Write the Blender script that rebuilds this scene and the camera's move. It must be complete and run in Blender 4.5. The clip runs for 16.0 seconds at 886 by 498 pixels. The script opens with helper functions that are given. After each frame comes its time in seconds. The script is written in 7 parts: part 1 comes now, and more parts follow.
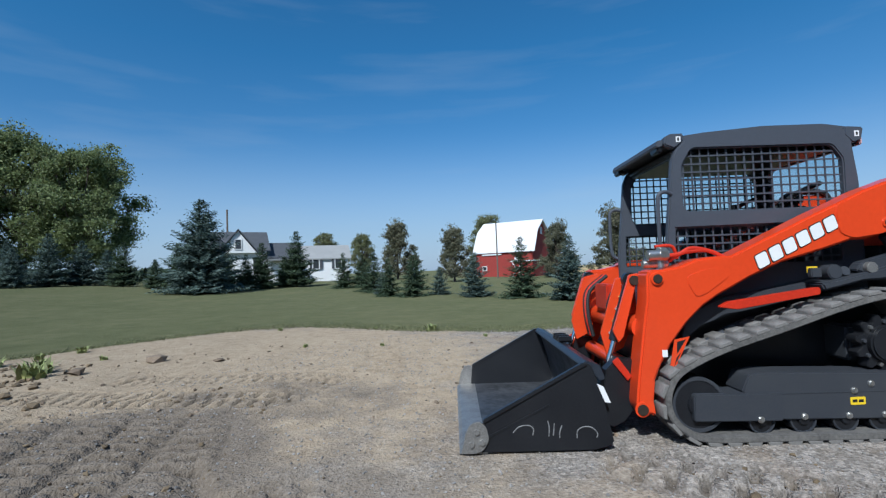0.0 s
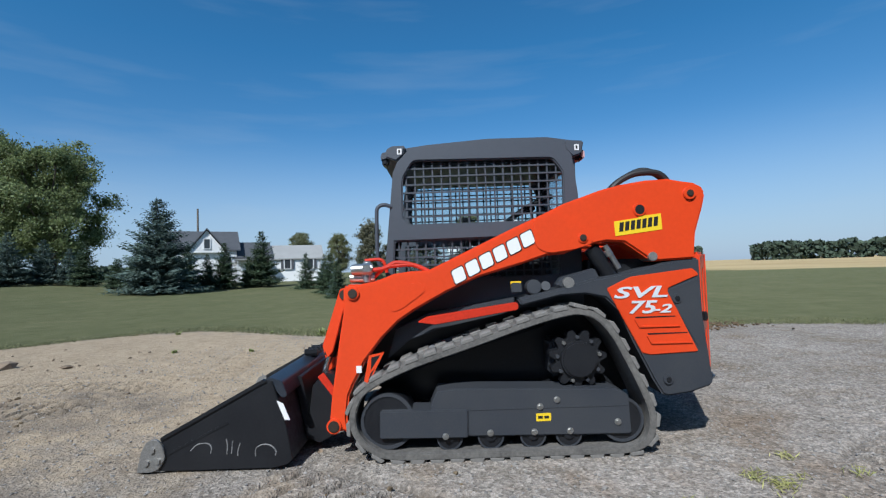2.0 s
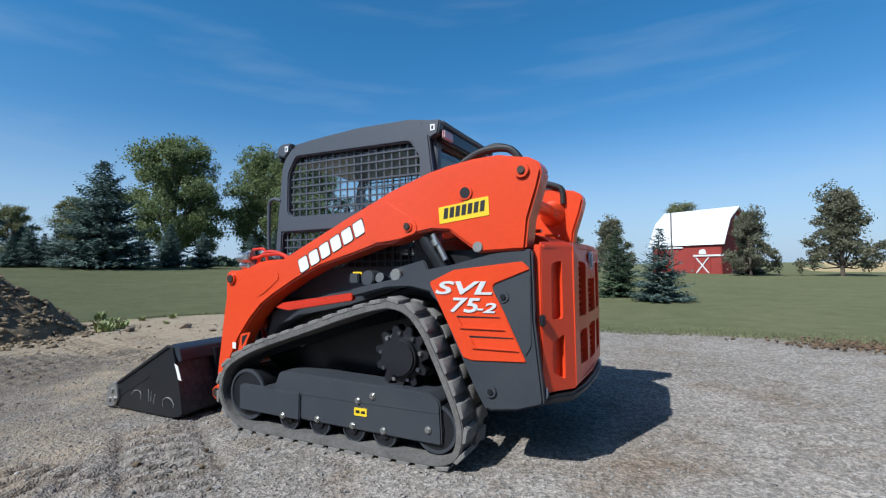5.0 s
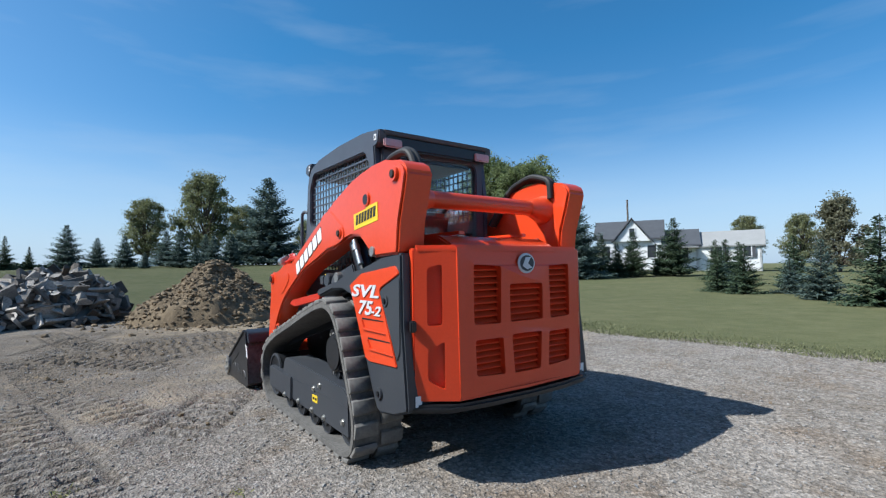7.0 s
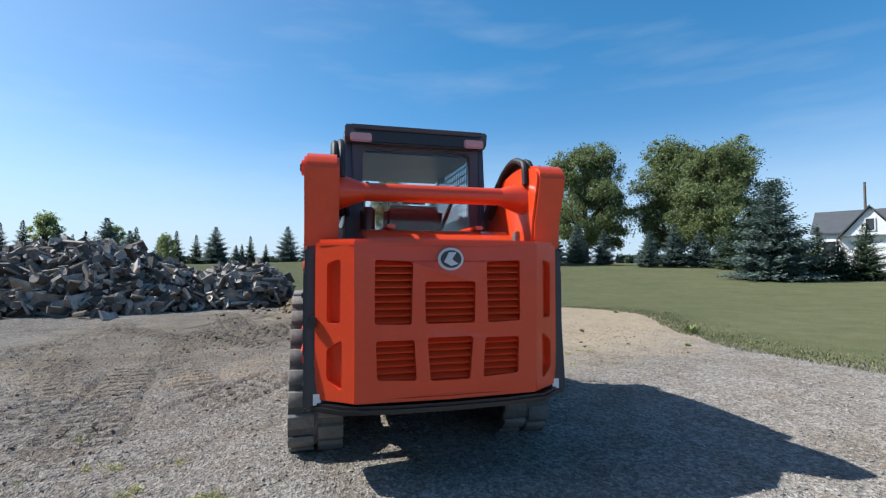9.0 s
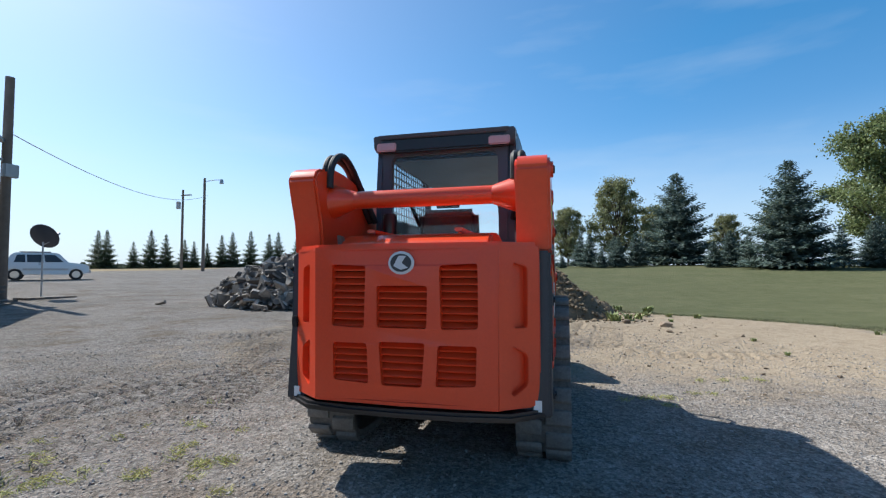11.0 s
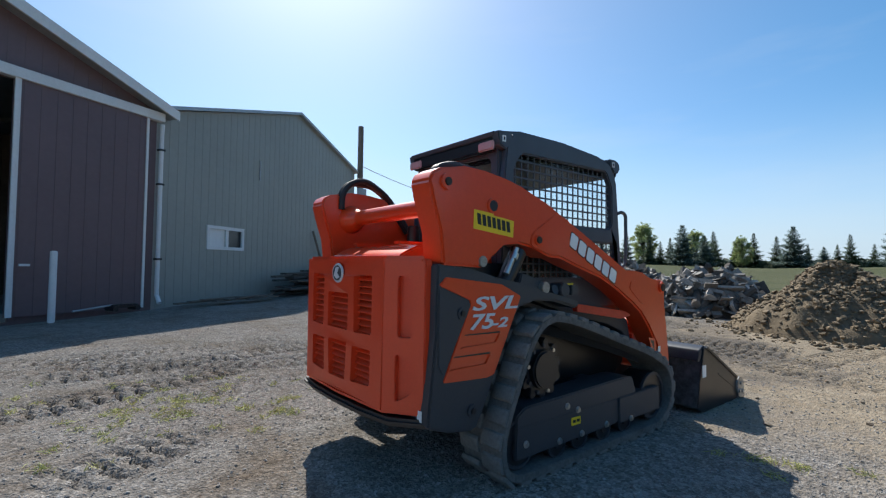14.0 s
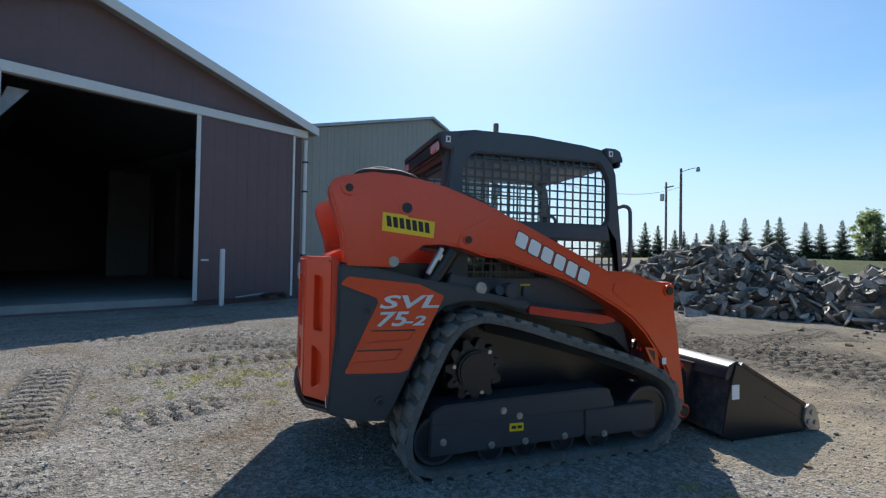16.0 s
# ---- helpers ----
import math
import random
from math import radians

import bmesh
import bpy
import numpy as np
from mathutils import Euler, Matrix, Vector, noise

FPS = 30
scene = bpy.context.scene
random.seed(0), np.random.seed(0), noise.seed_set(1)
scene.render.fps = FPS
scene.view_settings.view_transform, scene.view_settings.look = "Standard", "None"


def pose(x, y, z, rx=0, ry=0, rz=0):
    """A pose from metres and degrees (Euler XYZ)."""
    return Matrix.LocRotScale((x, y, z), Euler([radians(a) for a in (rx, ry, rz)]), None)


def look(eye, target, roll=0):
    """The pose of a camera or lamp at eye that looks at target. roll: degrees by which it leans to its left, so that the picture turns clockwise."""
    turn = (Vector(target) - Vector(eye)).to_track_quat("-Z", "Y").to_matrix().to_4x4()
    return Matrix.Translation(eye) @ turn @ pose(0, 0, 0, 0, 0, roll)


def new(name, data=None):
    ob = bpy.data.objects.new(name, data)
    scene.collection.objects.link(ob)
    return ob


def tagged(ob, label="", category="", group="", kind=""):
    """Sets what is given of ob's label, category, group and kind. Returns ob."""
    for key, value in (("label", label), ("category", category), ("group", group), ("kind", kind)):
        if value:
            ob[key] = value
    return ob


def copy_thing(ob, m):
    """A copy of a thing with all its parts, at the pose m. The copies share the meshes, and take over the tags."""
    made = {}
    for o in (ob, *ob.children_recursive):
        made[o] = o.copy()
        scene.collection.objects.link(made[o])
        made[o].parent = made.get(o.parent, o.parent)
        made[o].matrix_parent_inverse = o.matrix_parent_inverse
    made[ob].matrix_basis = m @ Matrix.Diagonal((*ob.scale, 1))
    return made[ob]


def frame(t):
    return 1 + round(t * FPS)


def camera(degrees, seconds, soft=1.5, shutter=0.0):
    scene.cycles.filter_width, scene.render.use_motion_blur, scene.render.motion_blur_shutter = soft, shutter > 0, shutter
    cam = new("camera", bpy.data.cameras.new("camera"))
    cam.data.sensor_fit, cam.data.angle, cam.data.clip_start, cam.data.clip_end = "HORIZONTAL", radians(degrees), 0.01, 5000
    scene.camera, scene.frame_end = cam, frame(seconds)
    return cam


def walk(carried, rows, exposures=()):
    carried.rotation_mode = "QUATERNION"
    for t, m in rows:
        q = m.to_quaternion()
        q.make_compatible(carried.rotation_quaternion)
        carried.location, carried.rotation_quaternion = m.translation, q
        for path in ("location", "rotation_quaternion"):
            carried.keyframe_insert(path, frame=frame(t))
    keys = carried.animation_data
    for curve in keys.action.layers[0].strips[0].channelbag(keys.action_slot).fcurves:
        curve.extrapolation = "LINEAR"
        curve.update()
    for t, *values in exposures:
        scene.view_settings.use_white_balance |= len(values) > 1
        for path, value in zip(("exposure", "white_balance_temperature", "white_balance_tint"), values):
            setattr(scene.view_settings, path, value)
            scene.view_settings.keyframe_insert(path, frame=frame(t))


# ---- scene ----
cam = camera(87.0, 16.0, soft=1.25)
# seconds, eye, target, lean
ROWS = [
    (0.0, (-2.532, -3.884, 1.182), (-2.571, -1.887, 1.272), -2.06),
    (0.5, (-2.086, -3.926, 1.253), (-2.094, -1.928, 1.343), -2.05),
    (1.0, (-1.608, -3.950, 1.278), (-1.611, -1.953, 1.369), -1.88),
    (1.5, (-1.094, -3.893, 1.243), (-1.100, -1.894, 1.326), -2.10),
    (2.0, (-0.572, -3.822, 1.215), (-0.576, -1.824, 1.301), -1.89),
    (2.5, (-0.102, -3.795, 1.205), (-0.111, -1.796, 1.289), -1.75),
    (3.0, (0.317, -3.735, 1.197), (0.219, -1.739, 1.273), -1.78),
    (3.2, (0.493, -3.706, 1.183), (0.345, -1.713, 1.260), -1.74),
    (5.3, (2.097, -2.996, 1.145), (1.016, -1.315, 1.219), -0.89),
    (5.5, (2.331, -2.848, 1.160), (1.112, -1.265, 1.231), -1.15),
    (6.0, (2.665, -2.660, 1.146), (1.280, -1.221, 1.240), -1.19),
    (6.5, (2.984, -2.355, 1.136), (1.468, -1.054, 1.220), -0.88),
    (7.0, (3.233, -2.005, 1.152), (1.616, -0.830, 1.233), -0.84),
    (7.5, (3.460, -1.681, 1.162), (1.747, -0.651, 1.242), -0.52),
    (8.0, (3.576, -1.322, 1.116), (1.771, -0.464, 1.189), -0.49),
    (8.2, (3.632, -1.184, 1.137), (1.797, -0.393, 1.211), -0.32),
    (10.3, (3.651, 0.273, 1.136), (1.657, 0.148, 1.218), -0.41),
    (10.5, (3.606, 0.419, 1.104), (1.621, 0.186, 1.192), -0.40),
    (11.0, (3.560, 0.781, 1.125), (1.621, 0.299, 1.224), -0.18),
    (11.5, (3.520, 1.113, 1.133), (1.664, 0.374, 1.230), 0.20),
    (12.0, (3.385, 1.428, 1.132), (1.638, 0.460, 1.221), 0.35),
    (12.5, (3.235, 1.778, 1.157), (1.611, 0.614, 1.243), 0.36),
    (13.0, (3.066, 2.073, 1.185), (1.565, 0.753, 1.258), 0.59),
    (13.5, (2.822, 2.330, 1.211), (1.449, 0.878, 1.279), 0.78),
    (14.0, (2.566, 2.623, 1.229), (1.326, 1.055, 1.298), 0.80),
    (14.5, (2.303, 2.865, 1.248), (1.185, 1.208, 1.308), 0.90),
    (15.0, (2.013, 3.058, 1.265), (1.064, 1.299, 1.316), 1.04),
    (15.5, (1.691, 3.258, 1.281), (0.924, 1.412, 1.324), 0.79),
    (16.0, (1.377, 3.384, 1.282), (0.748, 1.485, 1.318), 0.98),
]
# seconds, stops, kelvin, tint
EXPOSURES = [(0.0, 0.04, 5750, 5), (3.0, 0.18, 6000, 6), (5.5, 0.33, 5900, 5), (8.0, 0.58, 6250, 6), (10.5, 0.72, 6400, 7), (13.0, 0.54, 6500, 7), (16.0, 0.64, 6550, 5)]
walk(cam, [(t, look(eye, target, lean)) for t, eye, target, lean in ROWS], EXPOSURES)

# world, sun
SUN_AZ, SUN_EL = radians(248.5), radians(46.0)
world = bpy.data.worlds.new("sky")
scene.world = world
world.use_nodes = True
wn = world.node_tree
sky = wn.nodes.new("ShaderNodeTexSky")
sky.sky_type = "NISHITA"
sky.sun_disc = False
sky.sun_elevation = SUN_EL
sky.sun_rotation = radians(90) - SUN_AZ
sky.air_density, sky.dust_density, sky.ozone_density = 1.0, 0.9, 4.0
wn.nodes["Background"].inputs["Strength"].default_value = 0.092
tint = wn.nodes.new("ShaderNodeMix")
tint.data_type, tint.blend_type = "RGBA", "MULTIPLY"
tint.inputs["Factor"].default_value = 1.0
wn.links.new(sky.outputs[0], tint.inputs["A"])
# clear deep blue overhead, paler haze towards the horizon
wx, wz, wl, wr = (wn.nodes.new(k) for k in ("ShaderNodeTexCoord", "ShaderNodeSeparateXYZ", "ShaderNodeMapRange", "ShaderNodeMix"))
wl.inputs["From Max"].default_value = 0.42
wr.data_type = "RGBA"
wr.inputs["A"].default_value, wr.inputs["B"].default_value = (0.90, 0.97, 1.08, 1), (0.41, 0.97, 1.18, 1)
wn.links.new(wx.outputs["Generated"], wz.inputs[0]), wn.links.new(wz.outputs["Z"], wl.inputs["Value"])
wn.links.new(wl.outputs[0], wr.inputs["Factor"])
# the sky whitens towards the sun
wd, wg, ww = wn.nodes.new("ShaderNodeVectorMath"), wn.nodes.new("ShaderNodeMapRange"), wn.nodes.new("ShaderNodeMix")
wd.operation = "DOT_PRODUCT"
wd.inputs[1].default_value = (math.cos(SUN_AZ) * math.cos(SUN_EL), math.sin(SUN_AZ) * math.cos(SUN_EL), math.sin(SUN_EL))
wg.inputs["From Min"].default_value, wg.inputs["From Max"].default_value = 0.35, 0.95
ww.data_type = "RGBA"
ww.inputs["B"].default_value = (0.93, 1.0, 1.06, 1)
wn.links.new(wx.outputs["Generated"], wd.inputs[0]), wn.links.new(wd.outputs["Value"], wg.inputs["Value"]), wn.links.new(wg.outputs[0], ww.inputs["Factor"])
wn.links.new(wr.outputs["Result"], ww.inputs["A"]), wn.links.new(ww.outputs["Result"], tint.inputs["B"])
# thin streaks of high cloud
wc, wm, cn, cr, cm = (wn.nodes.new(k) for k in ("ShaderNodeTexCoord", "ShaderNodeMapping", "ShaderNodeTexNoise", "ShaderNodeMapRange", "ShaderNodeMix"))
wm.inputs["Scale"].default_value, wm.inputs["Rotation"].default_value = (1.3, 2.2, 11.0), (0.12, 0.05, 0.4)
cn.inputs["Scale"].default_value, cn.inputs["Detail"].default_value, cn.inputs["Roughness"].default_value = 1.5, 5, 0.52
cr.inputs["From Min"].default_value, cr.inputs["From Max"].default_value, cr.inputs["To Max"].default_value = 0.52, 0.86, 0.16
cm.data_type = "RGBA"
cm.inputs["B"].default_value = (5.6, 6.0, 6.4, 1)
wn.links.new(wc.outputs["Generated"], wm.inputs["Vector"]), wn.links.new(wm.outputs[0], cn.inputs["Vector"])
wn.links.new(cn.outputs[0], cr.inputs["Value"]), wn.links.new(cr.outputs[0], cm.inputs["Factor"])
# pale haze low over the horizon
hz, hm = wn.nodes.new("ShaderNodeMapRange"), wn.nodes.new("ShaderNodeMix")
hz.inputs["From Min"].default_value, hz.inputs["From Max"].default_value, hz.inputs["To Min"].default_value, hz.inputs["To Max"].default_value = 0.0, 0.30, 0.72, 0.0
hz.interpolation_type = "SMOOTHSTEP"
hm.data_type = "RGBA"
hm.inputs["B"].default_value = (4.6, 5.7, 7.2, 1)
wn.links.new(wz.outputs["Z"], hz.inputs["Value"]), wn.links.new(hz.outputs[0], hm.inputs["Factor"])
wn.links.new(tint.outputs["Result"], hm.inputs["A"]), wn.links.new(hm.outputs["Result"], cm.inputs["A"])
wn.links.new(cm.outputs["Result"], wn.nodes["Background"].inputs["Color"])
sun_dir = Vector((math.cos(SUN_AZ) * math.cos(SUN_EL), math.sin(SUN_AZ) * math.cos(SUN_EL), math.sin(SUN_EL)))
sun = new("sun", bpy.data.lights.new("sun", "SUN"))
sun.data.energy, sun.data.angle, sun.data.color = 4.6, radians(0.53), (1.0, 0.965, 0.92)
sun.matrix_world = look(sun_dir * 60, (0, 0, 0))

# ---- materials ----
def mat(name, a, b=None, rough=0.6, metal=0.0, scale=4.0, fine=60.0, bump=0.15, depth=0.004, island=0.0, each=0.0, rough_var=0.12, coat=0.0, coords="Object", trans=0.0):
    """Two colours mixed by a coarse and a fine noise, with a fine relief. island, each: how far loose pieces or objects differ in value."""
    m = bpy.data.materials.new(name)
    m.use_nodes = True
    nt = m.node_tree
    p = nt.nodes["Principled BSDF"]
    b = b or tuple(c * 0.72 for c in a)
    tc = nt.nodes.new("ShaderNodeTexCoord")
    src = tc.outputs[coords]
    n1, n2 = nt.nodes.new("ShaderNodeTexNoise"), nt.nodes.new("ShaderNodeTexNoise")
    for n, s in ((n1, scale), (n2, fine)):
        n.inputs["Scale"].default_value, n.inputs["Detail"].default_value, n.inputs["Roughness"].default_value = s, 6, 0.62
        nt.links.new(src, n.inputs["Vector"])
    add = nt.nodes.new("ShaderNodeMath")
    add.operation = "ADD"
    nt.links.new(n1.outputs[0], add.inputs[0]), nt.links.new(n2.outputs[0], add.inputs[1])
    fac = nt.nodes.new("ShaderNodeMapRange")
    fac.inputs["From Min"].default_value, fac.inputs["From Max"].default_value = 0.72, 1.28
    nt.links.new(add.outputs[0], fac.inputs["Value"])
    mix = nt.nodes.new("ShaderNodeMix")
    mix.data_type = "RGBA"
    nt.links.new(fac.outputs[0], mix.inputs["Factor"])
    mix.inputs["A"].default_value, mix.inputs["B"].default_value = (*a, 1), (*b, 1)
    col = mix.outputs["Result"]
    if island or each:
        rnd = nt.nodes.new("ShaderNodeNewGeometry").outputs["Random Per Island"] if island else nt.nodes.new("ShaderNodeObjectInfo").outputs["Random"]
        mr = nt.nodes.new("ShaderNodeMapRange")
        k = island or each
        mr.inputs["To Min"].default_value, mr.inputs["To Max"].default_value = 1 - k, 1 + k
        nt.links.new(rnd, mr.inputs["Value"])
        hsv = nt.nodes.new("ShaderNodeHueSaturation")
        nt.links.new(mr.outputs[0], hsv.inputs["Value"]), nt.links.new(col, hsv.inputs["Color"])
        col = hsv.outputs[0]
    nt.links.new(col, p.inputs["Base Color"])
    mr = nt.nodes.new("ShaderNodeMapRange")
    mr.inputs["To Min"].default_value, mr.inputs["To Max"].default_value = max(0.02, rough - rough_var), min(1, rough + rough_var)
    nt.links.new(n1.outputs[0], mr.inputs["Value"]), nt.links.new(mr.outputs[0], p.inputs["Roughness"])
    p.inputs["Metallic"].default_value = metal
    p.inputs["Coat Weight"].default_value, p.inputs["Coat Roughness"].default_value = coat, 0.12
    if trans:
        tl, ms = nt.nodes.new("ShaderNodeBsdfTranslucent"), nt.nodes.new("ShaderNodeMixShader")
        ms.inputs[0].default_value = trans
        nt.links.new(col, tl.inputs["Color"]), nt.links.new(p.outputs[0], ms.inputs[1]), nt.links.new(tl.outputs[0], ms.inputs[2])
        nt.links.new(ms.outputs[0], nt.nodes["Material Output"].inputs["Surface"])
    if bump:
        bp = nt.nodes.new("ShaderNodeBump")
        bp.inputs["Strength"].default_value, bp.inputs["Distance"].default_value = bump, depth
        nt.links.new(n2.outputs[0], bp.inputs["Height"]), nt.links.new(bp.outputs[0], p.inputs["Normal"])
    return m


def glass_mat(name, tint, rough=0.02):
    """A thin tinted pane: mostly clear, with a mirror gloss that grows at grazing angles."""
    m = bpy.data.materials.new(name)
    m.use_nodes = True
    nt = m.node_tree
    out = nt.nodes["Material Output"]
    tr, gl, fr, mx = (nt.nodes.new(k) for k in ("ShaderNodeBsdfTransparent", "ShaderNodeBsdfGlossy", "ShaderNodeLayerWeight", "ShaderNodeMixShader"))
    pw, ad = nt.nodes.new("ShaderNodeMath"), nt.nodes.new("ShaderNodeMath")
    tr.inputs[0].default_value = (*tint, 1)
    gl.inputs["Roughness"].default_value = rough
    pw.operation, ad.operation = "POWER", "MULTIPLY_ADD"
    pw.inputs[1].default_value, ad.inputs[1].default_value, ad.inputs[2].default_value = 4.0, 0.6, 0.03
    nt.links.new(fr.outputs["Facing"], pw.inputs[0]), nt.links.new(pw.outputs[0], ad.inputs[0]), nt.links.new(ad.outputs[0], mx.inputs[0])
    nt.links.new(tr.outputs[0], mx.inputs[1]), nt.links.new(gl.outputs[0], mx.inputs[2])
    nt.links.new(mx.outputs[0], out.inputs["Surface"])
    return m


ORANGE = mat("orange_paint", (0.73, 0.064, 0.013), (0.66, 0.055, 0.011), rough=0.34, scale=2.5, fine=35, bump=0.02, coat=0.35, rough_var=0.08)
ORANGE_DOOR = mat("orange_moulded_panel", (0.74, 0.060, 0.014), (0.66, 0.051, 0.012), rough=0.42, scale=2, fine=80, bump=0.03, coat=0.2)
DARK = mat("dark_grey_paint", (0.032, 0.037, 0.048), (0.047, 0.050, 0.056), rough=0.5, scale=3, fine=90, bump=0.06)
CABGREY = mat("cab_grey_paint", (0.070, 0.079, 0.098), (0.055, 0.063, 0.079), rough=0.45, scale=3, fine=120, bump=0.05)
BLACK = mat("black_paint", (0.010, 0.011, 0.014), (0.017, 0.018, 0.021), rough=0.34, scale=3, fine=60, bump=0.05)
BLUEBLACK = mat("blue_black_paint", (0.016, 0.022, 0.034), (0.03, 0.035, 0.045), rough=0.4, scale=4, fine=50, bump=0.05)
RUBBER = mat("track_rubber", (0.075, 0.071, 0.067), (0.165, 0.156, 0.145), rough=0.85, scale=5, fine=45, bump=0.4, depth=0.004)
LUG = mat("dusty_tread_rubber", (0.20, 0.190, 0.178), (0.12, 0.114, 0.107), rough=0.9, scale=9, fine=60, bump=0.4, depth=0.004)
HOSE = mat("hose_rubber", (0.018, 0.018, 0.019), rough=0.6, scale=20, fine=200)
STEEL = mat("worn_steel", (0.42, 0.41, 0.39), (0.24, 0.23, 0.22), rough=0.45, metal=0.7, scale=8, fine=90, bump=0.2)
ZINC = mat("zinc_bolt", (0.62, 0.62, 0.60), rough=0.32, metal=0.9, scale=30, fine=200)
CHROME = mat("chrome", (0.75, 0.75, 0.75), (0.68, 0.68, 0.68), rough=0.12, metal=1.0, scale=10, fine=100, bump=0)
BARE = mat("scraped_bucket_steel", (0.10, 0.105, 0.115), (0.022, 0.023, 0.026), rough=0.5, metal=0.3, scale=5, fine=24, bump=0.2)
BRASS = mat("brass_fitting", (0.55, 0.38, 0.12), rough=0.35, metal=0.9, scale=30, fine=150)
PINBROWN = mat("greased_pin", (0.06, 0.045, 0.035), rough=0.5, metal=0.4, scale=20, fine=120)
YELLOW = mat("yellow_sticker", (0.85, 0.60, 0.02), (0.80, 0.54, 0.02), rough=0.4, scale=6, fine=60, bump=0)
WHITE = mat("white_vinyl", (0.82, 0.82, 0.82), (0.76, 0.76, 0.76), rough=0.4, scale=6, fine=60, bump=0)
SILVERVINYL = mat("silver_vinyl", (0.66, 0.67, 0.70), (0.58, 0.59, 0.62), rough=0.35, scale=6, fine=60, bump=0)
INK = mat("black_ink", (0.015, 0.015, 0.015), rough=0.5, scale=20, fine=100, bump=0)
CHALK = mat("white_chalk", (0.26, 0.26, 0.26), (0.06, 0.06, 0.06), rough=0.9, scale=40, fine=160, bump=0)
PINKLENS = mat("pale_red_lens", (0.62, 0.40, 0.40), (0.55, 0.33, 0.34), rough=0.2, scale=10, fine=80, bump=0.05)
REDPAINT = mat("red_painted_steel", (0.62, 0.035, 0.012), rough=0.4, scale=5, fine=60, bump=0.03)
SEATVINYL = mat("seat_vinyl", (0.02, 0.02, 0.022), rough=0.55, scale=6, fine=90)
CABGLASS = glass_mat("cab_glass", (0.94, 0.965, 0.965))
PANE = mat("dark_window_glass", (0.03, 0.035, 0.04), (0.05, 0.055, 0.06), rough=0.08, scale=2, fine=20, bump=0)
NEEDLE = mat("spruce_needles", (0.042, 0.070, 0.036), (0.080, 0.115, 0.060), rough=0.7, scale=1.2, fine=14, bump=0, island=0.5, trans=0.3)
NEEDLEBLUE = mat("blue_spruce_needles", (0.070, 0.110, 0.095), (0.120, 0.165, 0.140), rough=0.7, scale=1.5, fine=16, bump=0, island=0.45, trans=0.3)
LEAF = mat("broad_leaves", (0.125, 0.168, 0.062), (0.215, 0.250, 0.105), rough=0.65, scale=0.5, fine=5, bump=0, island=0.5, trans=0.4)
WILLOW = mat("willow_leaves", (0.24, 0.30, 0.12), (0.36, 0.40, 0.19), rough=0.65, scale=0.5, fine=5, bump=0, island=0.4, trans=0.55)
LEAFDULL = mat("olive_leaves", (0.165, 0.188, 0.088), (0.25, 0.25, 0.125), rough=0.7, scale=0.6, fine=5, bump=0, island=0.45, trans=0.4)
YOUNGLEAF = mat("thin_brownish_leaves", (0.135, 0.142, 0.085), (0.205, 0.19, 0.122), rough=0.7, scale=0.6, fine=5, bump=0, island=0.4, trans=0.4)
WEED = mat("weed_leaves", (0.16, 0.22, 0.07), (0.30, 0.30, 0.12), rough=0.7, scale=6, fine=40, bump=0, island=0.4)
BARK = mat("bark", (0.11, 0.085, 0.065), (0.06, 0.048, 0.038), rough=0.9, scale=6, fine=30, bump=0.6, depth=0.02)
FARLEAF = mat("distant_wood", (0.040, 0.062, 0.040), (0.060, 0.082, 0.050), rough=0.8, scale=0.08, fine=0.6, bump=0, island=0.4)
LOGBARK = mat("log_bark", (0.12, 0.098, 0.080), (0.055, 0.045, 0.037), rough=0.92, scale=8, fine=40, bump=0.7, depth=0.012)
LOGWOOD = mat("weathered_split_wood", (0.40, 0.365, 0.325), (0.125, 0.113, 0.102), rough=0.85, scale=5, fine=50, bump=0.4, depth=0.006, each=0.75)
LOGSTUFF = mat("weathered_firewood", (0.35, 0.318, 0.282), (0.11, 0.099, 0.09), rough=0.85, scale=5, fine=50, bump=0.4, depth=0.006, island=0.75)
SOIL = mat("dug_soil", (0.175, 0.127, 0.074), (0.10, 0.072, 0.043), rough=0.95, scale=1.8, fine=18, bump=0.8, depth=0.03)
CLOD = mat("soil_clods", (0.24, 0.182, 0.13), (0.15, 0.112, 0.078), rough=0.95, scale=4, fine=30, bump=0.6, depth=0.01, island=0.35)
STONE = mat("crushed_stone", (0.31, 0.292, 0.273), (0.19, 0.178, 0.166), rough=0.85, scale=20, fine=120, bump=0.3, island=0.3)
MOUNDCLOD = mat("mound_clods", (0.215, 0.158, 0.096), (0.105, 0.077, 0.047), rough=0.95, scale=4, fine=30, bump=0.6, depth=0.01, island=0.4)
SIDING = mat("beige_steel_siding", (0.29, 0.292, 0.262), (0.255, 0.257, 0.232), rough=0.5, scale=0.4, fine=6, bump=0.02)
MAROON = mat("maroon_steel_siding", (0.150, 0.098, 0.104), (0.126, 0.082, 0.088), rough=0.5, scale=0.6, fine=9, bump=0.02)
TRIMWHITE = mat("white_trim", (0.72, 0.72, 0.72), (0.62, 0.62, 0.62), rough=0.5, scale=1.5, fine=20, bump=0.02)
CONCRETE = mat("concrete", (0.36, 0.35, 0.33), (0.28, 0.27, 0.255), rough=0.85, scale=1.2, fine=25, bump=0.3)
BARNRED = mat("red_barn_boards", (0.32, 0.040, 0.030), (0.24, 0.032, 0.026), rough=0.8, scale=0.8, fine=9, bump=0.1)
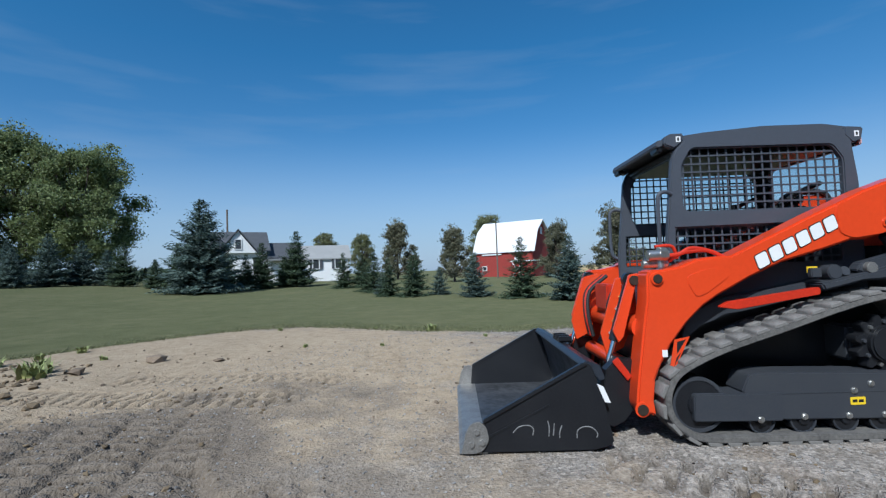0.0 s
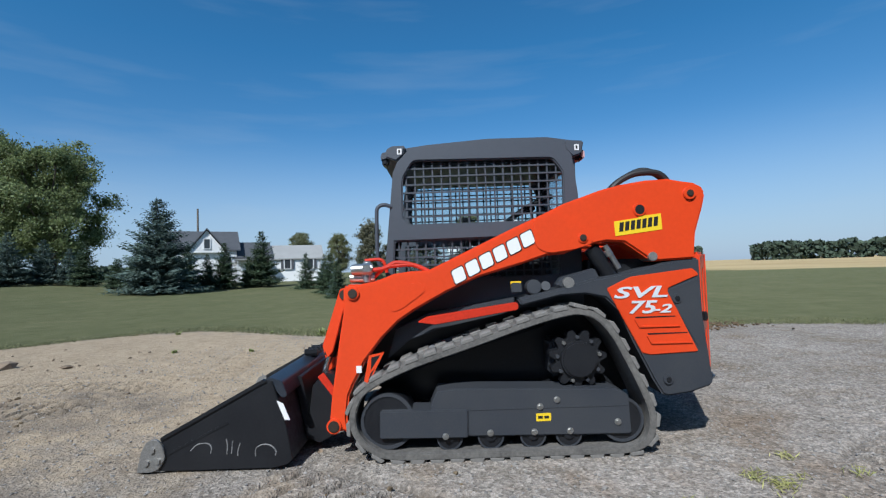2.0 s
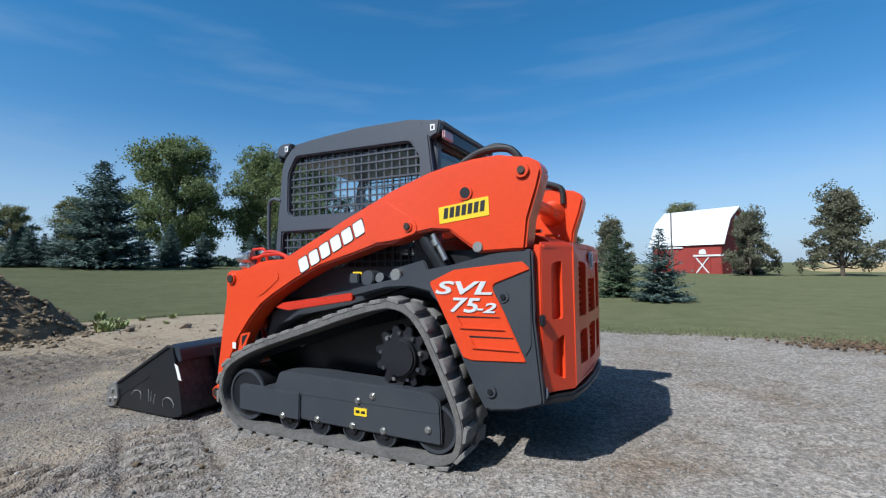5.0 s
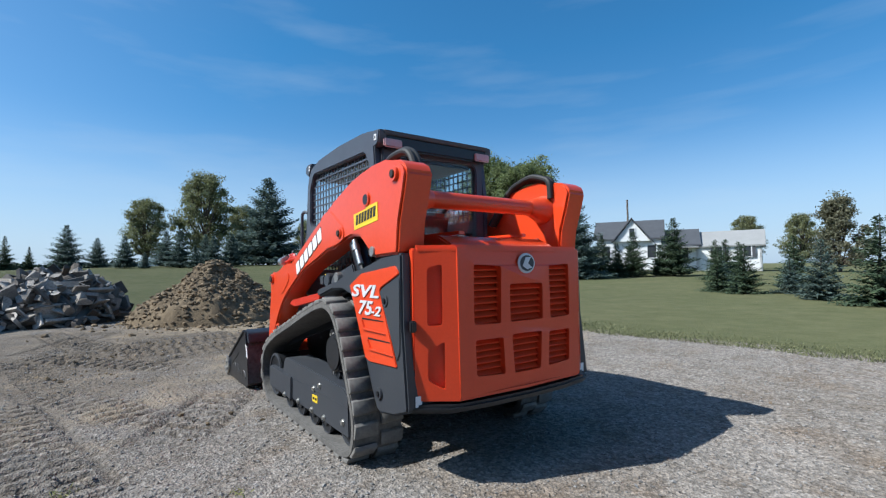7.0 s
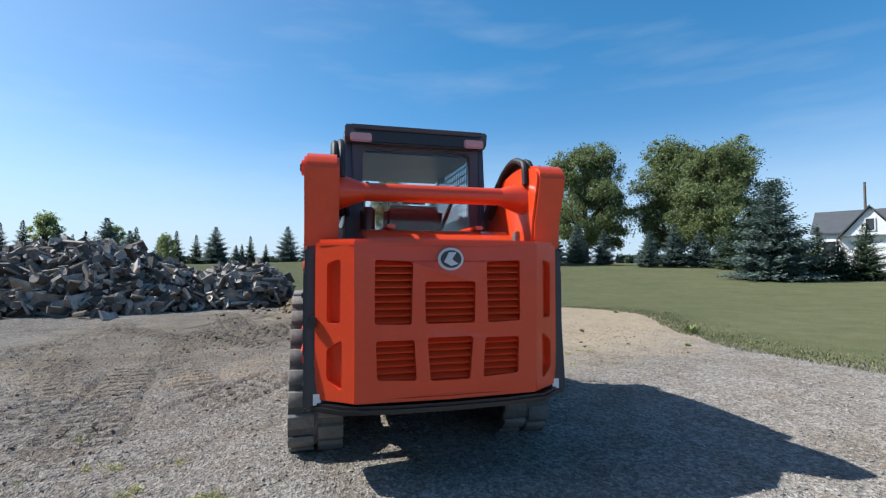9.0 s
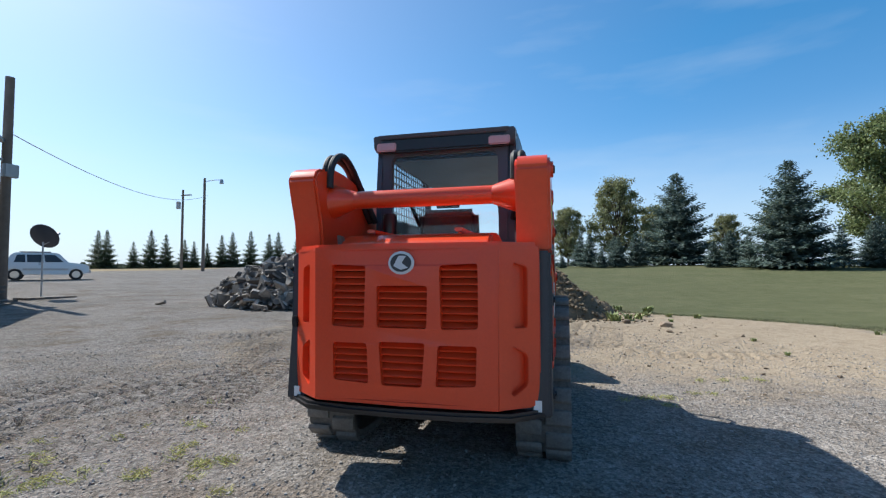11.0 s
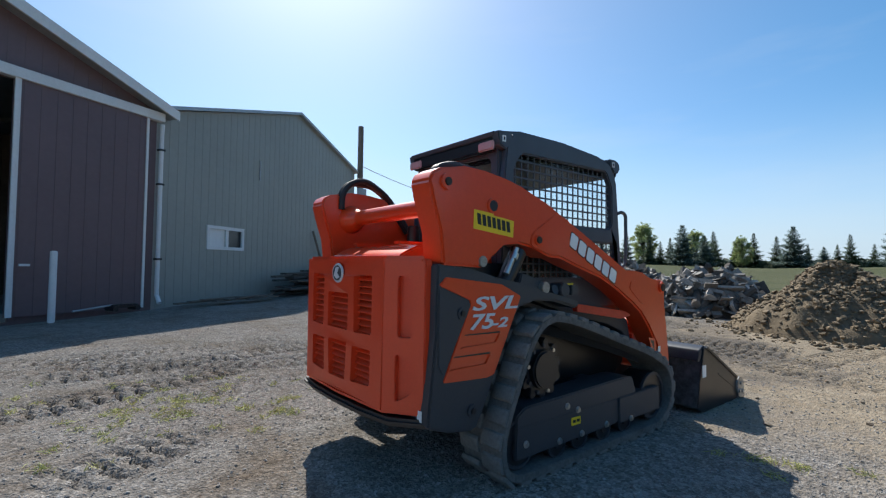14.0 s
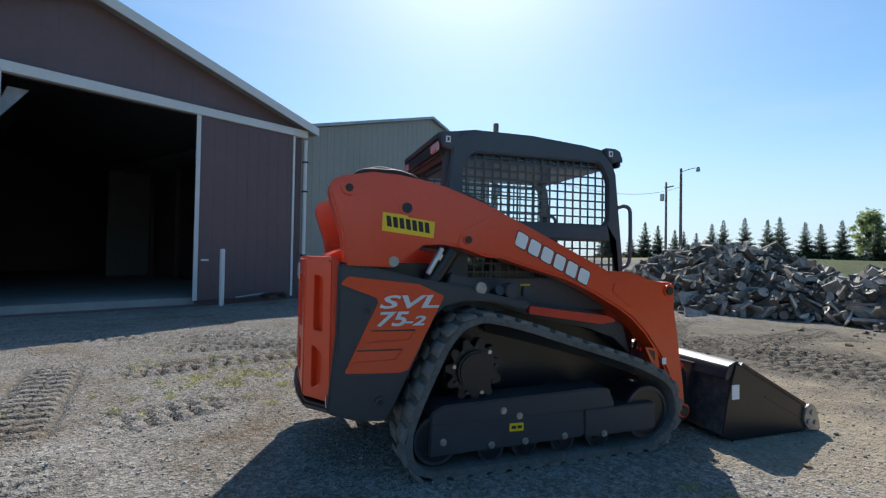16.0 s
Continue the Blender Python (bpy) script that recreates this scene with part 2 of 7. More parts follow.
ROOFWHITE = mat("white_steel_roof", (0.80, 0.80, 0.80), (0.72, 0.73, 0.74), rough=0.45, scale=0.5, fine=8, bump=0.02)
SHINGLE = mat("dark_shingles", (0.055, 0.06, 0.07), (0.085, 0.09, 0.10), rough=0.9, scale=1.5, fine=20, bump=0.3)
GREYROOF = mat("grey_roof", (0.32, 0.32, 0.31), (0.26, 0.26, 0.255), rough=0.7, scale=1, fine=14, bump=0.1)
CLAPBOARD = mat("white_clapboard", (0.78, 0.78, 0.77), (0.70, 0.70, 0.69), rough=0.6, scale=1, fine=12, bump=0.03)
SILVERCAR = mat("silver_car_paint", (0.52, 0.53, 0.54), (0.47, 0.48, 0.49), rough=0.3, metal=0.4, scale=1, fine=30, bump=0, coat=0.5)
POLEWOOD = mat("utility_pole_wood", (0.17, 0.14, 0.115), (0.11, 0.09, 0.075), rough=0.9, scale=3, fine=30, bump=0.4)
OLDBOARD = mat("blackened_boards", (0.050, 0.046, 0.042), (0.085, 0.076, 0.066), rough=0.9, scale=3, fine=30, bump=0.4)
GALV = mat("galvanised_steel", (0.40, 0.41, 0.42), (0.32, 0.33, 0.34), rough=0.5, metal=0.6, scale=4, fine=50, bump=0.05)


def ground_mat():
    """Gravel, bare dirt, lawn and stubble, laid out by the masks of the ground sheet with ragged edges."""
    m = bpy.data.materials.new("yard_ground")
    m.use_nodes = True
    nt = m.node_tree
    N, L = nt.nodes.new, nt.links.new
    p = nt.nodes["Principled BSDF"]
    tc = N("ShaderNodeTexCoord").outputs["Object"]

    def noise_of(scale, detail=6, rough=0.6, lac=2.0):
        n = N("ShaderNodeTexNoise")
        n.inputs["Scale"].default_value, n.inputs["Detail"].default_value, n.inputs["Roughness"].default_value = scale, detail, rough
        L(tc, n.inputs["Vector"])
        return n.outputs[0]

    def ramp(src, lo, hi, a, b):
        r = N("ShaderNodeMapRange")
        r.inputs["From Min"].default_value, r.inputs["From Max"].default_value = lo, hi
        L(src, r.inputs["Value"])
        x = N("ShaderNodeMix")
        x.data_type = "RGBA"
        x.inputs["A"].default_value, x.inputs["B"].default_value = (*a, 1), (*b, 1)
        L(r.outputs[0], x.inputs["Factor"])
        return x.outputs["Result"]

    def blend(fac, a, b, mode="MIX"):
        x = N("ShaderNodeMix")
        x.data_type, x.blend_type = "RGBA", mode
        if isinstance(fac, float):
            x.inputs["Factor"].default_value = fac
        else:
            L(fac, x.inputs["Factor"])
        L(a, x.inputs["A"]), L(b, x.inputs["B"])
        return x.outputs["Result"]

    def mask(name, ragged, soft):
        at = N("ShaderNodeAttribute")
        at.attribute_name = name
        s = N("ShaderNodeMath")
        s.operation = "MULTIPLY_ADD"
        n = N("ShaderNodeMath")
        n.operation = "SUBTRACT"
        L(ragged, n.inputs[0])
        n.inputs[1].default_value = 0.5
        L(n.outputs[0], s.inputs[0])
        s.inputs[1].default_value = 1.1
        L(at.outputs["Fac"], s.inputs[2])
        r = N("ShaderNodeMapRange")
        r.inputs["From Min"].default_value, r.inputs["From Max"].default_value = 0.5 - soft, 0.5 + soft
        L(s.outputs[0], r.inputs["Value"])
        return r.outputs[0]

    vor = N("ShaderNodeTexVoronoi")
    vor.inputs["Scale"].default_value = 38
    L(tc, vor.inputs["Vector"])
    gravel = ramp(noise_of(52, 4, 0.75), 0.34, 0.66, (0.147, 0.135, 0.123), (0.372, 0.347, 0.322))
    pale = ramp(noise_of(0.55, 4), 0.36, 0.66, (0.88, 0.86, 0.83), (1.10, 1.085, 1.07))
    gravel = blend(1.0, gravel, pale, "MULTIPLY")
    stones = ramp(vor.outputs["Color"], 0.2, 0.9, (0.70, 0.69, 0.68), (1.32, 1.30, 1.28))
    gravel = blend(1.0, gravel, stones, "MULTIPLY")
    brown = ramp(noise_of(0.9, 5, 0.65), 0.50, 0.68, (1, 1, 1), (0.80, 0.72, 0.64))
    gravel = blend(1.0, gravel, brown, "MULTIPLY")
    dirt = ramp(noise_of(1.3, 7, 0.65), 0.34, 0.68, (0.43, 0.345, 0.242), (0.34, 0.268, 0.185))
    dirt = blend(0.55, dirt, ramp(noise_of(26, 4), 0.3, 0.7, (0.26, 0.205, 0.145), (0.43, 0.352, 0.262)))
    patch = ramp(noise_of(3.4, 6, 0.75), 0.48, 0.66, (1.04, 1.04, 1.04), (0.82, 0.77, 0.72))
    gravel = blend(1.0, gravel, patch, "MULTIPLY")
    dirt = blend(1.0, dirt, ramp(noise_of(5.5, 5, 0.7), 0.45, 0.70, (1.05, 1.05, 1.05), (0.78, 0.75, 0.72)), "MULTIPLY")
    soil = ramp(noise_of(2.6, 6, 0.7), 0.36, 0.66, (0.165, 0.133, 0.102), (0.245, 0.203, 0.160))
    soil = blend(0.45, soil, ramp(noise_of(34, 4, 0.7), 0.34, 0.66, (0.100, 0.079, 0.060), (0.29, 0.248, 0.205)))
    lawn = ramp(noise_of(0.35, 5), 0.35, 0.68, (0.098, 0.110, 0.054), (0.150, 0.146, 0.080))
    lawn = blend(0.5, lawn, ramp(noise_of(38, 3, 0.7), 0.28, 0.72, (0.058, 0.070, 0.030), (0.185, 0.182, 0.100)))
    lawn = blend(1.0, lawn, ramp(noise_of(1.7, 6, 0.7), 0.36, 0.66, (0.84, 0.86, 0.82), (1.14, 1.10, 1.10)), "MULTIPLY")
    field = ramp(noise_of(0.05, 5), 0.4, 0.6, (0.40, 0.31, 0.17), (0.33, 0.25, 0.13))
    col = blend(mask("dirt", noise_of(1.6, 6, 0.68), 0.18), gravel, dirt)
    col = blend(mask("soil", noise_of(2.0, 6, 0.68), 0.16), col, soil)
    # the shade in the track prints is painted as a darker ground colour
    shade_attr = N("ShaderNodeAttribute")
    shade_attr.attribute_name = "damp"
    less = N("ShaderNodeMath")
    less.operation = "MULTIPLY"
    L(shade_attr.outputs["Fac"], less.inputs[0])
    less.inputs[1].default_value = 0.8
    col = blend(less.outputs[0], col, ramp(noise_of(22, 4, 0.7), 0.3, 0.7, (0.055, 0.045, 0.036), (0.115, 0.097, 0.080)))
    col = blend(mask("lawn", noise_of(2.2, 6, 0.7), 0.07), col, lawn)
    col = blend(mask("field", noise_of(0.1, 3), 0.1), col, field)
    L(col, p.inputs["Base Color"])
    p.inputs["Roughness"].default_value = 0.93
    p.inputs["Diffuse Roughness"].default_value = 0.5
    p.inputs["Specular IOR Level"].default_value = 0.08
    h = N("ShaderNodeMath")
    h.operation = "ADD"
    low = N("ShaderNodeMath")
    low.operation = "MULTIPLY_ADD"
    L(noise_of(26, 2, 0.5), low.inputs[0])
    low.inputs[1].default_value = 1.7
    L(noise_of(85, 1, 0.5), low.inputs[2])
    far = N("ShaderNodeMath")
    far.operation = "MULTIPLY"
    L(vor.outputs["Distance"], far.inputs[0])
    far.inputs[1].default_value = 0.45
    L(low.outputs[0], h.inputs[0]), L(far.outputs[0], h.inputs[1])
    bp = N("ShaderNodeBump")
    bp.inputs["Strength"].default_value, bp.inputs["Distance"].default_value = 1.0, 0.015
    L(h.outputs[0], bp.inputs["Height"]), L(bp.outputs[0], p.inputs["Normal"])
    return m


GROUND = ground_mat()

# ---- building helpers ----
from mathutils import geometry


def finish(name, bm, material, angle=32):
    bmesh.ops.recalc_face_normals(bm, faces=bm.faces)
    me = bpy.data.meshes.new(name)
    bm.to_mesh(me)
    bm.free()
    me.materials.append(material)
    me.polygons.foreach_set("use_smooth", [True] * len(me.polygons))
    me.set_sharp_from_angle(angle=radians(angle))
    return me


def part(name, bm, material, parent, label="", angle=32):
    ob = new(name, bm if isinstance(bm, bpy.types.Mesh) else finish(name, bm, material, angle))
    ob.parent = parent
    return tagged(ob, label)


def thing(name, label, category, at=(0, 0, 0), group="", kind=""):
    ob = new(name)
    ob.location = at
    ob.empty_display_size = 0.2
    return tagged(ob, label, category, group, kind)


def raw_mesh(name, verts, faces, material, smooth=False):
    me = bpy.data.meshes.new(name)
    me.from_pydata([tuple(v) for v in verts], [], [tuple(f) for f in faces])
    me.materials.append(material)
    if smooth:
        me.polygons.foreach_set("use_smooth", [True] * len(me.polygons))
    return me


def soften(bm, width, seg=2, sharp=30, since=0):
    if width <= 0:
        return bm
    edges = [e for e in bm.edges if len(e.link_faces) == 2 and e.calc_face_angle(0) > radians(sharp) and e.index >= since]
    bmesh.ops.bevel(bm, geom=edges, offset=width, segments=seg, affect="EDGES", clamp_overlap=True)
    return bm


def box(x0, x1, y0, y1, z0, z1, bevel=0.0, bm=None, seg=2):
    made = bmesh.new()
    bmesh.ops.create_cube(made, size=1)
    for v in made.verts:
        v.co = ((x0 + x1) / 2 + v.co.x * (x1 - x0), (y0 + y1) / 2 + v.co.y * (y1 - y0), (z0 + z1) / 2 + v.co.z * (z1 - z0))
    soften(made, bevel, seg)
    return merge(bm, made)


def merge(bm, made):
    if bm is None:
        return made
    me = bpy.data.meshes.new("t")
    made.to_mesh(me)
    made.free()
    bm.from_mesh(me)
    bpy.data.meshes.remove(me)
    return bm


def turned(made, m, bm=None):
    bmesh.ops.transform(made, matrix=m, verts=made.verts)
    return merge(bm, made)


def rod(p0, p1, r, seg=16, bm=None, r2=None, bevel=0.0):
    p0, p1 = Vector(p0), Vector(p1)
    made = bmesh.new()
    bmesh.ops.create_cone(made, cap_ends=True, segments=seg, radius1=r, radius2=r if r2 is None else r2, depth=(p1 - p0).length)
    soften(made, bevel, 2, 60)
    m = Matrix.Translation((p0 + p1) / 2) @ (p1 - p0).to_track_quat("Z", "Y").to_matrix().to_4x4()
    return turned(made, m, bm)


def smooth_path(pts, n=6):
    """A rounded curve through the points."""
    P = [Vector(p) for p in pts]
    P = [P[0] * 2 - P[1]] + P + [P[-1] * 2 - P[-2]]
    out = []
    for i in range(1, len(P) - 2):
        for k in range(n):
            t = k / n
            a, b, c, d = P[i - 1], P[i], P[i + 1], P[i + 2]
            out.append(0.5 * (2 * b + (c - a) * t + (2 * a - 5 * b + 4 * c - d) * t * t + (3 * b - a - 3 * c + d) * t**3))
    return out + [P[-2]]


def pipe(pts, r, seg=10, bm=None, radii=None):
    """A tube along the points."""
    bm = bm or bmesh.new()
    pts = [Vector(p) for p in pts]
    rings, side = [], None
    for i, p in enumerate(pts):
        d = (pts[min(i + 1, len(pts) - 1)] - pts[max(i - 1, 0)]).normalized()
        side = (side - d * side.dot(d)).normalized() if side else d.orthogonal().normalized()
        up = d.cross(side)
        rr = radii[i] if radii else r
        rings.append([bm.verts.new(p + rr * (math.cos(a) * side + math.sin(a) * up)) for a in [2 * math.pi * k / seg for k in range(seg)]])
    for a, b in zip(rings, rings[1:]):
        for k in range(seg):
            bm.faces.new((a[k], a[(k + 1) % seg], b[(k + 1) % seg], b[k]))
    bm.faces.new(rings[0]), bm.faces.new(rings[-1])
    return bm


def slab(outer, holes, place, thick, bevel=0.0, bm=None):
    """A plate with holes: 2D loops, laid into the room by place(u, v, w), with w from 0 to thick."""
    loops = [list(outer)] + [list(h) for h in holes]
    flat = [(u, v) for l in loops for u, v in l]
    tris = geometry.tessellate_polygon([[Vector((u, v, 0)) for u, v in l] for l in loops])
    made = bmesh.new()
    low = [made.verts.new(place(u, v, 0)) for u, v in flat]
    high = [made.verts.new(place(u, v, thick)) for u, v in flat]
    for a, b, c in tris:
        for row in (low, high):
            try:
                made.faces.new((row[a], row[b], row[c]))
            except ValueError:
                pass
    n = 0
    for l in loops:
        for k in range(len(l)):
            i, j = n + k, n + (k + 1) % len(l)
            made.faces.new((low[i], low[j], high[j], high[i]))
        n += len(l)
    bmesh.ops.recalc_face_normals(made, faces=made.faces)
    bmesh.ops.dissolve_limit(made, angle_limit=radians(1), verts=made.verts, edges=made.edges)
    soften(made, bevel, 2, 40)
    return merge(bm, made)


def side_plate(outer, y0, y1, holes=(), bevel=0.0, bm=None):
    """A plate seen from the side, from (x, z) loops, between two depths y."""
    return slab(outer, holes, lambda u, v, w: (u, y0 + w, v), y1 - y0, bevel, bm)


def rounded(loop, r, n=4):
    """A loop with its corners rounded."""
    out = []
    P = [Vector((u, v)) for u, v in loop]
    for i, p in enumerate(P):
        a, b = P[i - 1] - p, P[(i + 1) % len(P)] - p
        k = min(r, a.length * 0.45, b.length * 0.45)
        s, e = p + a.normalized() * k, p + b.normalized() * k
        for j in range(n + 1):
            t = j / n
            out.append(tuple((1 - t) ** 2 * s + 2 * t * (1 - t) * p + t * t * e))
    return out


def letters(text, size, depth):
    """Solid lettering as a mesh in its own plane."""
    cu = bpy.data.curves.new("lettering", "FONT")
    cu.body, cu.size, cu.extrude, cu.resolution_u, cu.shear = text, size, depth, 3, 0.25
    cu.offset = size * 0.022
    ob = new("lettering", cu)
    me = bpy.data.meshes.new_from_object(ob.evaluated_get(bpy.context.evaluated_depsgraph_get()))
    bpy.data.objects.remove(ob)
    bpy.data.curves.remove(cu)
    return me


def hill(x, y):
    """The lie of the land."""
    d = np.hypot(x, y)
    az = np.degrees(np.arctan2(y, x)) % 360
    s = np.clip((d - 14) / 46, 0, 1)
    s = s * s * (3 - 2 * s)
    rise = 1.9 * s * np.exp(-(((az - 168) / 46) ** 2)) + 0.25 * s * np.exp(-(((az - 105) / 30) ** 2))
    yard = 0.020 * np.clip(d - 7, 0, 75) * np.clip((az - 195) / 20, 0, 1) * np.clip((290 - az) / 20, 0, 1)
    return rise + yard

# ---- ground ----
def steps(lo, hi, fine, far, grow=1.22):
    mid = list(np.arange(lo, hi + 1e-6, fine))
    up, down, s = [], [], fine
    while (up[-1] if up else hi) < far:
        s *= grow
        up.append((up[-1] if up else hi) + s)
    s = fine
    while (down[-1] if down else lo) > -far:
        s *= grow
        down.append((down[-1] if down else lo) - s)
    return np.array(down[::-1] + mid + up)


GRIDS = {}


def wave(x, y, scale, seed, octaves=4):
    """Smooth value noise on arrays."""
    out, amp, tot = np.zeros_like(x), 1.0, 0.0
    for o in range(octaves):
        if seed + o not in GRIDS:
            GRIDS[seed + o] = np.random.RandomState(seed + o).rand(97, 97)
        g = GRIDS[seed + o]
        u, v = x * scale * 2**o + 31.7 * o, y * scale * 2**o + 11.3 * o
        i, j = np.floor(u).astype(int), np.floor(v).astype(int)
        fu, fv = u - i, v - j
        fu, fv = fu * fu * (3 - 2 * fu), fv * fv * (3 - 2 * fv)
        a, b, c, d = g[i % 97, j % 97], g[(i + 1) % 97, j % 97], g[i % 97, (j + 1) % 97], g[(i + 1) % 97, (j + 1) % 97]
        out += amp * ((a * (1 - fu) + b * fu) * (1 - fv) + (c * (1 - fu) + d * fu) * fv)
        tot += amp
        amp *= 0.5
    return out / tot - 0.5


def lawn_edge(x):
    """Where the lawn begins, as y over x."""
    return np.interp(x, [-60, -14, -11.5, -10, -9, -7.5, -6, -4.5, -3, -1.5, 0, 2.5, 5, 9, 14, 60], [-34, -8, -1.0, 2.8, 4.6, 6.4, 6.9, 6.2, 5.4, 5.1, 5.5, 5.6, 5.2, 4.2, 3.5, 0])


# lines of track prints: from, to, depth of the lug marks
RUTS = [((-5.75, 0.6), (-5.05, -2.1), 0.045), ((-5.2, 0.45), (-4.55, -2.0), 0.050), ((-6.3, 0.5), (-5.6, -1.9), 0.045), ((-4.72, 0.1), (-4.25, -1.2), 0.040), ((-7.6, 1.05), (-3.9, 0.62), 0.042), ((-6.8, 1.75), (-3.6, 1.45), 0.034), ((-5.6, -4.6), (-0.6, -2.9), 0.024), ((-6.3, -4.3), (-4.5, -2.7), 0.042), ((-5.6, -2.9), (-3.2, -1.2), 0.050), ((-8.6, -2.9), (-5.6, -2.1), 0.045), ((-8.2, -1.9), (-5.6, -2.9), 0.045), ((-3.75, 4.0), (-3.3, 1.5), 0.026), ((-0.35, -1.68), (-1.75, -0.92), 0.050), ((-2.9, -2.5), (-0.9, -1.6), 0.034), ((-2.5, -2.75), (0.35, -2.1), 0.039), ((2.95, -4.6), (0.3, -3.1), 0.046), ((-7.4, -2.6), (-4.6, -1.3), 0.045), ((-3.9, 2.4), (-4.4, -0.2), 0.030), ((3.85, -3.0), (3.1, -0.3), 0.058), ((3.05, -0.3), (2.5, 0.9), 0.030), ((3.2, -2.3), (0.75, -3.3), 0.044), ((0.75, -3.25), (-1.4, -2.7), 0.039), ((3.0, -3.6), (-0.4, -4.2), 0.046), ((4.6, -4.7), (1.2, -4.9), 0.036), ((2.7, -0.55), (1.75, -1.25), 0.046), ((6.6, -1.6), (4.2, -2.3), 0.028)]
# fainter, older passes of the machine over the yard
rs = np.random.RandomState(23)
for k in range(16):
    x, y, a, l = rs.uniform(-6, 3), rs.uniform(-4.8, -1.9), rs.normal() * 0.35 + math.pi * (k % 2), rs.uniform(1.5, 3.5)
    RUTS.append(((x, y), (x + l * math.cos(a), y + l * math.sin(a)), 0.018 + 0.012 * rs.rand()))


def prints(x, y):
    """Relief of the track prints, and a mask that darkens their grooves and rims as shade."""
    z, damp = np.zeros_like(x), np.zeros_like(x)
    for (ax, ay), (bx, by), deep in RUTS:
        l = math.hypot(bx - ax, by - ay)
        ux, uy = (bx - ax) / l, (by - ay) / l
        s, d = (x - ax) * ux + (y - ay) * uy, -(x - ax) * uy + (y - ay) * ux
        d = d + 0.10 * wave(s, s * 0.3, 0.7, 33, 2)
        ends = np.clip(s / 0.4, 0, 1) * np.clip((l - s) / 0.4, 0, 1)
        on = np.clip(1.25 - 1.25 * np.abs(d / 0.21) ** 5, 0, 1) * ends
        worn = np.clip((0.95 if deep > 0.038 else 0.45) + 1.6 * (wave(x, y, 1.3, 44, 2) + 0.27), 0, 1.2)
        step = s + 0.05 * np.where(d > 0, 1, -1) + 0.025 * wave(x, y, 2.0, 55, 2)
        groove = np.clip((np.cos(2 * math.pi * step / 0.165) - 0.35) / 0.35, 0, 1)
        rim = np.exp(-(((np.abs(d) - 0.24) / 0.035) ** 2)) * ends
        z = z + 1.3 * deep * worn * (on * (0.10 - 0.95 * groove) - 0.42 * rim)
        # mask of the painted shade: full in the grooves, half along the rims
        damp = np.maximum(damp, np.maximum(on * groove, 0.5 * rim) * np.clip(worn, 0, 1) * min(1, max(0.15, (deep - 0.022) / 0.016)))
    return z, damp


def ground_height(x, y):
    z = hill(x, y) + 0.045 * wave(x, y, 0.35, 3) + 0.02 * wave(x, y, 2.2, 8) + 0.012 * wave(x, y, 6.0, 17, 3)
    bare = np.clip(1 - np.hypot((x + 5.6) / 4.2, (y - 2.6) / 3.6), 0, 1)
    z = z + 0.06 * np.clip(bare * 3, 0, 1) * wave(x, y, 1.6, 21)
    torn = np.clip(1.6 - 1.6 * np.hypot((x + 5.2) / 2.4, (y + 1.0) / 2.0), 0, 1)
    z = z + torn * (0.030 * wave(x, y, 2.6, 91, 4) + 0.02 * np.clip(wave(x, y, 4.5, 95, 3) - 0.08, 0, 1))
    near = np.exp(-((np.hypot(x + 0.3, y) / 2.1) ** 4))
    z = z * (1 - near * 0.9)
    z = z + prints(x, y)[0]
    # the sharp edge of a scrape in the gravel
    ex, ey = -4.22, -0.85
    s, d = ((x - ex) * 0.64 - (y - ey) * 0.77), ((x - ex) * 0.77 + (y - ey) * 0.64)
    d = d + 0.10 * wave(x, y, 2.4, 57, 3)
    cut = np.clip((s + 0.15) / 0.2, 0, 1) * np.clip((0.95 - s) / 0.3, 0, 1)
    return z - 0.075 * cut * np.exp(-((np.clip(-d, 0, 9) / 0.16) ** 2)) * np.clip(0.5 - d / 0.03, 0, 1)


xs, ys = steps(-8.4, 5.0, 0.027, 2600), steps(-5.2, 3.4, 0.027, 2600)
gx, gy = np.meshgrid(xs, ys)
gz = ground_height(gx, gy)
verts = np.stack([gx, gy, gz], -1).reshape(-1, 3)
idx = np.arange(len(verts)).reshape(gx.shape)
quads = np.stack([idx[:-1, :-1], idx[:-1, 1:], idx[1:, 1:], idx[1:, :-1]], -1).reshape(-1, 4)
me = bpy.data.meshes.new("ground")
me.vertices.add(len(verts)), me.loops.add(quads.size), me.polygons.add(len(quads))
me.vertices.foreach_set("co", verts.ravel())
me.loops.foreach_set("vertex_index", quads.ravel())
me.polygons.foreach_set("loop_start", np.arange(0, quads.size, 4))
me.update(calc_edges=True)
me.polygons.foreach_set("use_smooth", [True] * len(quads))
me.materials.append(GROUND)
lawn = 0.5 + (gy - lawn_edge(gx)) / 1.3
az = np.degrees(np.arctan2(gy, gx)) % 360
dist = np.hypot(gx, gy)
lawn = np.maximum(lawn, np.clip((dist - 14) / 2, 0, 1) * (az > 100) * (az < 216))
lane = np.clip((az - 213) / 3, 0, 1) * np.clip((265 - az) / 3, 0, 1) * np.clip((50 - dist) / 3, 0, 1) * (dist > 11)
lawn = np.clip(np.minimum(lawn, 1 - lane), 0, 1)
lawn = np.where((gy < -17) & (gx < -60), 1.0, lawn)
ex, ey = (gx + 6.3) / 4.6, (gy - 2.4) / 4.4
dirt = np.clip(0.5 + (1 - np.hypot(ex, ey)) * 1.2, 0, 1)
dirt = np.maximum(dirt, np.clip(0.30 + 0.5 * (1 - np.hypot((gx + 5.0) / 4.5, (gy + 2.5) / 3.2)), 0, 0.44))
damp = prints(gx, gy)[1]
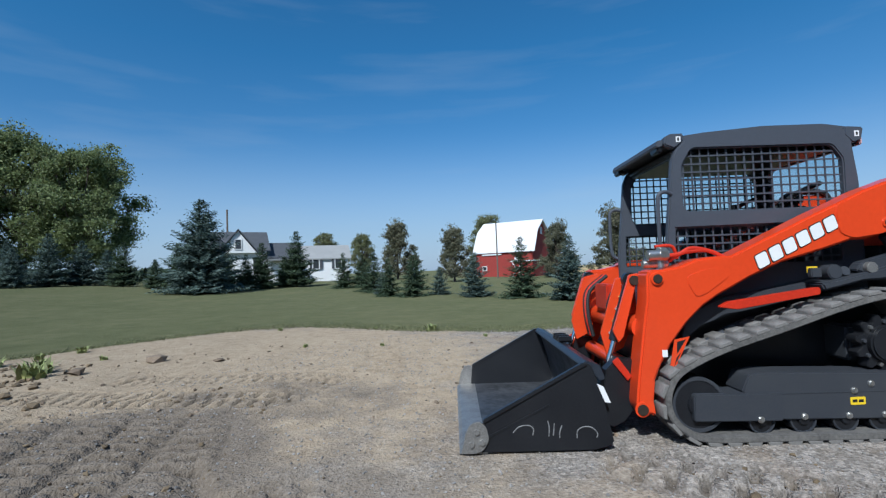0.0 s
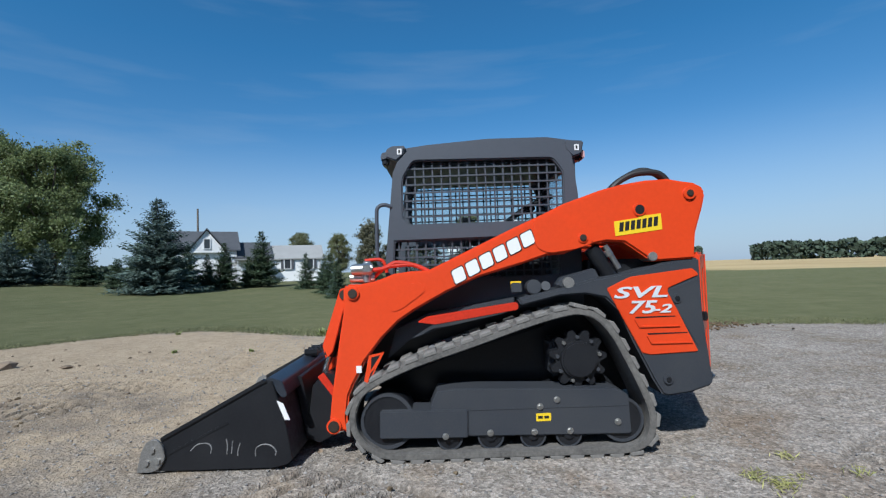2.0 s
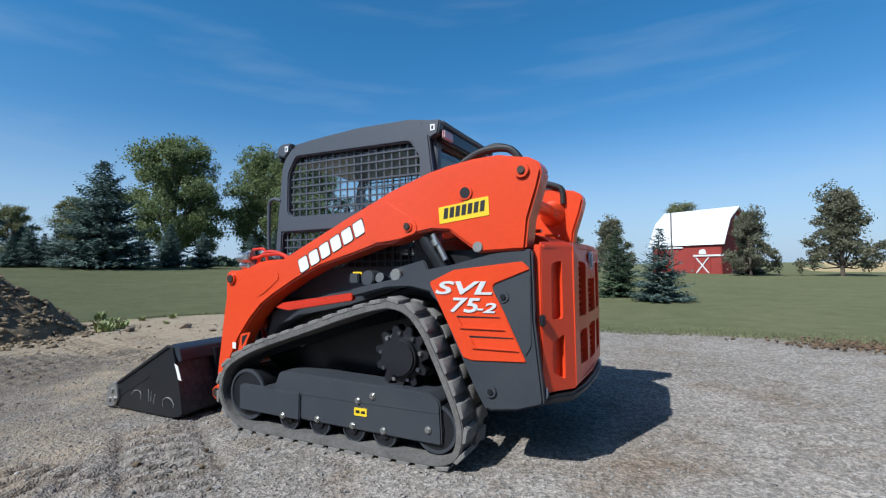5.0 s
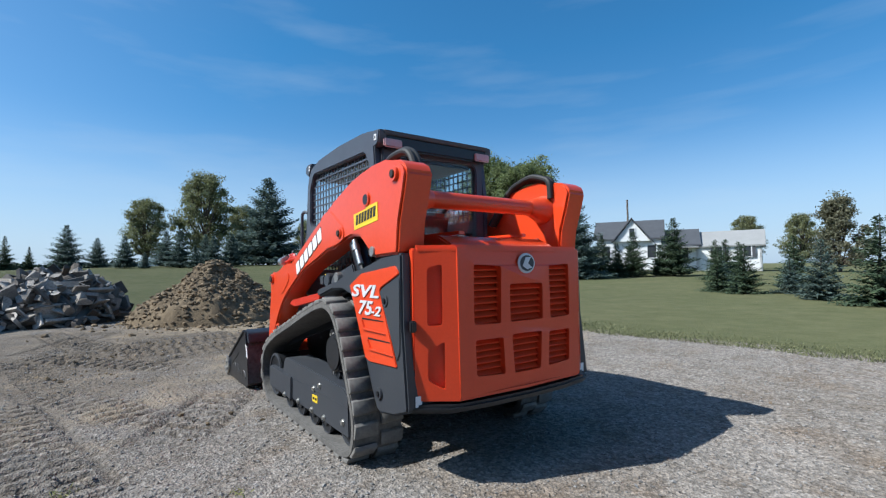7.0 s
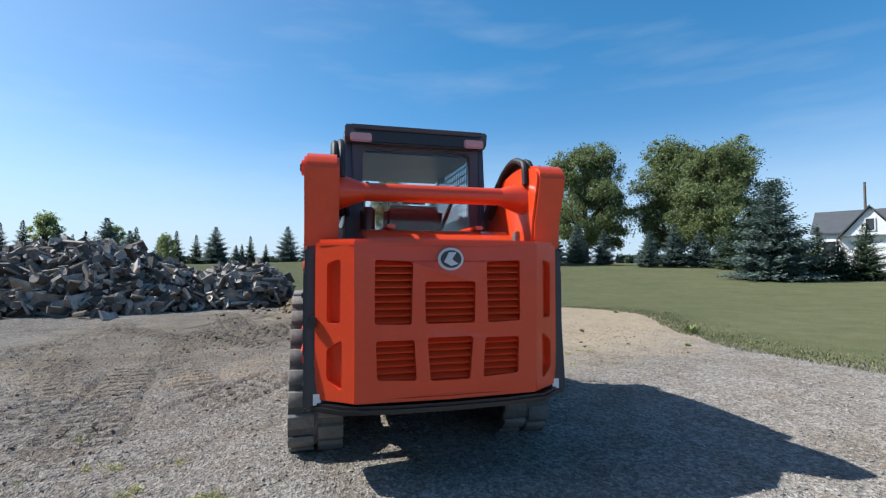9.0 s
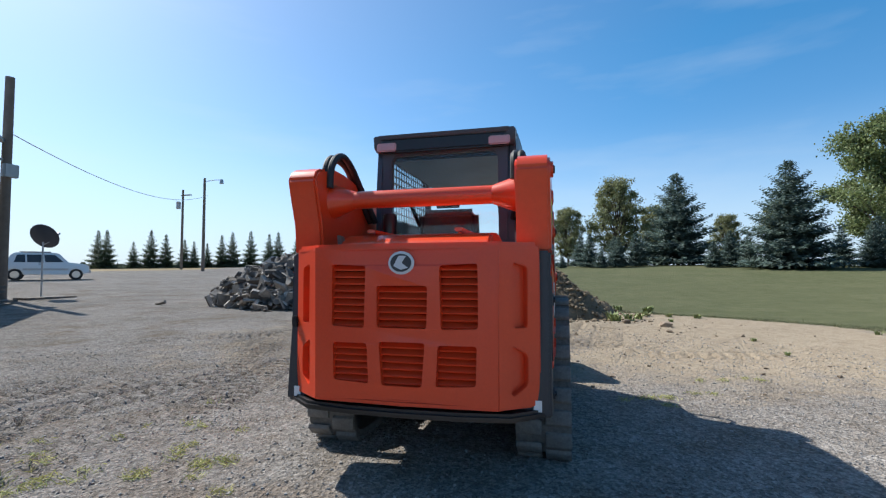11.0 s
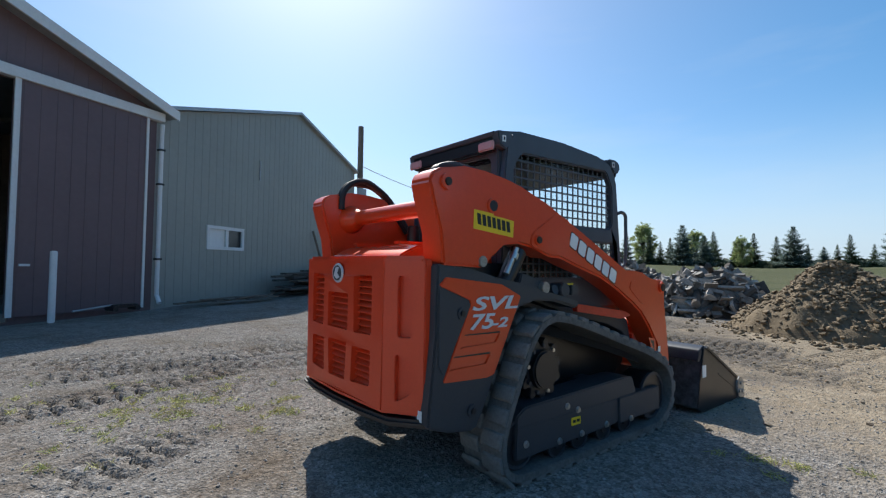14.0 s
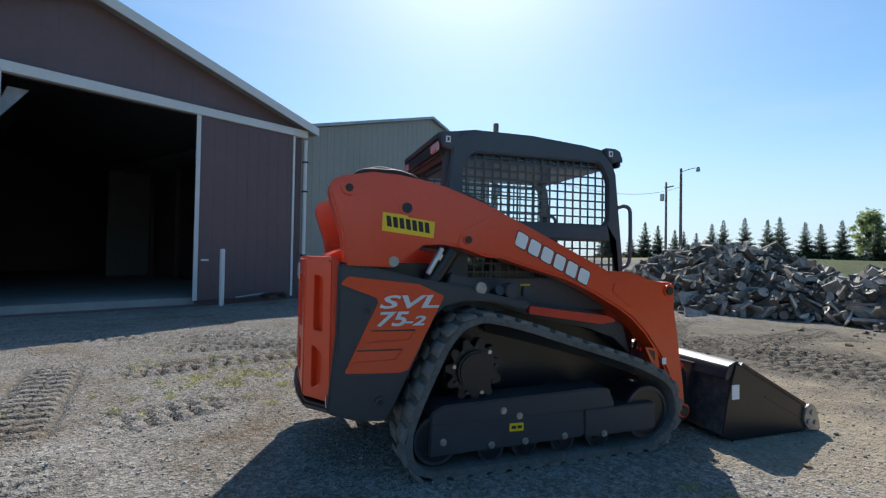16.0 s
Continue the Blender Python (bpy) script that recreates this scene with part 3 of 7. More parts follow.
soil = np.clip(0.5 + 1.5 * (1 - np.hypot((gx + 5.2) / 1.5, (gy + 0.85) / 1.35)), 0, 1)
soil = np.maximum(soil, np.clip(0.42 + 0.9 * (1 - np.hypot((gx + 4.6) / 1.5, (gy + 2.1) / 1.2)), 0, 0.62))
soil = np.maximum(soil, np.clip(0.30 + 0.8 * (1 - np.hypot((gx + 5.2) / 4.0, (gy + 2.6) / 2.6)), 0, 0.52))
soil = np.maximum(soil, np.clip(0.25 + 0.7 * (1 - np.hypot((gx + 4.2) / 1.6, (gy - 0.6) / 1.0)), 0, 0.5))
soil = np.maximum(soil, np.clip(0.1 + 0.5 * (1 - np.hypot((gx - 3.4) / 0.9, (gy + 1.0) / 2.0)), 0, 0.45))
field = np.clip((dist - 54) / 12, 0, 1) * ((az < 76) | (az > 335) | ((az > 222) & (az < 262)))
for name, values in (("lawn", lawn), ("dirt", dirt), ("soil", soil), ("damp", damp), ("field", field)):
    me.attributes.new(name, "FLOAT", "POINT").data.foreach_set("value", values.ravel().astype(np.float32))
ground = tagged(new("ground", me), "grey gravel yard with bare dirt, tread marks and mown lawn", "ground", kind="structure")


def rest(x, y):
    return float(ground_height(np.array([float(x)]), np.array([float(y)]))[0])

# ---- compact track loader ----
loader = thing("track_loader", "orange and dark grey compact track loader with black bucket on gravel", "loader")
loader.scale = (1.0, 1.0, 1.02)
ARM = [(-1.222, 1.112), (-1.137, 1.109), (-1.018, 1.13), (-0.909, 1.17), (-0.803, 1.183), (-0.679, 1.186), (-0.414, 1.307), (-0.131, 1.433), (0.119, 1.539), (0.227, 1.588), (0.481, 1.672), (0.61, 1.701), (0.777, 1.725), (0.928, 1.731), (1.022, 1.712), (1.099, 1.700), (1.15, 1.672), (1.173, 1.63), (1.149, 1.538), (1.095, 1.375), (1.075, 1.205), (0.80, 1.195), (0.62, 1.325), (0.505, 1.335), (0.378, 1.314), (0.216, 1.262), (0.11, 1.258), (-0.067, 1.205), (-0.348, 1.131), (-0.561, 1.042), (-0.775, 0.932), (-0.883, 0.864), (-0.994, 0.76), (-1.109, 0.619), (-1.189, 0.475), (-1.222, 0.402), (-1.239, 0.262), (-1.226, 0.165), (-1.262, 0.18), (-1.312, 0.172), (-1.346, 0.209), (-1.351, 0.254), (-1.334, 0.402), (-1.304, 0.584), (-1.277, 0.764), (-1.249, 0.92), (-1.243, 1.09)]
TRACK = [(-1.205, 0.25), (-1.188, 0.368), (-1.12, 0.465), (-0.986, 0.544), (-0.773, 0.629), (-0.426, 0.735), (-0.081, 0.845), (0.152, 0.905), (0.283, 0.918), (0.41, 0.875), (0.508, 0.765), (0.577, 0.636), (0.665, 0.45), (0.722, 0.30), (0.730, 0.185), (0.695, 0.085), (0.60, 0.030), (0.45, 0.018), (0.072, 0.016), (-0.453, 0.016), (-0.93, 0.022), (-1.075, 0.070), (-1.165, 0.150)]
PANEL = [(1.108, 1.212), (1.115, 0.828), (1.157, 0.424), (1.15, 0.395), (1.013, 0.352), (0.859, 0.333), (0.821, 0.347), (0.765, 0.443), (0.638, 0.706), (0.566, 0.885), (0.48, 0.972), (0.35, 1.0), (0.18, 0.992), (-0.074, 0.935), (-0.10, 0.985), (0.2, 1.045), (0.40, 1.095), (0.647, 1.135), (0.873, 1.188)]
INSERT = [(0.487, 1.032), (0.647, 1.102), (1.056, 1.145), (1.100, 1.102), (0.893, 1.024), (0.886, 1.005), (1.068, 0.612), (0.752, 0.600), (0.700, 0.614)]
CAB = [(-0.965, 0.90), (-0.966, 1.214), (-0.896, 1.862), (-0.864, 1.938), (-0.798, 2.006), (-0.643, 2.048), (-0.221, 2.078), (0.203, 2.076), (0.318, 2.042), (0.366, 1.967), (0.40, 1.675), (0.41, 0.90)]
WIN_HI = [(-0.827, 1.821), (-0.752, 1.942), (0.229, 1.932), (0.299, 1.831), (0.295, 1.56), (0.24, 1.49), (-0.787, 1.49), (-0.832, 1.533)]
WIN_LO = [(-0.892, 1.383), (0.25, 1.392), (0.25, 1.12), (-0.905, 1.12)]

for s in (-1, 1):
    side = "left" if s < 0 else "right"

    def plate(loop, a, b, holes=(), bevel=0.0):
        lo, hi = sorted((s * a, s * b))
        return side_plate(loop, lo, hi, holes, bevel)

    def at(x, y, z):
        return (x, s * y, z)

    arm = part("lift_arm", plate(ARM, 0.765, 0.585, bevel=0.014), ORANGE, loader, "glossy orange welded lift arm", 40)
    arm.location.y = -s * 0.022
    boss = rounded([(0.02, 1.50), (0.17, 1.535), (0.40, 1.40), (0.415, 1.325), (0.30, 1.29), (0.115, 1.268), (0.03, 1.31)], 0.05)
    part("boss_plate", plate(boss, 0.772, 0.76, bevel=0.004), ORANGE, arm)
    elbow = rounded([(-1.0, 1.06), (-0.82, 1.115), (-0.72, 1.11), (-0.70, 1.05), (-0.86, 0.94), (-0.93, 0.92)], 0.06)
    part("boss_plate", plate(elbow, 0.770, 0.76, bevel=0.004), ORANGE, arm)
    for x, z, r, c, collar in ((1.062, 1.63, 0.022, PINBROWN, 0.042), (-1.18, 1.052, 0.030, PINBROWN, 0.042), (-1.322, 0.215, 0.036, PINBROWN, 0.048), (0.345, 1.363, 0.022, PINBROWN, 0.034)):
        part("pin_collar", rod(at(x, 0.762, z), at(x, 0.781, z), collar, 24, bevel=0.003), ORANGE, arm)
        part("pin", rod(at(x, 0.775, z), at(x, 0.789, z), r, 20, bevel=0.003), c, arm, "greasy brown steel pin")
    part("hole_ring", rod(at(0.728, 0.76, 1.535), at(0.728, 0.775, 1.535), 0.044, 24, bevel=0.003), ORANGE, arm)
    # no hole is cut: a solid black disc gives its dark inside
    part("hole_shade_disc", rod(at(0.728, 0.765, 1.535), at(0.728, 0.7765, 1.535), 0.031, 20), BLACK, arm, "black disc painted as the dark inside of a hole")
    part("link_plate", plate([(0.80, 1.195), (0.825, 1.18), (0.875, 1.20), (0.895, 1.33), (0.845, 1.325)], 0.60, 0.56, bevel=0.004), STEEL, arm, "grey steel link")
    part("pin", rod(at(0.80, 0.60, 1.228), at(0.80, 0.775, 1.228), 0.03, 18, bevel=0.003), STEEL, arm)
    tri = plate([(-1.085, 0.655), (-0.985, 0.672), (-1.10, 0.455), (-1.125, 0.47)], 0.7665, 0.76, holes=[[(-1.07, 0.64), (-1.01, 0.655), (-1.075, 0.56)], [(-1.078, 0.54), (-1.045, 0.575), (-1.10, 0.475)]])
    part("gusset", tri, ORANGE, arm)
    # flat black backing, so that the openings look deep and shaded
    part("gusset_shade_plate", plate([(-1.078, 0.648), (-1.0, 0.662), (-1.10, 0.465)], 0.7656, 0.762), BLACK, arm, "black plate painted as the shade in the recess")
    part("sticker", plate([(-1.17, 0.59), (-1.135, 0.59), (-1.135, 0.545), (-1.17, 0.545)], 0.767, 0.764), WHITE, arm, "small white sticker")
    # brand lettering, as plain white slanted blocks
    d = Vector((0.55, 0.262)).normalized()
    n = Vector((-d.y, d.x))
    o = Vector((-0.503, 1.090))
    for k in range(6):
        a = o + d * (0.000 + 0.102 * k)
        w, h = 0.082, 0.088
        quad = [a, a + d * w, a + d * (w + 0.012) + n * h, a + d * 0.012 + n * h]
        loop = [(v.x, v.y) for v in quad]
        part("logo_block", plate(rounded(loop, 0.016, 3), 0.7695, 0.764), WHITE, arm, "white brand mark block with dark edge")
        big = [a - d * 0.006 - n * 0.006, a + d * (w + 0.006) - n * 0.006, a + d * (w + 0.018) + n * (h + 0.006), a + d * 0.006 + n * (h + 0.006)]
        part("logo_shadow", plate(rounded([(v.x, v.y) for v in big], 0.016, 3), 0.7675, 0.764), INK, arm, "dark edge of brand mark")
    # hire sticker
    hp = [(0.556, 1.462), (0.72, 1.482), (0.722, 1.492), (0.868, 1.506), (0.872, 1.402), (0.562, 1.367)]
    part("hire_sticker", plate(hp, 0.768, 0.764), YELLOW, arm, "yellow rectangular sticker with black marks")
    for k in range(7):
        x = 0.587 + 0.038 * k
        zz = 1.393 + 0.13 * (x - 0.58)
        part("sticker_bar", plate([(x, zz), (x + 0.027, zz + 0.004), (x + 0.034, zz + 0.064), (x + 0.007, zz + 0.06)], 0.7695, 0.767), INK, arm, "black bar on sticker")

    # lift cylinder, links and the machinery below the arm
    part("lift_cylinder", rod(at(0.42, 0.66, 1.30), at(0.62, 0.66, 1.00), 0.052, 18, bevel=0.006), BLACK, loader, "black hydraulic lift cylinder")
    part("cylinder_fitting", rod(at(0.50, 0.715, 1.31), at(0.585, 0.715, 1.16), 0.018, 12, rod(at(0.51, 0.715, 1.28), at(0.53, 0.715, 1.245), 0.026, 12)), ZINC, loader, "bright threaded fitting")
    part("front_link", plate([(0.165, 1.06), (0.20, 1.11), (0.43, 1.165), (0.46, 1.10), (0.24, 1.03)], 0.70, 0.62, bevel=0.008), DARK, loader, "dark grey control link")
    part("link_pin", rod(at(0.245, 0.62, 1.075), at(0.245, 0.735, 1.075), 0.037, 18, bevel=0.004), STEEL, loader, "bare steel link pin")
    part("grease_block", box(-0.13, -0.06, *sorted((s * 0.66, s * 0.70)), 1.02, 1.085, 0.006), DARK, loader)
    part("filter_head", rod(at(0.02, 0.60, 1.05), at(0.02, 0.71, 1.055), 0.05, 18, rod(at(0.10, 0.60, 1.03), at(0.10, 0.69, 1.06), 0.032, 14), bevel=0.006), DARK, loader, "dark filter housing")
    part("warning_plate", plate([(-0.13, 1.055), (-0.06, 1.055), (-0.06, 1.095), (-0.13, 1.095)], 0.661, 0.655), YELLOW, loader, "small yellow warning plate")
    part("prop_bar", plate(rounded([(-0.771, 0.850), (-0.70, 0.885), (-0.096, 0.962), (-0.090, 0.912), (-0.646, 0.832)], 0.02), 0.72, 0.68, bevel=0.005), REDPAINT, loader, "red safety prop bar")
    part("fender", plate([(-0.98, 0.60), (-0.83, 0.72), (-0.62, 0.79), (-0.2, 0.87), (0.2, 0.985), (0.2, 1.03), (-0.25, 0.96), (-0.68, 0.90), (-0.92, 0.80)], 0.60, 0.44, bevel=0.006), DARK, loader, "dark grey inner fender")

    # rear side panel
    panel = part("side_panel", plate(PANEL, 0.750, 0.45, bevel=0.012), DARK, loader, "dark grey rear side panel", 40)
    panel.location.y = -s * 0.012
    ins = part("side_insert", plate(rounded(INSERT, 0.012, 2), 0.758, 0.745, bevel=0.004), ORANGE, panel, "orange model panel")
    for z0, x0 in ((0.775, 0.655), (0.668, 0.73)):
        part("vent_rib", plate([(x0, z0 + 0.055), (x0 + 0.03, z0), (x0 + 0.30, z0), (x0 + 0.29, z0 + 0.006), (x0 + 0.05, z0 + 0.012), (x0 + 0.02, z0 + 0.058)], 0.768, 0.757, bevel=0.002), ORANGE, panel)
        # black strip on the uncut panel, in place of a groove's shade
        part("vent_shade_strip", plate([(x0 + 0.01, z0 + 0.060), (x0 + 0.27, z0 + 0.064), (x0 + 0.27, z0 + 0.070), (x0 + 0.01, z0 + 0.070)], 0.7595, 0.757), BLACK, panel, "thin black strip painted as the shade of a groove")
    for x, z in ((0.945, 0.955), (0.862, 0.442)):
        part("cap_screw", rod(at(x, 0.748, z), at(x, 0.762, z), 0.034, 24, bevel=0.003), DARK, panel)
        part("screw_head", rod(at(x, 0.76, z), at(x, 0.770, z), 0.016, 12, bevel=0.002), BLACK, panel)
    cap = rounded([(0.875, 1.005), (1.10, 1.09), (1.10, 0.70), (1.065, 0.64)], 0.02)
    part("panel_cover", plate(cap, 0.756, 0.747, bevel=0.004), DARK, panel)
    for text, x, z, size, right_x in (("SVL", 0.522, 0.968, 0.100, 0.878), ("75", 0.612, 0.868, 0.112, 0.80), ("-2", 0.775, 0.868, 0.075, 0.898)):
        me = letters(text, size, 0.002)
        wide = max(v.co.x for v in me.vertices) - min(v.co.x for v in me.vertices)
        high = max(v.co.y for v in me.vertices)
        me.materials.append(SILVERVINYL)
        ob = new("model_lettering", me)
        ob.parent = panel
        tagged(ob, "silver model lettering")
        sx = (right_x - x) / wide
        if s < 0:
            ob.matrix_basis = Matrix.Translation((x, -0.762, z)) @ Matrix.Rotation(radians(90), 4, "X") @ Matrix.Diagonal((sx, 1, 1, 1))
        else:
            first = {"SVL": 0.885, "75": 0.905, "-2": 0.735}[text]
            ob.matrix_basis = Matrix.Translation((first, 0.762, z)) @ Matrix.Rotation(radians(180), 4, "Z") @ Matrix.Rotation(radians(90), 4, "X") @ Matrix.Diagonal((sx, 1, 1, 1))
    part("corner_sticker", box(*sorted((1.158, 1.1605)), *sorted((s * 0.66, s * 0.70)), 0.42, 0.475), WHITE, panel, "small white sticker")

    # undercarriage
    belt_in = []
    C = Vector((-0.1, 0.36))
    loop = [Vector(p) for p in TRACK]
    fine_loop = []
    for i in range(len(loop)):
        a, b, c, e = loop[i - 1], loop[i], loop[(i + 1) % len(loop)], loop[(i + 2) % len(loop)]
        for k in range(4):
            t = k / 4
            fine_loop.append(0.5 * (2 * b + (c - a) * t + (2 * a - 5 * b + 4 * c - e) * t * t + (3 * b - a - 3 * c + e) * t**3))
    inner = []
    for i, p in enumerate(fine_loop):
        t = (fine_loop[(i + 1) % len(fine_loop)] - fine_loop[i - 1]).normalized()
        nrm = Vector((t.y, -t.x))
        inner.append(p + nrm * 0.042 if (p + nrm * 0.042 - C).length < (p - C).length else p - nrm * 0.042)
    shell = [(p.x, p.y) for p in fine_loop]
    hole = [(p.x, p.y) for p in inner]
    track = part("rubber_track", plate(shell, 0.838, 0.518, [hole], 0.006), RUBBER, loader, "dusty black rubber track", 50)
    # tread lugs along the belt
    lens = [0.0]
    for i in range(len(fine_loop)):
        lens.append(lens[-1] + (fine_loop[(i + 1) % len(fine_loop)] - fine_loop[i]).length)
    count = 38
    lug = bmesh.new()
    for y0, y1, off in ((-0.160, -0.012, -0.012), (0.012, 0.160, 0.058)):
        made = bmesh.new()
        bmesh.ops.create_cube(made, size=1)
        for v in made.verts:
            top = v.co.z > 0
            v.co = ((0.037 if top else 0.047) * (1 if v.co.x > 0 else -1) + off - 0.02, y0 if v.co.y < 0 else y1, 0.021 if top else -0.004)
        soften(made, 0.004, 1)
        merge(lug, made)
    lug_mesh = finish("tread_lug", lug, LUG, 40)
    for k in range(count):
        want = lens[-1] * k / count
        i = max(j for j in range(len(fine_loop)) if lens[j] <= want)
        f = (want - lens[i]) / max(1e-6, lens[i + 1] - lens[i])
        p = fine_loop[i].lerp(fine_loop[(i + 1) % len(fine_loop)], f)
        t = (fine_loop[(i + 2) % len(fine_loop)] - fine_loop[i - 1]).normalized()
        nrm = Vector((t.y, -t.x))
        if (p + nrm * 0.03 - C).length < (p - C).length:
            nrm = -nrm
        ob = new("tread_lug", lug_mesh)
        ob.parent = track
        X, Z = Vector((t.x, 0, t.y)), Vector((nrm.x, 0, nrm.y))
        Y = Z.cross(X)
        ob.matrix_basis = Matrix(((X.x, Y.x, Z.x, p.x), (X.y, Y.y, Z.y, s * 0.678), (X.z, Y.z, Z.z, p.y), (0, 0, 0, 1)))
    teeth = []
    for k in range(11 * 4):
        r = (0.190, 0.190, 0.145, 0.145)[k % 4]
        a = 2 * math.pi * (k + (0.25 if k % 4 in (1, 2) else 0.0)) / 44
        teeth.append((0.283 + r * math.cos(a), 0.588 + r * math.sin(a)))
    sprocket = part("sprocket", plate(rounded(teeth, 0.012, 2), 0.735, 0.655, bevel=0.004), BLACK, loader, "black toothed drive sprocket")
    part("drive_hub", rod(at(0.283, 0.60, 0.588), at(0.283, 0.778, 0.588), 0.118, 36, bevel=0.012), BLACK, sprocket, "black round drive hub")
    for k in range(9):
        a = 2 * math.pi * k / 9 + 0.2
        part("hub_bolt", rod(at(0.283 + 0.140 * math.cos(a), 0.73, 0.588 + 0.140 * math.sin(a)), at(0.283 + 0.140 * math.cos(a), 0.752, 0.588 + 0.140 * math.sin(a)), 0.013, 6), ZINC if k % 3 == 0 else DARK, sprocket)
    for x, z, r, name in ((-0.97, 0.245, 0.175, "idler_wheel"), (0.535, 0.21, 0.14, "idler_wheel"), (-0.574, 0.135, 0.085, "track_roller"), (-0.31, 0.135, 0.085, "track_roller"), (-0.04, 0.135, 0.085, "track_roller"), (0.19, 0.135, 0.085, "track_roller")):
        wheel = part(name, rod(at(x, 0.58, z), at(x, 0.775, z), r, 30, bevel=0.014), BLACK, loader, "black steel wheel with a dusty rim")
        part("rim", plate([(x + r * math.cos(a), z + r * math.sin(a)) for a in np.linspace(0, 6.2832, 32, endpoint=False)], 0.783, 0.765, [[(x + 0.86 * r * math.cos(a), z + 0.86 * r * math.sin(a)) for a in np.linspace(0, 6.2832, 32, endpoint=False)]], 0.003), DARK, wheel, "dusty rim")
        part("hub", rod(at(x, 0.775, z), at(x, 0.79, z), r * 0.40, 20, bevel=0.004), BLACK, wheel)
    guard = part("track_frame", plate(rounded([(-0.700, 0.318), (-0.650, 0.430), (-0.535, 0.440), (0.500, 0.410), (0.575, 0.37), (0.585, 0.125), (-0.448, 0.140)], 0.015, 2), 0.800, 0.60, bevel=0.008), DARK, loader, "dusty dark grey track frame", 40)
    part("frame_nose", plate(rounded([(-1.012, 0.317), (-0.453, 0.311), (-0.458, 0.138), (-1.017, 0.146)], 0.008, 2), 0.815, 0.62, bevel=0.008), DARK, guard)
    part("frame_ledge", box(-0.53, 0.57, *sorted((s * 0.803, s * 0.60)), 0.30, 0.308, 0.002), DARK, guard)
    for x, z, y in ((-0.60, 0.152, 0.815), (-0.315, 0.160, 0.80), (-0.034, 0.158, 0.80), (0.193, 0.158, 0.80), (0.499, 0.205, 0.80), (0.008, 0.312, 0.80), (0.117, 0.352, 0.80)):
        part("frame_bolt", rod(at(x, y - 0.005, z), at(x, y + 0.014, z), 0.015, 6, rod(at(x, y - 0.002, z), at(x, y + 0.005, z), 0.021, 14)), ZINC, guard, "bright zinc bolt")
    part("frame_sticker", plate(rounded([(-0.02, 0.222), (0.075, 0.224), (0.075, 0.272), (-0.02, 0.270)], 0.006, 2), 0.8025, 0.795), YELLOW, guard, "small yellow sticker")
    for x0, x1 in ((-0.008, 0.022), (0.032, 0.062)):
        part("sticker_bar", plate([(x0, 0.238), (x1, 0.239), (x1, 0.256), (x0, 0.255)], 0.8035, 0.80), INK, guard)

    part("side_cover", slab([(-0.97, 0.47), (-0.95, 0.56), (-0.62, 0.705), (-0.28, 0.80), (0.12, 0.84), (0.12, 0.775), (-0.25, 0.685), (-0.60, 0.59)], [], lambda u, v, w: (u, s * (0.445 + 0.55 * (0.86 - v) * (v < 0.8) + w), v), 0.02), DARK, loader, "dusty dark grey side cover")
    part("inner_guard", plate([(-1.21, 1.08), (-1.345, 1.05), (-1.47, 0.67), (-1.43, 0.50), (-1.31, 0.56), (-1.20, 0.80)], 0.43, 0.405, bevel=0.005), ORANGE, loader, "orange inner cylinder plate")
    for k in range(5):
        z = 0.66 + 0.085 * k
        part("hose_fitting", rod(at(-1.41 + 0.028 * k, 0.44, z), at(-1.37 + 0.028 * k, 0.44, z + 0.045), 0.014, 8), BRASS if k % 2 else ZINC, loader, "small brass or zinc hose fitting")
    part("cylinder_eye", rod(at(-1.27, 0.47, 1.04), at(-1.27, 0.53, 1.04), 0.055, 20, bevel=0.006), BLACK, loader, "black cylinder eye")
    # cab side
    cab_side = part("cab_side", plate(CAB, 0.505, 0.455, [rounded(WIN_HI, 0.03, 3), WIN_LO], 0.010), CABGREY, loader, "grey steel cab side with window openings", 40)
    up_long = finish("screen_wire", box(-0.0055, 0.0055, *sorted((s * 0.472, s * 0.466)), 1.08, 1.96), CABGREY)
    up_short = finish("screen_wire", box(-0.0055, 0.0055, *sorted((s * 0.472, s * 0.466)), 1.08, 1.45), CABGREY)
    across = finish("screen_wire", box(-0.93, 0.33, *sorted((s * 0.478, s * 0.472)), -0.0055, 0.0055), CABGREY)
    across_hi = finish("screen_wire", box(-0.86, 0.33, *sorted((s * 0.478, s * 0.472)), -0.0055, 0.0055), CABGREY)
    for x in np.arange(-0.93, 0.32, 0.0625):
        wire = new("screen_wire", up_long if x > -0.86 else up_short)
        wire.parent, wire.location.x = cab_side, x
    for z in np.arange(1.10, 1.96, 0.0565):
        wire = new("screen_wire", across if z < 1.5 else across_hi)
        wire.parent, wire.location.z = cab_side, z
    part("side_pane", box(-0.90, 0.32, *sorted((s * 0.459, s * 0.456)), 1.10, 1.95), CABGLASS, cab_side, "clear side pane").visible_shadow = False
    for x0, x1, z0, z1 in ((-0.945, -0.800, 1.945, 2.052), (0.325, 0.455, 1.935, 2.056)):
        hood = part("roof_corner", plate(rounded([(x0, z0 + 0.03), (x0 + 0.01, z1 - 0.02), (x0 + 0.05, z1), (x1, z1), (x1 - 0.02, z0 + 0.04), (x1 - 0.07, z0)] if x0 < 0 else [(x0, z1), (x1, z1 - 0.01), (x1 - 0.02, z0 + 0.02), (x0 + 0.05, z0), (x0 - 0.01, z0 + 0.06)], 0.012, 2), 0.508, 0.44, bevel=0.008), CABGREY, loader, "grey roof corner bracket")
        xx = x0 + 0.085 if x0 < 0 else x0 + 0.06
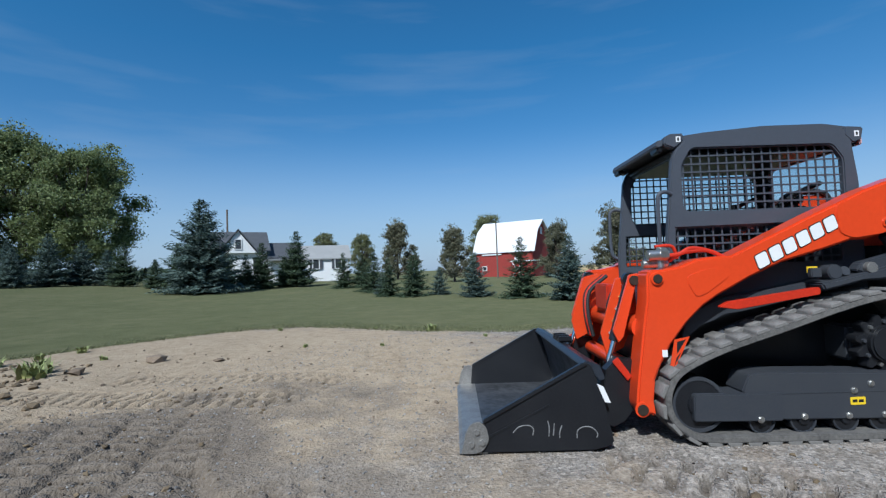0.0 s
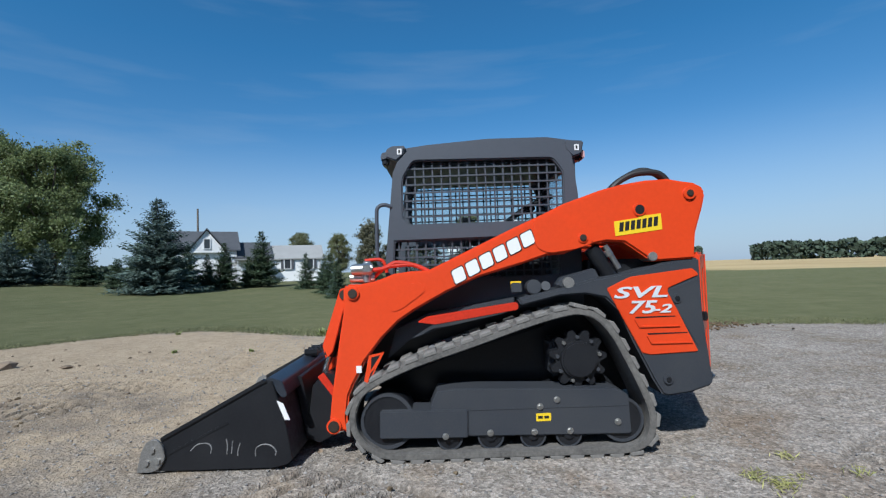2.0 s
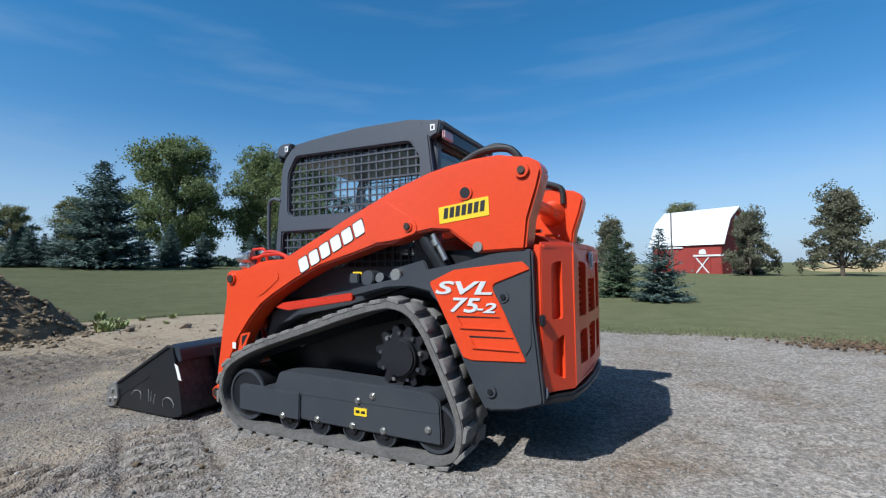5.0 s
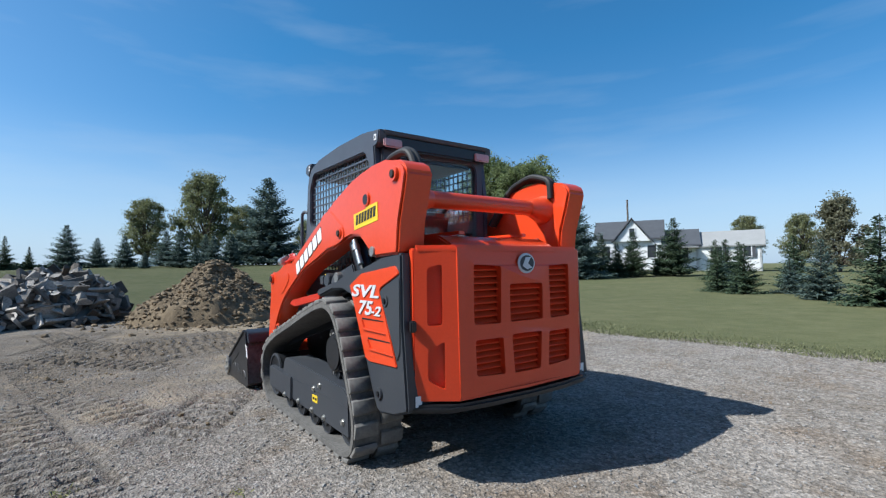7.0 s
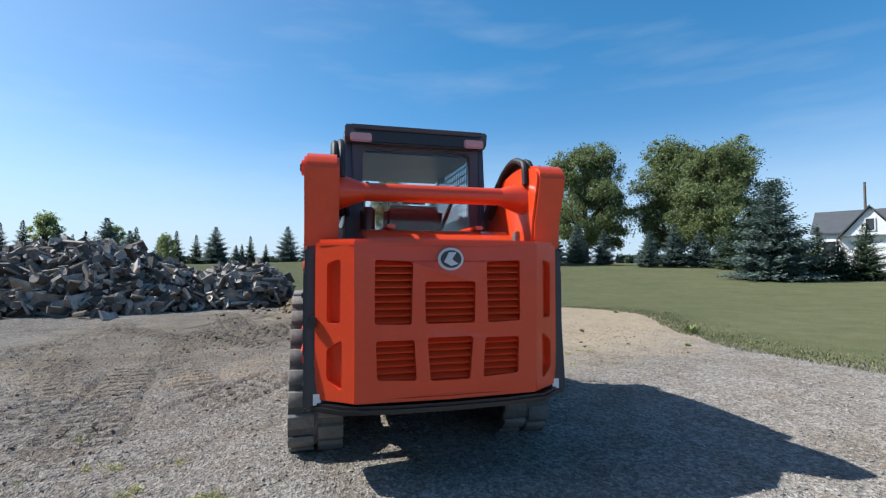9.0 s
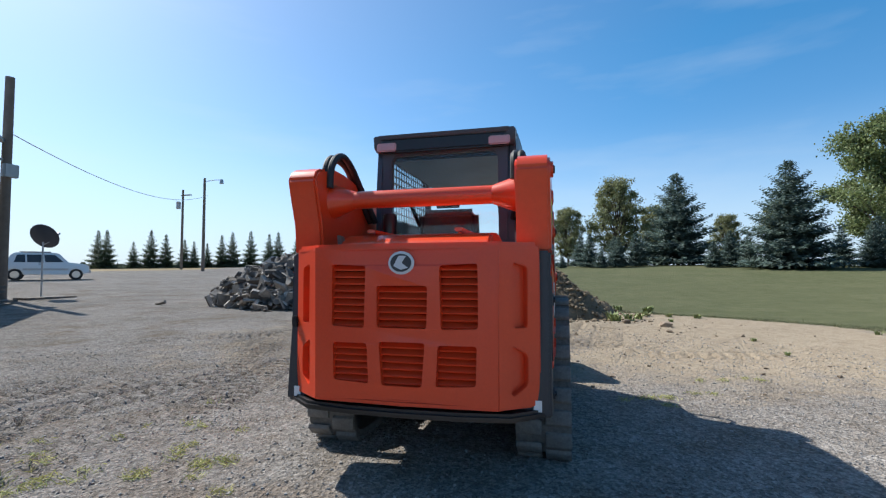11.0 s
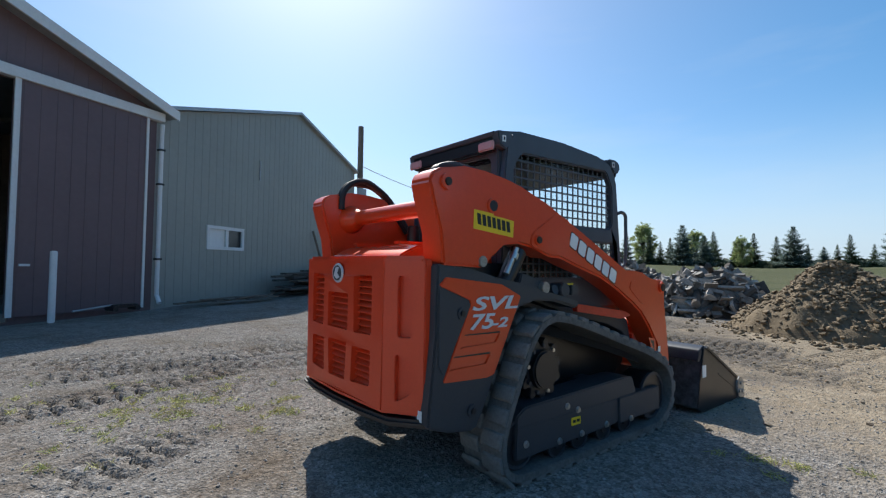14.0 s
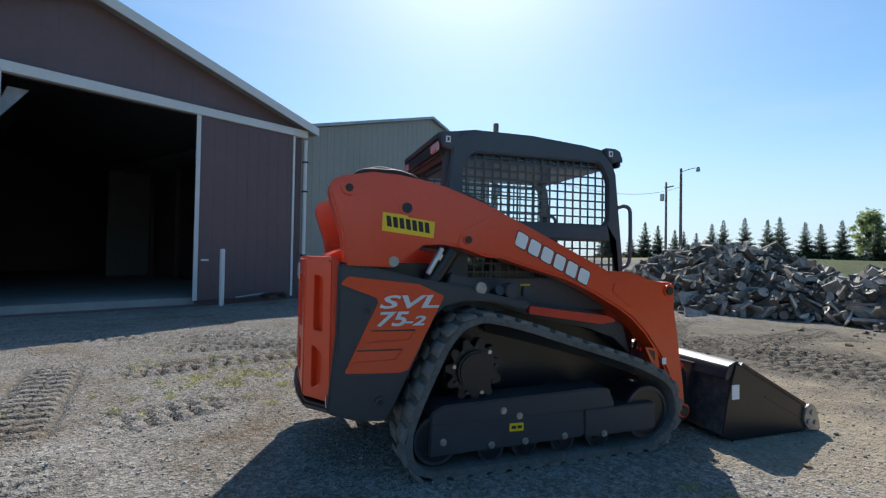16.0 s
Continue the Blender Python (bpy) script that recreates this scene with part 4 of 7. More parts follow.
        part("corner_sticker", plate([(xx, z0 + 0.045), (xx + 0.032, z0 + 0.045), (xx + 0.032, z0 + 0.085), (xx, z0 + 0.085)], 0.5105, 0.50), WHITE, hood, "small white sticker")
        part("sticker_bar", plate([(xx + 0.009, z0 + 0.054), (xx + 0.022, z0 + 0.054), (xx + 0.022, z0 + 0.076), (xx + 0.009, z0 + 0.076)], 0.5125, 0.509), INK, hood)
    part("rear_lamp", box(0.448, 0.470, *sorted((s * 0.33, s * 0.475)), 1.945, 2.005, 0.008), PINKLENS, loader, "pale red rear lamp")
    part("front_lamp", box(-0.975, -0.935, *sorted((s * 0.33, s * 0.46)), 1.93, 1.99, 0.01), BLACK, loader, "dark front work lamp")
    part("grab_handle", pipe(smooth_path([at(-0.91, 0.50, 1.625), at(-0.96, 0.51, 1.64), at(-1.005, 0.515, 1.62), at(-1.015, 0.515, 1.55), at(-1.015, 0.515, 1.30), at(-1.0, 0.51, 1.22), at(-0.95, 0.50, 1.19)], 5), 0.014, 10), CABGREY, loader, "bent grey grab handle")
    # hose loop over the rear of the arm
    for k, dy in enumerate((0.55, 0.585)):
        part("hydraulic_hose", pipe(smooth_path([at(0.45, dy - 0.06, 1.45), at(0.60, dy, 1.69), at(0.72, dy, 1.78 - 0.03 * (s > 0)), at(0.84, dy, 1.825 - 0.02 * k - 0.05 * (s > 0)), at(0.95, dy, 1.79 - 0.04 * (s > 0)), at(1.01, dy, 1.71), at(1.02, dy, 1.60)], 6), 0.022, 10), HOSE, loader, "black looped hydraulic hose")
    # tilt cylinder and front leg details
    part("tilt_cylinder", rod(at(-1.27, 0.50, 1.02), at(-1.40, 0.50, 0.62), 0.042, 18, bevel=0.005), BLACK, loader, "black bucket tilt cylinder")
    part("tilt_rod", rod(at(-1.40, 0.50, 0.62), at(-1.49, 0.50, 0.36), 0.021, 14), CHROME, loader, "bright cylinder rod")
    part("cylinder_guard", plate([(-1.235, 1.09), (-1.30, 1.08), (-1.43, 0.70), (-1.395, 0.62), (-1.36, 0.66)], 0.585, 0.555, bevel=0.004), ORANGE, loader, "orange cylinder guard plate")
    part("pin", rod(at(-1.27, 0.44, 1.04), at(-1.27, 0.60, 1.04), 0.034, 18, bevel=0.003), PINBROWN, loader)
    for k in range(3):
        y = 0.36 - 0.05 * k
        part("hydraulic_hose", pipe(smooth_path([at(-1.18, y, 1.06), at(-1.33, y + 0.02, 0.93), at(-1.36, y, 0.75), at(-1.33, y - 0.02, 0.55)], 5), 0.016, 8), HOSE if k != 1 else REDPAINT, loader, "thin front hydraulic hose")
    part("coupler_bracket", plate([(-1.30, 0.20), (-1.26, 0.50), (-1.42, 0.52), (-1.50, 0.44), (-1.55, 0.10), (-1.46, 0.06), (-1.38, 0.10)], 0.60, 0.50, bevel=0.006), BLACK, loader, "black quick coupler bracket")
    part("coupler_lever", plate([(-1.46, 0.50), (-1.42, 0.53), (-1.33, 0.40), (-1.36, 0.37)], 0.62, 0.605, bevel=0.003), REDPAINT, loader, "red coupler lever")

# chassis between the tracks
part("chassis", side_plate([(-1.12, 0.42), (-1.15, 0.80), (-1.0, 1.02), (0.45, 1.06), (1.10, 1.15), (1.14, 0.40), (0.85, 0.33), (0.5, 0.28), (-0.9, 0.28)], -0.445, 0.445, bevel=0.01), BLACK, loader, "black central chassis")
part("axle_beam", box(-0.55, -0.35, -0.62, 0.62, 0.26, 0.40, 0.02), DARK, loader)
part("axle_beam", box(0.12, 0.44, -0.64, 0.64, 0.46, 0.70, 0.02), DARK, loader)
part("front_cross_tube", rod((-1.235, -0.60, 0.72), (-1.235, 0.60, 0.72), 0.075, 24), ORANGE, loader, "orange front cross tube")
part("front_cross_tube", rod((-1.28, -0.60, 0.42), (-1.28, 0.60, 0.42), 0.055, 24), ORANGE, loader, "orange front cross tube")
part("valve_block", box(-1.32, -1.24, -0.14, 0.16, 0.80, 1.0, 0.01), REDPAINT, loader, "red valve block")
cross = part("rear_cross_tube", rod((0.93, -0.60, 1.535), (0.93, 0.60, 1.535), 0.052, 28), ORANGE, loader, "orange rear cross tube")
for s in (-1, 1):
    part("tube_flare", rod((0.93, s * 0.42, 1.535), (0.93, s * 0.60, 1.53), 0.053, 28, r2=0.115), ORANGE, cross)

# quick coupler and bucket
part("coupler_plate", side_plate([(-1.55, 0.08), (-1.50, 0.08), (-1.58, 0.50), (-1.63, 0.50)], -0.58, 0.58, bevel=0.004), BLACK, loader, "black quick coupler plate")
bucket = part("bucket", side_plate([(-2.40, 0.016), (-1.67, 0.016), (-1.585, 0.036), (-1.555, 0.065), (-1.60, 0.30), (-1.672, 0.535), (-1.690, 0.530), (-1.622, 0.30), (-1.582, 0.080), (-1.600, 0.055), (-1.67, 0.034), (-2.40, 0.034)], -0.86, 0.86), BARE, loader, "black welded digging bucket with scraped steel floor", 40)
bucket.scale.x, bucket.location.x = 1.03, 0.047
for s in (-1, 1):
    cheek = [(-2.350, 0.218), (-1.725, 0.552), (-1.672, 0.535), (-1.60, 0.30), (-1.555, 0.062), (-1.585, 0.034), (-1.67, 0.014), (-2.37, 0.014)]
    part("bucket_cheek", side_plate(cheek, *sorted((s * 0.868, s * 0.850)), bevel=0.004), BLACK, bucket, "black bucket side plate")
    rib = [(-2.350, 0.195), (-1.745, 0.515), (-1.70, 0.535), (-1.725, 0.553), (-2.352, 0.220)]
    part("cheek_rib", side_plate(rib, *sorted((s * 0.880, s * 0.845)), bevel=0.004), BLACK, bucket)
    crease = [(-2.33, 0.115), (-1.95, 0.30), (-1.94, 0.292), (-2.32, 0.105)]
    part("cheek_bead", side_plate(crease, *sorted((s * 0.872, s * 0.866))), BLACK, bucket)
    cutter = [(-2.492, 0.016), (-2.462, 0.145), (-2.43, 0.20), (-2.372, 0.215), (-2.335, 0.175), (-2.318, 0.10), (-2.355, 0.035), (-2.40, 0.016)]
    part("side_cutter", side_plate(rounded(cutter, 0.02, 3), *sorted((s * 0.886, s * 0.866)), bevel=0.003), STEEL, bucket, "bare steel side cutter")
    for x, z in ((-2.395, 0.15), (-2.362, 0.085), (-2.43, 0.075)):
        part("cutter_bolt", rod((x, s * 0.880, z), (x, s * 0.897, z), 0.019, 6), STEEL, bucket)
part("cutting_edge", side_plate([(-2.505, 0.010), (-2.33, 0.010), (-2.33, 0.036), (-2.48, 0.032)], -0.866, 0.866, bevel=0.002), STEEL, bucket, "bare steel cutting edge")
part("top_lip", side_plate(rounded([(-1.735, 0.525), (-1.70, 0.562), (-1.615, 0.53), (-1.585, 0.44), (-1.62, 0.43), (-1.672, 0.50)], 0.012, 2), -0.855, 0.855, bevel=0.004), BLUEBLACK, bucket, "blue-black bucket top rail")
step_bm = box(-1.70, -1.60, -0.10, 0.12, 0.555, 0.575, 0.004)
for y in (-0.10, 0.0, 0.10):
    box(-1.70, -1.60, y, y + 0.02, 0.56, 0.605, 0.003, step_bm)
part("bucket_step", step_bm, BLACK, bucket, "small black ribbed step")
part("bucket_sticker", side_plate([(-1.645, 0.42), (-1.605, 0.40), (-1.565, 0.30), (-1.60, 0.305)], -0.873, -0.868), WHITE, bucket, "white sticker")
part("bucket_sticker", side_plate([(-1.70, 0.40), (-1.635, 0.40), (-1.635, 0.30), (-1.70, 0.30)], 0.868, 0.873), WHITE, bucket, "white sticker")
for stroke in ([(-2.17, 0.135), (-2.13, 0.17), (-2.07, 0.175), (-2.045, 0.15), (-2.05, 0.115)], [(-1.955, 0.20), (-1.948, 0.16), (-1.952, 0.105)], [(-1.915, 0.185), (-1.925, 0.11)], [(-1.87, 0.17), (-1.885, 0.125), (-1.885, 0.095)], [(-1.78, 0.09), (-1.775, 0.135), (-1.735, 0.158), (-1.685, 0.15), (-1.655, 0.115), (-1.66, 0.09)]):
    part("chalk_stroke", pipe(smooth_path([(x, -0.869, z) for x, z in stroke], 5), 0.0042, 6), CHALK, bucket, "white chalk stroke")

# cab shell
CX0, CX1 = -0.96, 0.405
part("cab_roof", side_plate([(-0.985, 1.975), (-0.975, 2.015), (-0.86, 2.035), (-0.643, 2.062), (-0.221, 2.092), (0.203, 2.090), (0.40, 2.058), (0.462, 2.045), (0.455, 2.015), (0.203, 2.045), (-0.221, 2.050), (-0.643, 2.018), (-0.86, 1.99), (-0.975, 1.962)], -0.47, 0.47, bevel=0.006), CABGREY, loader, "grey steel cab roof", 40)
part("cab_floor", box(-0.96, 0.40, -0.455, 0.455, 0.98, 1.05, 0.005), BLACK, loader)
rear = slab(rounded([(-0.455, 0.95), (0.455, 0.95), (0.455, 2.02), (-0.455, 2.02)], 0.02, 2), [rounded([(-0.385, 1.29), (0.385, 1.29), (0.385, 1.925), (-0.385, 1.925)], 0.07, 4)], lambda u, v, w: (0.352 + w, u, v), 0.05, 0.008)
part("cab_rear_frame", rear, CABGREY, loader, "grey cab rear frame")
part("rear_window", box(0.372, 0.377, -0.41, 0.41, 1.27, 1.94), CABGLASS, loader, "tinted rear window").visible_shadow = False
part("rear_header", box(0.404, 0.452, -0.45, 0.45, 1.94, 2.03, 0.012), BLACK, loader, "black rear header")
seat = bmesh.new()
box(-0.28, 0.20, -0.24, 0.24, 1.13, 1.25, 0.05, seat, 3)
turned(box(-0.06, 0.06, -0.22, 0.22, -0.02, 0.36, 0.045, seg=3), pose(0.17, 0, 1.20, 0, 12, 0), seat)
turned(box(-0.04, 0.04, -0.12, 0.12, 0.0, 0.12, 0.035, seg=3), pose(0.26, 0, 1.56, 0, 10, 0), seat)
part("driver_seat", seat, SEATVINYL, loader, "black vinyl operator seat")
part("seat_base", box(-0.20, 0.18, -0.20, 0.20, 1.05, 1.14, 0.01), BLACK, loader)
for s in (-1, 1):
    part("lap_bar", pipe(smooth_path([(0.25, s * 0.34, 1.70), (0.05, s * 0.35, 1.62), (-0.25, s * 0.33, 1.42), (-0.38, s * 0.30, 1.40)], 5), 0.018, 10), BLACK, loader, "black lap bar")
    part("control_console", box(-0.45, 0.05, *sorted((s * 0.30, s * 0.43)), 1.06, 1.33, 0.03), BLACK, loader, "black control console")
    part("joystick", rod((-0.38, s * 0.36, 1.33), (-0.40, s * 0.36, 1.48), 0.017, 12, rod((-0.40, s * 0.36, 1.46), (-0.41, s * 0.36, 1.56), 0.026, 12, bevel=0.006)), BLACK, loader, "black joystick")
part("roof_liner", box(-0.85, 0.30, -0.44, 0.44, 1.90, 1.96, 0.02), BLACK, loader)

for ob in loader.children:
    if ob.name.split(".")[0] in ("cab_side", "cab_roof", "roof_corner", "roof_liner", "front_lamp", "grab_handle"):
        ob.scale.x, ob.location.x, ob.scale.z = 1.02, -0.008, 1.008

# couplers and hoses at the front of the left arm
coup = rod((-1.20, -0.66, 1.205), (-1.06, -0.66, 1.21), 0.036, 18, rod((-1.22, -0.62, 1.15), (-1.05, -0.62, 1.15), 0.030, 18, bevel=0.005), bevel=0.005)
rod((-1.12, -0.66, 1.21), (-1.07, -0.66, 1.212), 0.045, 6, coup)
rod((-1.10, -0.64, 1.12), (-1.10, -0.64, 1.26), 0.028, 14, coup, bevel=0.004)
part("hydraulic_coupler", coup, ZINC, loader, "bright silver quick couplers")
for k in range(2):
    part("red_pipe", pipe(smooth_path([(-1.06, -0.66 + 0.05 * k, 1.20 - 0.05 * k), (-0.98, -0.66, 1.21), (-0.90, -0.655, 1.245 - 0.02 * k), (-0.78, -0.65, 1.225), (-0.66, -0.65, 1.17)], 5), 0.014, 10), REDPAINT, loader, "red painted pipe")
part("red_pipe", pipe(smooth_path([(-1.12, -0.60, 1.265), (-1.02, -0.60, 1.27), (-0.985, -0.60, 1.24), (-0.97, -0.60, 1.18)], 5), 0.012, 10), REDPAINT, loader, "red painted pipe")

# rear door, hood and bumper
DX, DB = 1.305, 1.255
wide = [(-0.505, 0.455), (0.505, 0.455), (0.515, 1.235), (-0.515, 1.235)]
GR = [[(-0.405, 0.828), (-0.213, 0.822), (-0.205, 1.135), (-0.405, 1.145)], [(-0.137, 0.825), (0.137, 0.825), (0.140, 1.035), (-0.140, 1.035)], [(0.213, 0.822), (0.405, 0.828), (0.405, 1.145), (0.205, 1.135)], [(-0.392, 0.555), (-0.185, 0.545), (-0.197, 0.745), (-0.398, 0.745)], [(-0.110, 0.540), (0.110, 0.540), (0.127, 0.755), (-0.127, 0.755)], [(0.185, 0.545), (0.392, 0.555), (0.398, 0.745), (0.197, 0.745)]]
door = part("rear_door", slab(wide, [rounded(g, 0.016, 3) for g in GR], lambda u, v, w: (DX - 0.045 + w + 0.02 * (1 - (u / 0.51) ** 2), u, v), 0.045, 0.006), ORANGE_DOOR, loader, "orange moulded engine door with louvred grilles", 40)
door.location.x, door.scale.y = -0.022, 0.965
part("door_top", slab([(1.135, -0.70), (1.17, -0.705), (1.27, -0.55), (1.30, -0.515), (1.315, -0.3), (1.322, 0), (1.315, 0.3), (1.30, 0.515), (1.27, 0.55), (1.17, 0.705), (1.135, 0.70)], [], lambda u, v, w: (u, v, 1.20 + w), 0.05, 0.018), ORANGE_DOOR, door)
part("door_bottom", slab([(1.135, -0.69), (1.17, -0.69), (1.27, -0.54), (1.30, -0.505), (1.322, 0), (1.30, 0.505), (1.27, 0.54), (1.17, 0.69), (1.135, 0.69)], [], lambda u, v, w: (u, v, 0.44 + w), 0.03, 0.01), ORANGE_DOOR, door)
for s in (-1, 1):
    a, b = Vector((1.300, s * 0.507)), Vector((1.165, s * 0.705))
    flank = slab([(0, 0.445), (0.235, 0.448), (0.235, 1.228), (0, 1.235)], [rounded([(0.085, 0.83), (0.165, 0.83), (0.165, 1.13), (0.085, 1.15)], 0.02, 3), rounded([(0.075, 0.50), (0.165, 0.55), (0.165, 0.70), (0.075, 0.75)], 0.02, 3)], lambda u, v, w: (a.x + (b.x - a.x) * u / 0.235 - w * 0.8, a.y + (b.y - a.y) * u / 0.235 - s * w * 0.55, v), 0.045, 0.007)
    part("door_flank", flank, ORANGE_DOOR, door, "orange chamfered door side")
    part("flank_recess", slab([(0.02, 0.47), (0.215, 0.47), (0.215, 1.20), (0.02, 1.20)], [], lambda u, v, w: (a.x + (b.x - a.x) * u / 0.235 - 0.03 - w * 0.8, a.y + (b.y - a.y) * u / 0.235 - s * (0.022 + w * 0.55), v), 0.01), ORANGE_DOOR, door)
    part("door_edge", box(1.12, 1.168, *sorted((s * 0.68, s * 0.708)), 0.44, 1.235, 0.008), ORANGE_DOOR, door)
part("radiator_back", box(1.17, 1.20, -0.50, 0.50, 0.47, 1.20), BLACK, door, "black radiator screen")
for g in GR:
    y0, y1 = min(p[0] for p in g) - 0.01, max(p[0] for p in g) + 0.01
    z0, z1 = min(p[1] for p in g), max(p[1] for p in g)
    n = max(5, round((z1 - z0) / 0.036))
    slat = finish("slat", turned(box(-0.022, 0.022, y0 - (y0 + y1) / 2, y1 - (y0 + y1) / 2, -0.005, 0.005, 0.002), pose(0, 0, 0, 0, 38, 0)), ORANGE_DOOR)
    for k in range(n):
        ob = new("slat", slat)
        ob.parent = door
        ob.location = (1.262 + 0.02 * (1 - ((y0 + y1) / 1.02) ** 2), (y0 + y1) / 2, z0 + (z1 - z0) * (k + 0.5) / n)
badge = part("door_badge", slab([(0.072 * math.cos(a), 0.058 * math.sin(a)) for a in np.linspace(0, 2 * math.pi, 36, endpoint=False)], [], lambda u, v, w: (1.318 + w, u, 1.150 + v), 0.012, 0.004), SILVERVINYL, door, "oval silver badge")
part("badge_face", slab([(0.058 * math.cos(a), 0.045 * math.sin(a)) for a in np.linspace(0, 2 * math.pi, 36, endpoint=False)], [], lambda u, v, w: (1.328 + w, u, 1.150 + v), 0.004), DARK, door, "dark badge face")
part("badge_mark", slab([(-0.04, -0.015), (-0.012, 0.035), (0.03, 0.035), (0.005, 0.0), (0.04, -0.025), (0.0, -0.035)], [], lambda u, v, w: (1.331 + w, u, 1.150 + v), 0.004), SILVERVINYL, door, "plain silver mark")
part("door_latch", box(1.155, 1.185, -0.735, -0.70, 0.80, 0.86, 0.006), BLACK, door, "black door latch")
part("bumper", slab([(1.02, -0.72), (1.16, -0.72), (1.30, -0.55), (1.335, -0.3), (1.345, 0), (1.335, 0.3), (1.30, 0.55), (1.16, 0.72), (1.02, 0.72)], [], lambda u, v, w: (u, v, 0.388 + w), 0.042, 0.015), BLACK, loader, "thin black curved rear bumper").location.x = -0.022
hood = part("engine_hood", side_plate(rounded([(0.40, 1.06), (0.42, 1.28), (0.75, 1.335), (1.02, 1.315), (1.14, 1.26), (1.16, 1.10)], 0.03, 3), -0.43, 0.43, bevel=0.012), ORANGE, loader, "orange engine hood")
for y in (-0.30, 0.22):
    part("hood_rib", box(0.55, 1.05, y, y + 0.05, 1.325, 1.345, 0.006), ORANGE, hood)
part("rear_inner_frame", box(0.42, 1.12, -0.60, -0.44, 1.0, 1.22, 0.01), BLACK, loader)
part("rear_inner_frame", box(0.42, 1.12, 0.44, 0.60, 1.0, 1.22, 0.01), BLACK, loader)
part("exhaust_muffler", rod((0.50, -0.36, 1.34), (0.50, -0.36, 1.50), 0.05, 20, bevel=0.01), BLACK, loader, "black exhaust stub")

# ---- trees and bushes ----
def quads_mesh(name, centres, along, across, material):
    """Many small leaf-shaped diamonds."""
    n = len(centres)
    v = np.empty((n, 4, 3))
    v[:, 0], v[:, 1], v[:, 2], v[:, 3] = centres - along, centres + across * 0.9 - along * 0.1, centres + along, centres - across * 0.9 + along * 0.1
    me = bpy.data.meshes.new(name)
    me.vertices.add(4 * n), me.loops.add(4 * n), me.polygons.add(n)
    me.vertices.foreach_set("co", v.ravel())
    me.loops.foreach_set("vertex_index", np.arange(4 * n))
    me.polygons.foreach_set("loop_start", np.arange(0, 4 * n, 4))
    me.update(calc_edges=True)
    me.materials.append(material)
    return me


def units(rs, n):
    v = rs.normal(size=(n, 3))
    return v / np.linalg.norm(v, axis=1, keepdims=True)


def spruce(name, label, height, radius, branches, seed, material, twig=0.11, full=0.85):
    """A conifer: tapered trunk, tiers of drooping boughs with short side twigs."""
    rs = np.random.RandomState(seed)
    tree = thing(name, label, "tree")
    pts = [(0.02 * height * math.sin(3 * t + seed), 0.015 * height * math.cos(2 * t), t * height) for t in np.linspace(0, 0.97, 7)]
    pts[0] = (0, 0, -0.1)
    r0 = 0.018 * height + 0.02
    part("trunk", pipe(pts, r0, 8, radii=[r0 * (1 - 0.9 * k / 6) for k in range(7)]), BARK, tree)
    C, A, B = [], [], []
    for i in range(branches):
        u = (i + rs.rand()) / branches
        z = height * (0.05 + 0.93 * u**1.3)
        tier = 0.86 + 0.22 * math.sin(z / height * 52 + seed)
        r = radius * 1.2 * (1.02 - z / height) ** full * tier * (0.70 + 0.42 * rs.rand())
        a = rs.rand() * 2 * math.pi
        out = np.array([math.cos(a), math.sin(a), 0])
        tang = np.array([-math.sin(a), math.cos(a), 0])
        droop = 0.22 - 0.7 * u
        k = min(13, max(3, int(r / twig * 1.2)))
        size = twig * (0.45 + 0.65 * min(1, r / radius))
        for j in range(k):
            f = (j + 0.6) / k
            if f < 0.3 and rs.rand() < 0.6:
                continue
            p = out * r * f + np.array([0, 0, z - droop * r * f + 0.18 * r * f * f])
            for sgn in (-1, 1):
                w = size * (0.6 + 0.8 * rs.rand()) * (1.1 - 0.55 * f)
                d = out * (0.6 + 0.3 * rs.rand()) + sgn * tang * (0.45 + 0.5 * rs.rand()) + np.array([0, 0, rs.normal() * 0.22 - 0.16])
                d /= np.linalg.norm(d)
                nrm = np.cross(d, np.array([0, 0, 1.0]) + rs.normal(size=3) * 0.5)
                nrm /= np.linalg.norm(nrm) + 1e-6
                C.append(p + d * w * 0.8), A.append(d * w), B.append(nrm * w * 0.46)
    for k in range(10):
        p = np.array([pts[-1][0], pts[-1][1], height * (0.93 + 0.008 * k)])
        C.append(p), A.append(np.array([rs.normal() * 0.3, rs.normal() * 0.3, 1]) * twig * 0.4), B.append(units(rs, 1)[0] * twig * 0.12)
    part("crown", quads_mesh("crown", np.array(C), np.array(A), np.array(B), material), material, tree)
    return tree


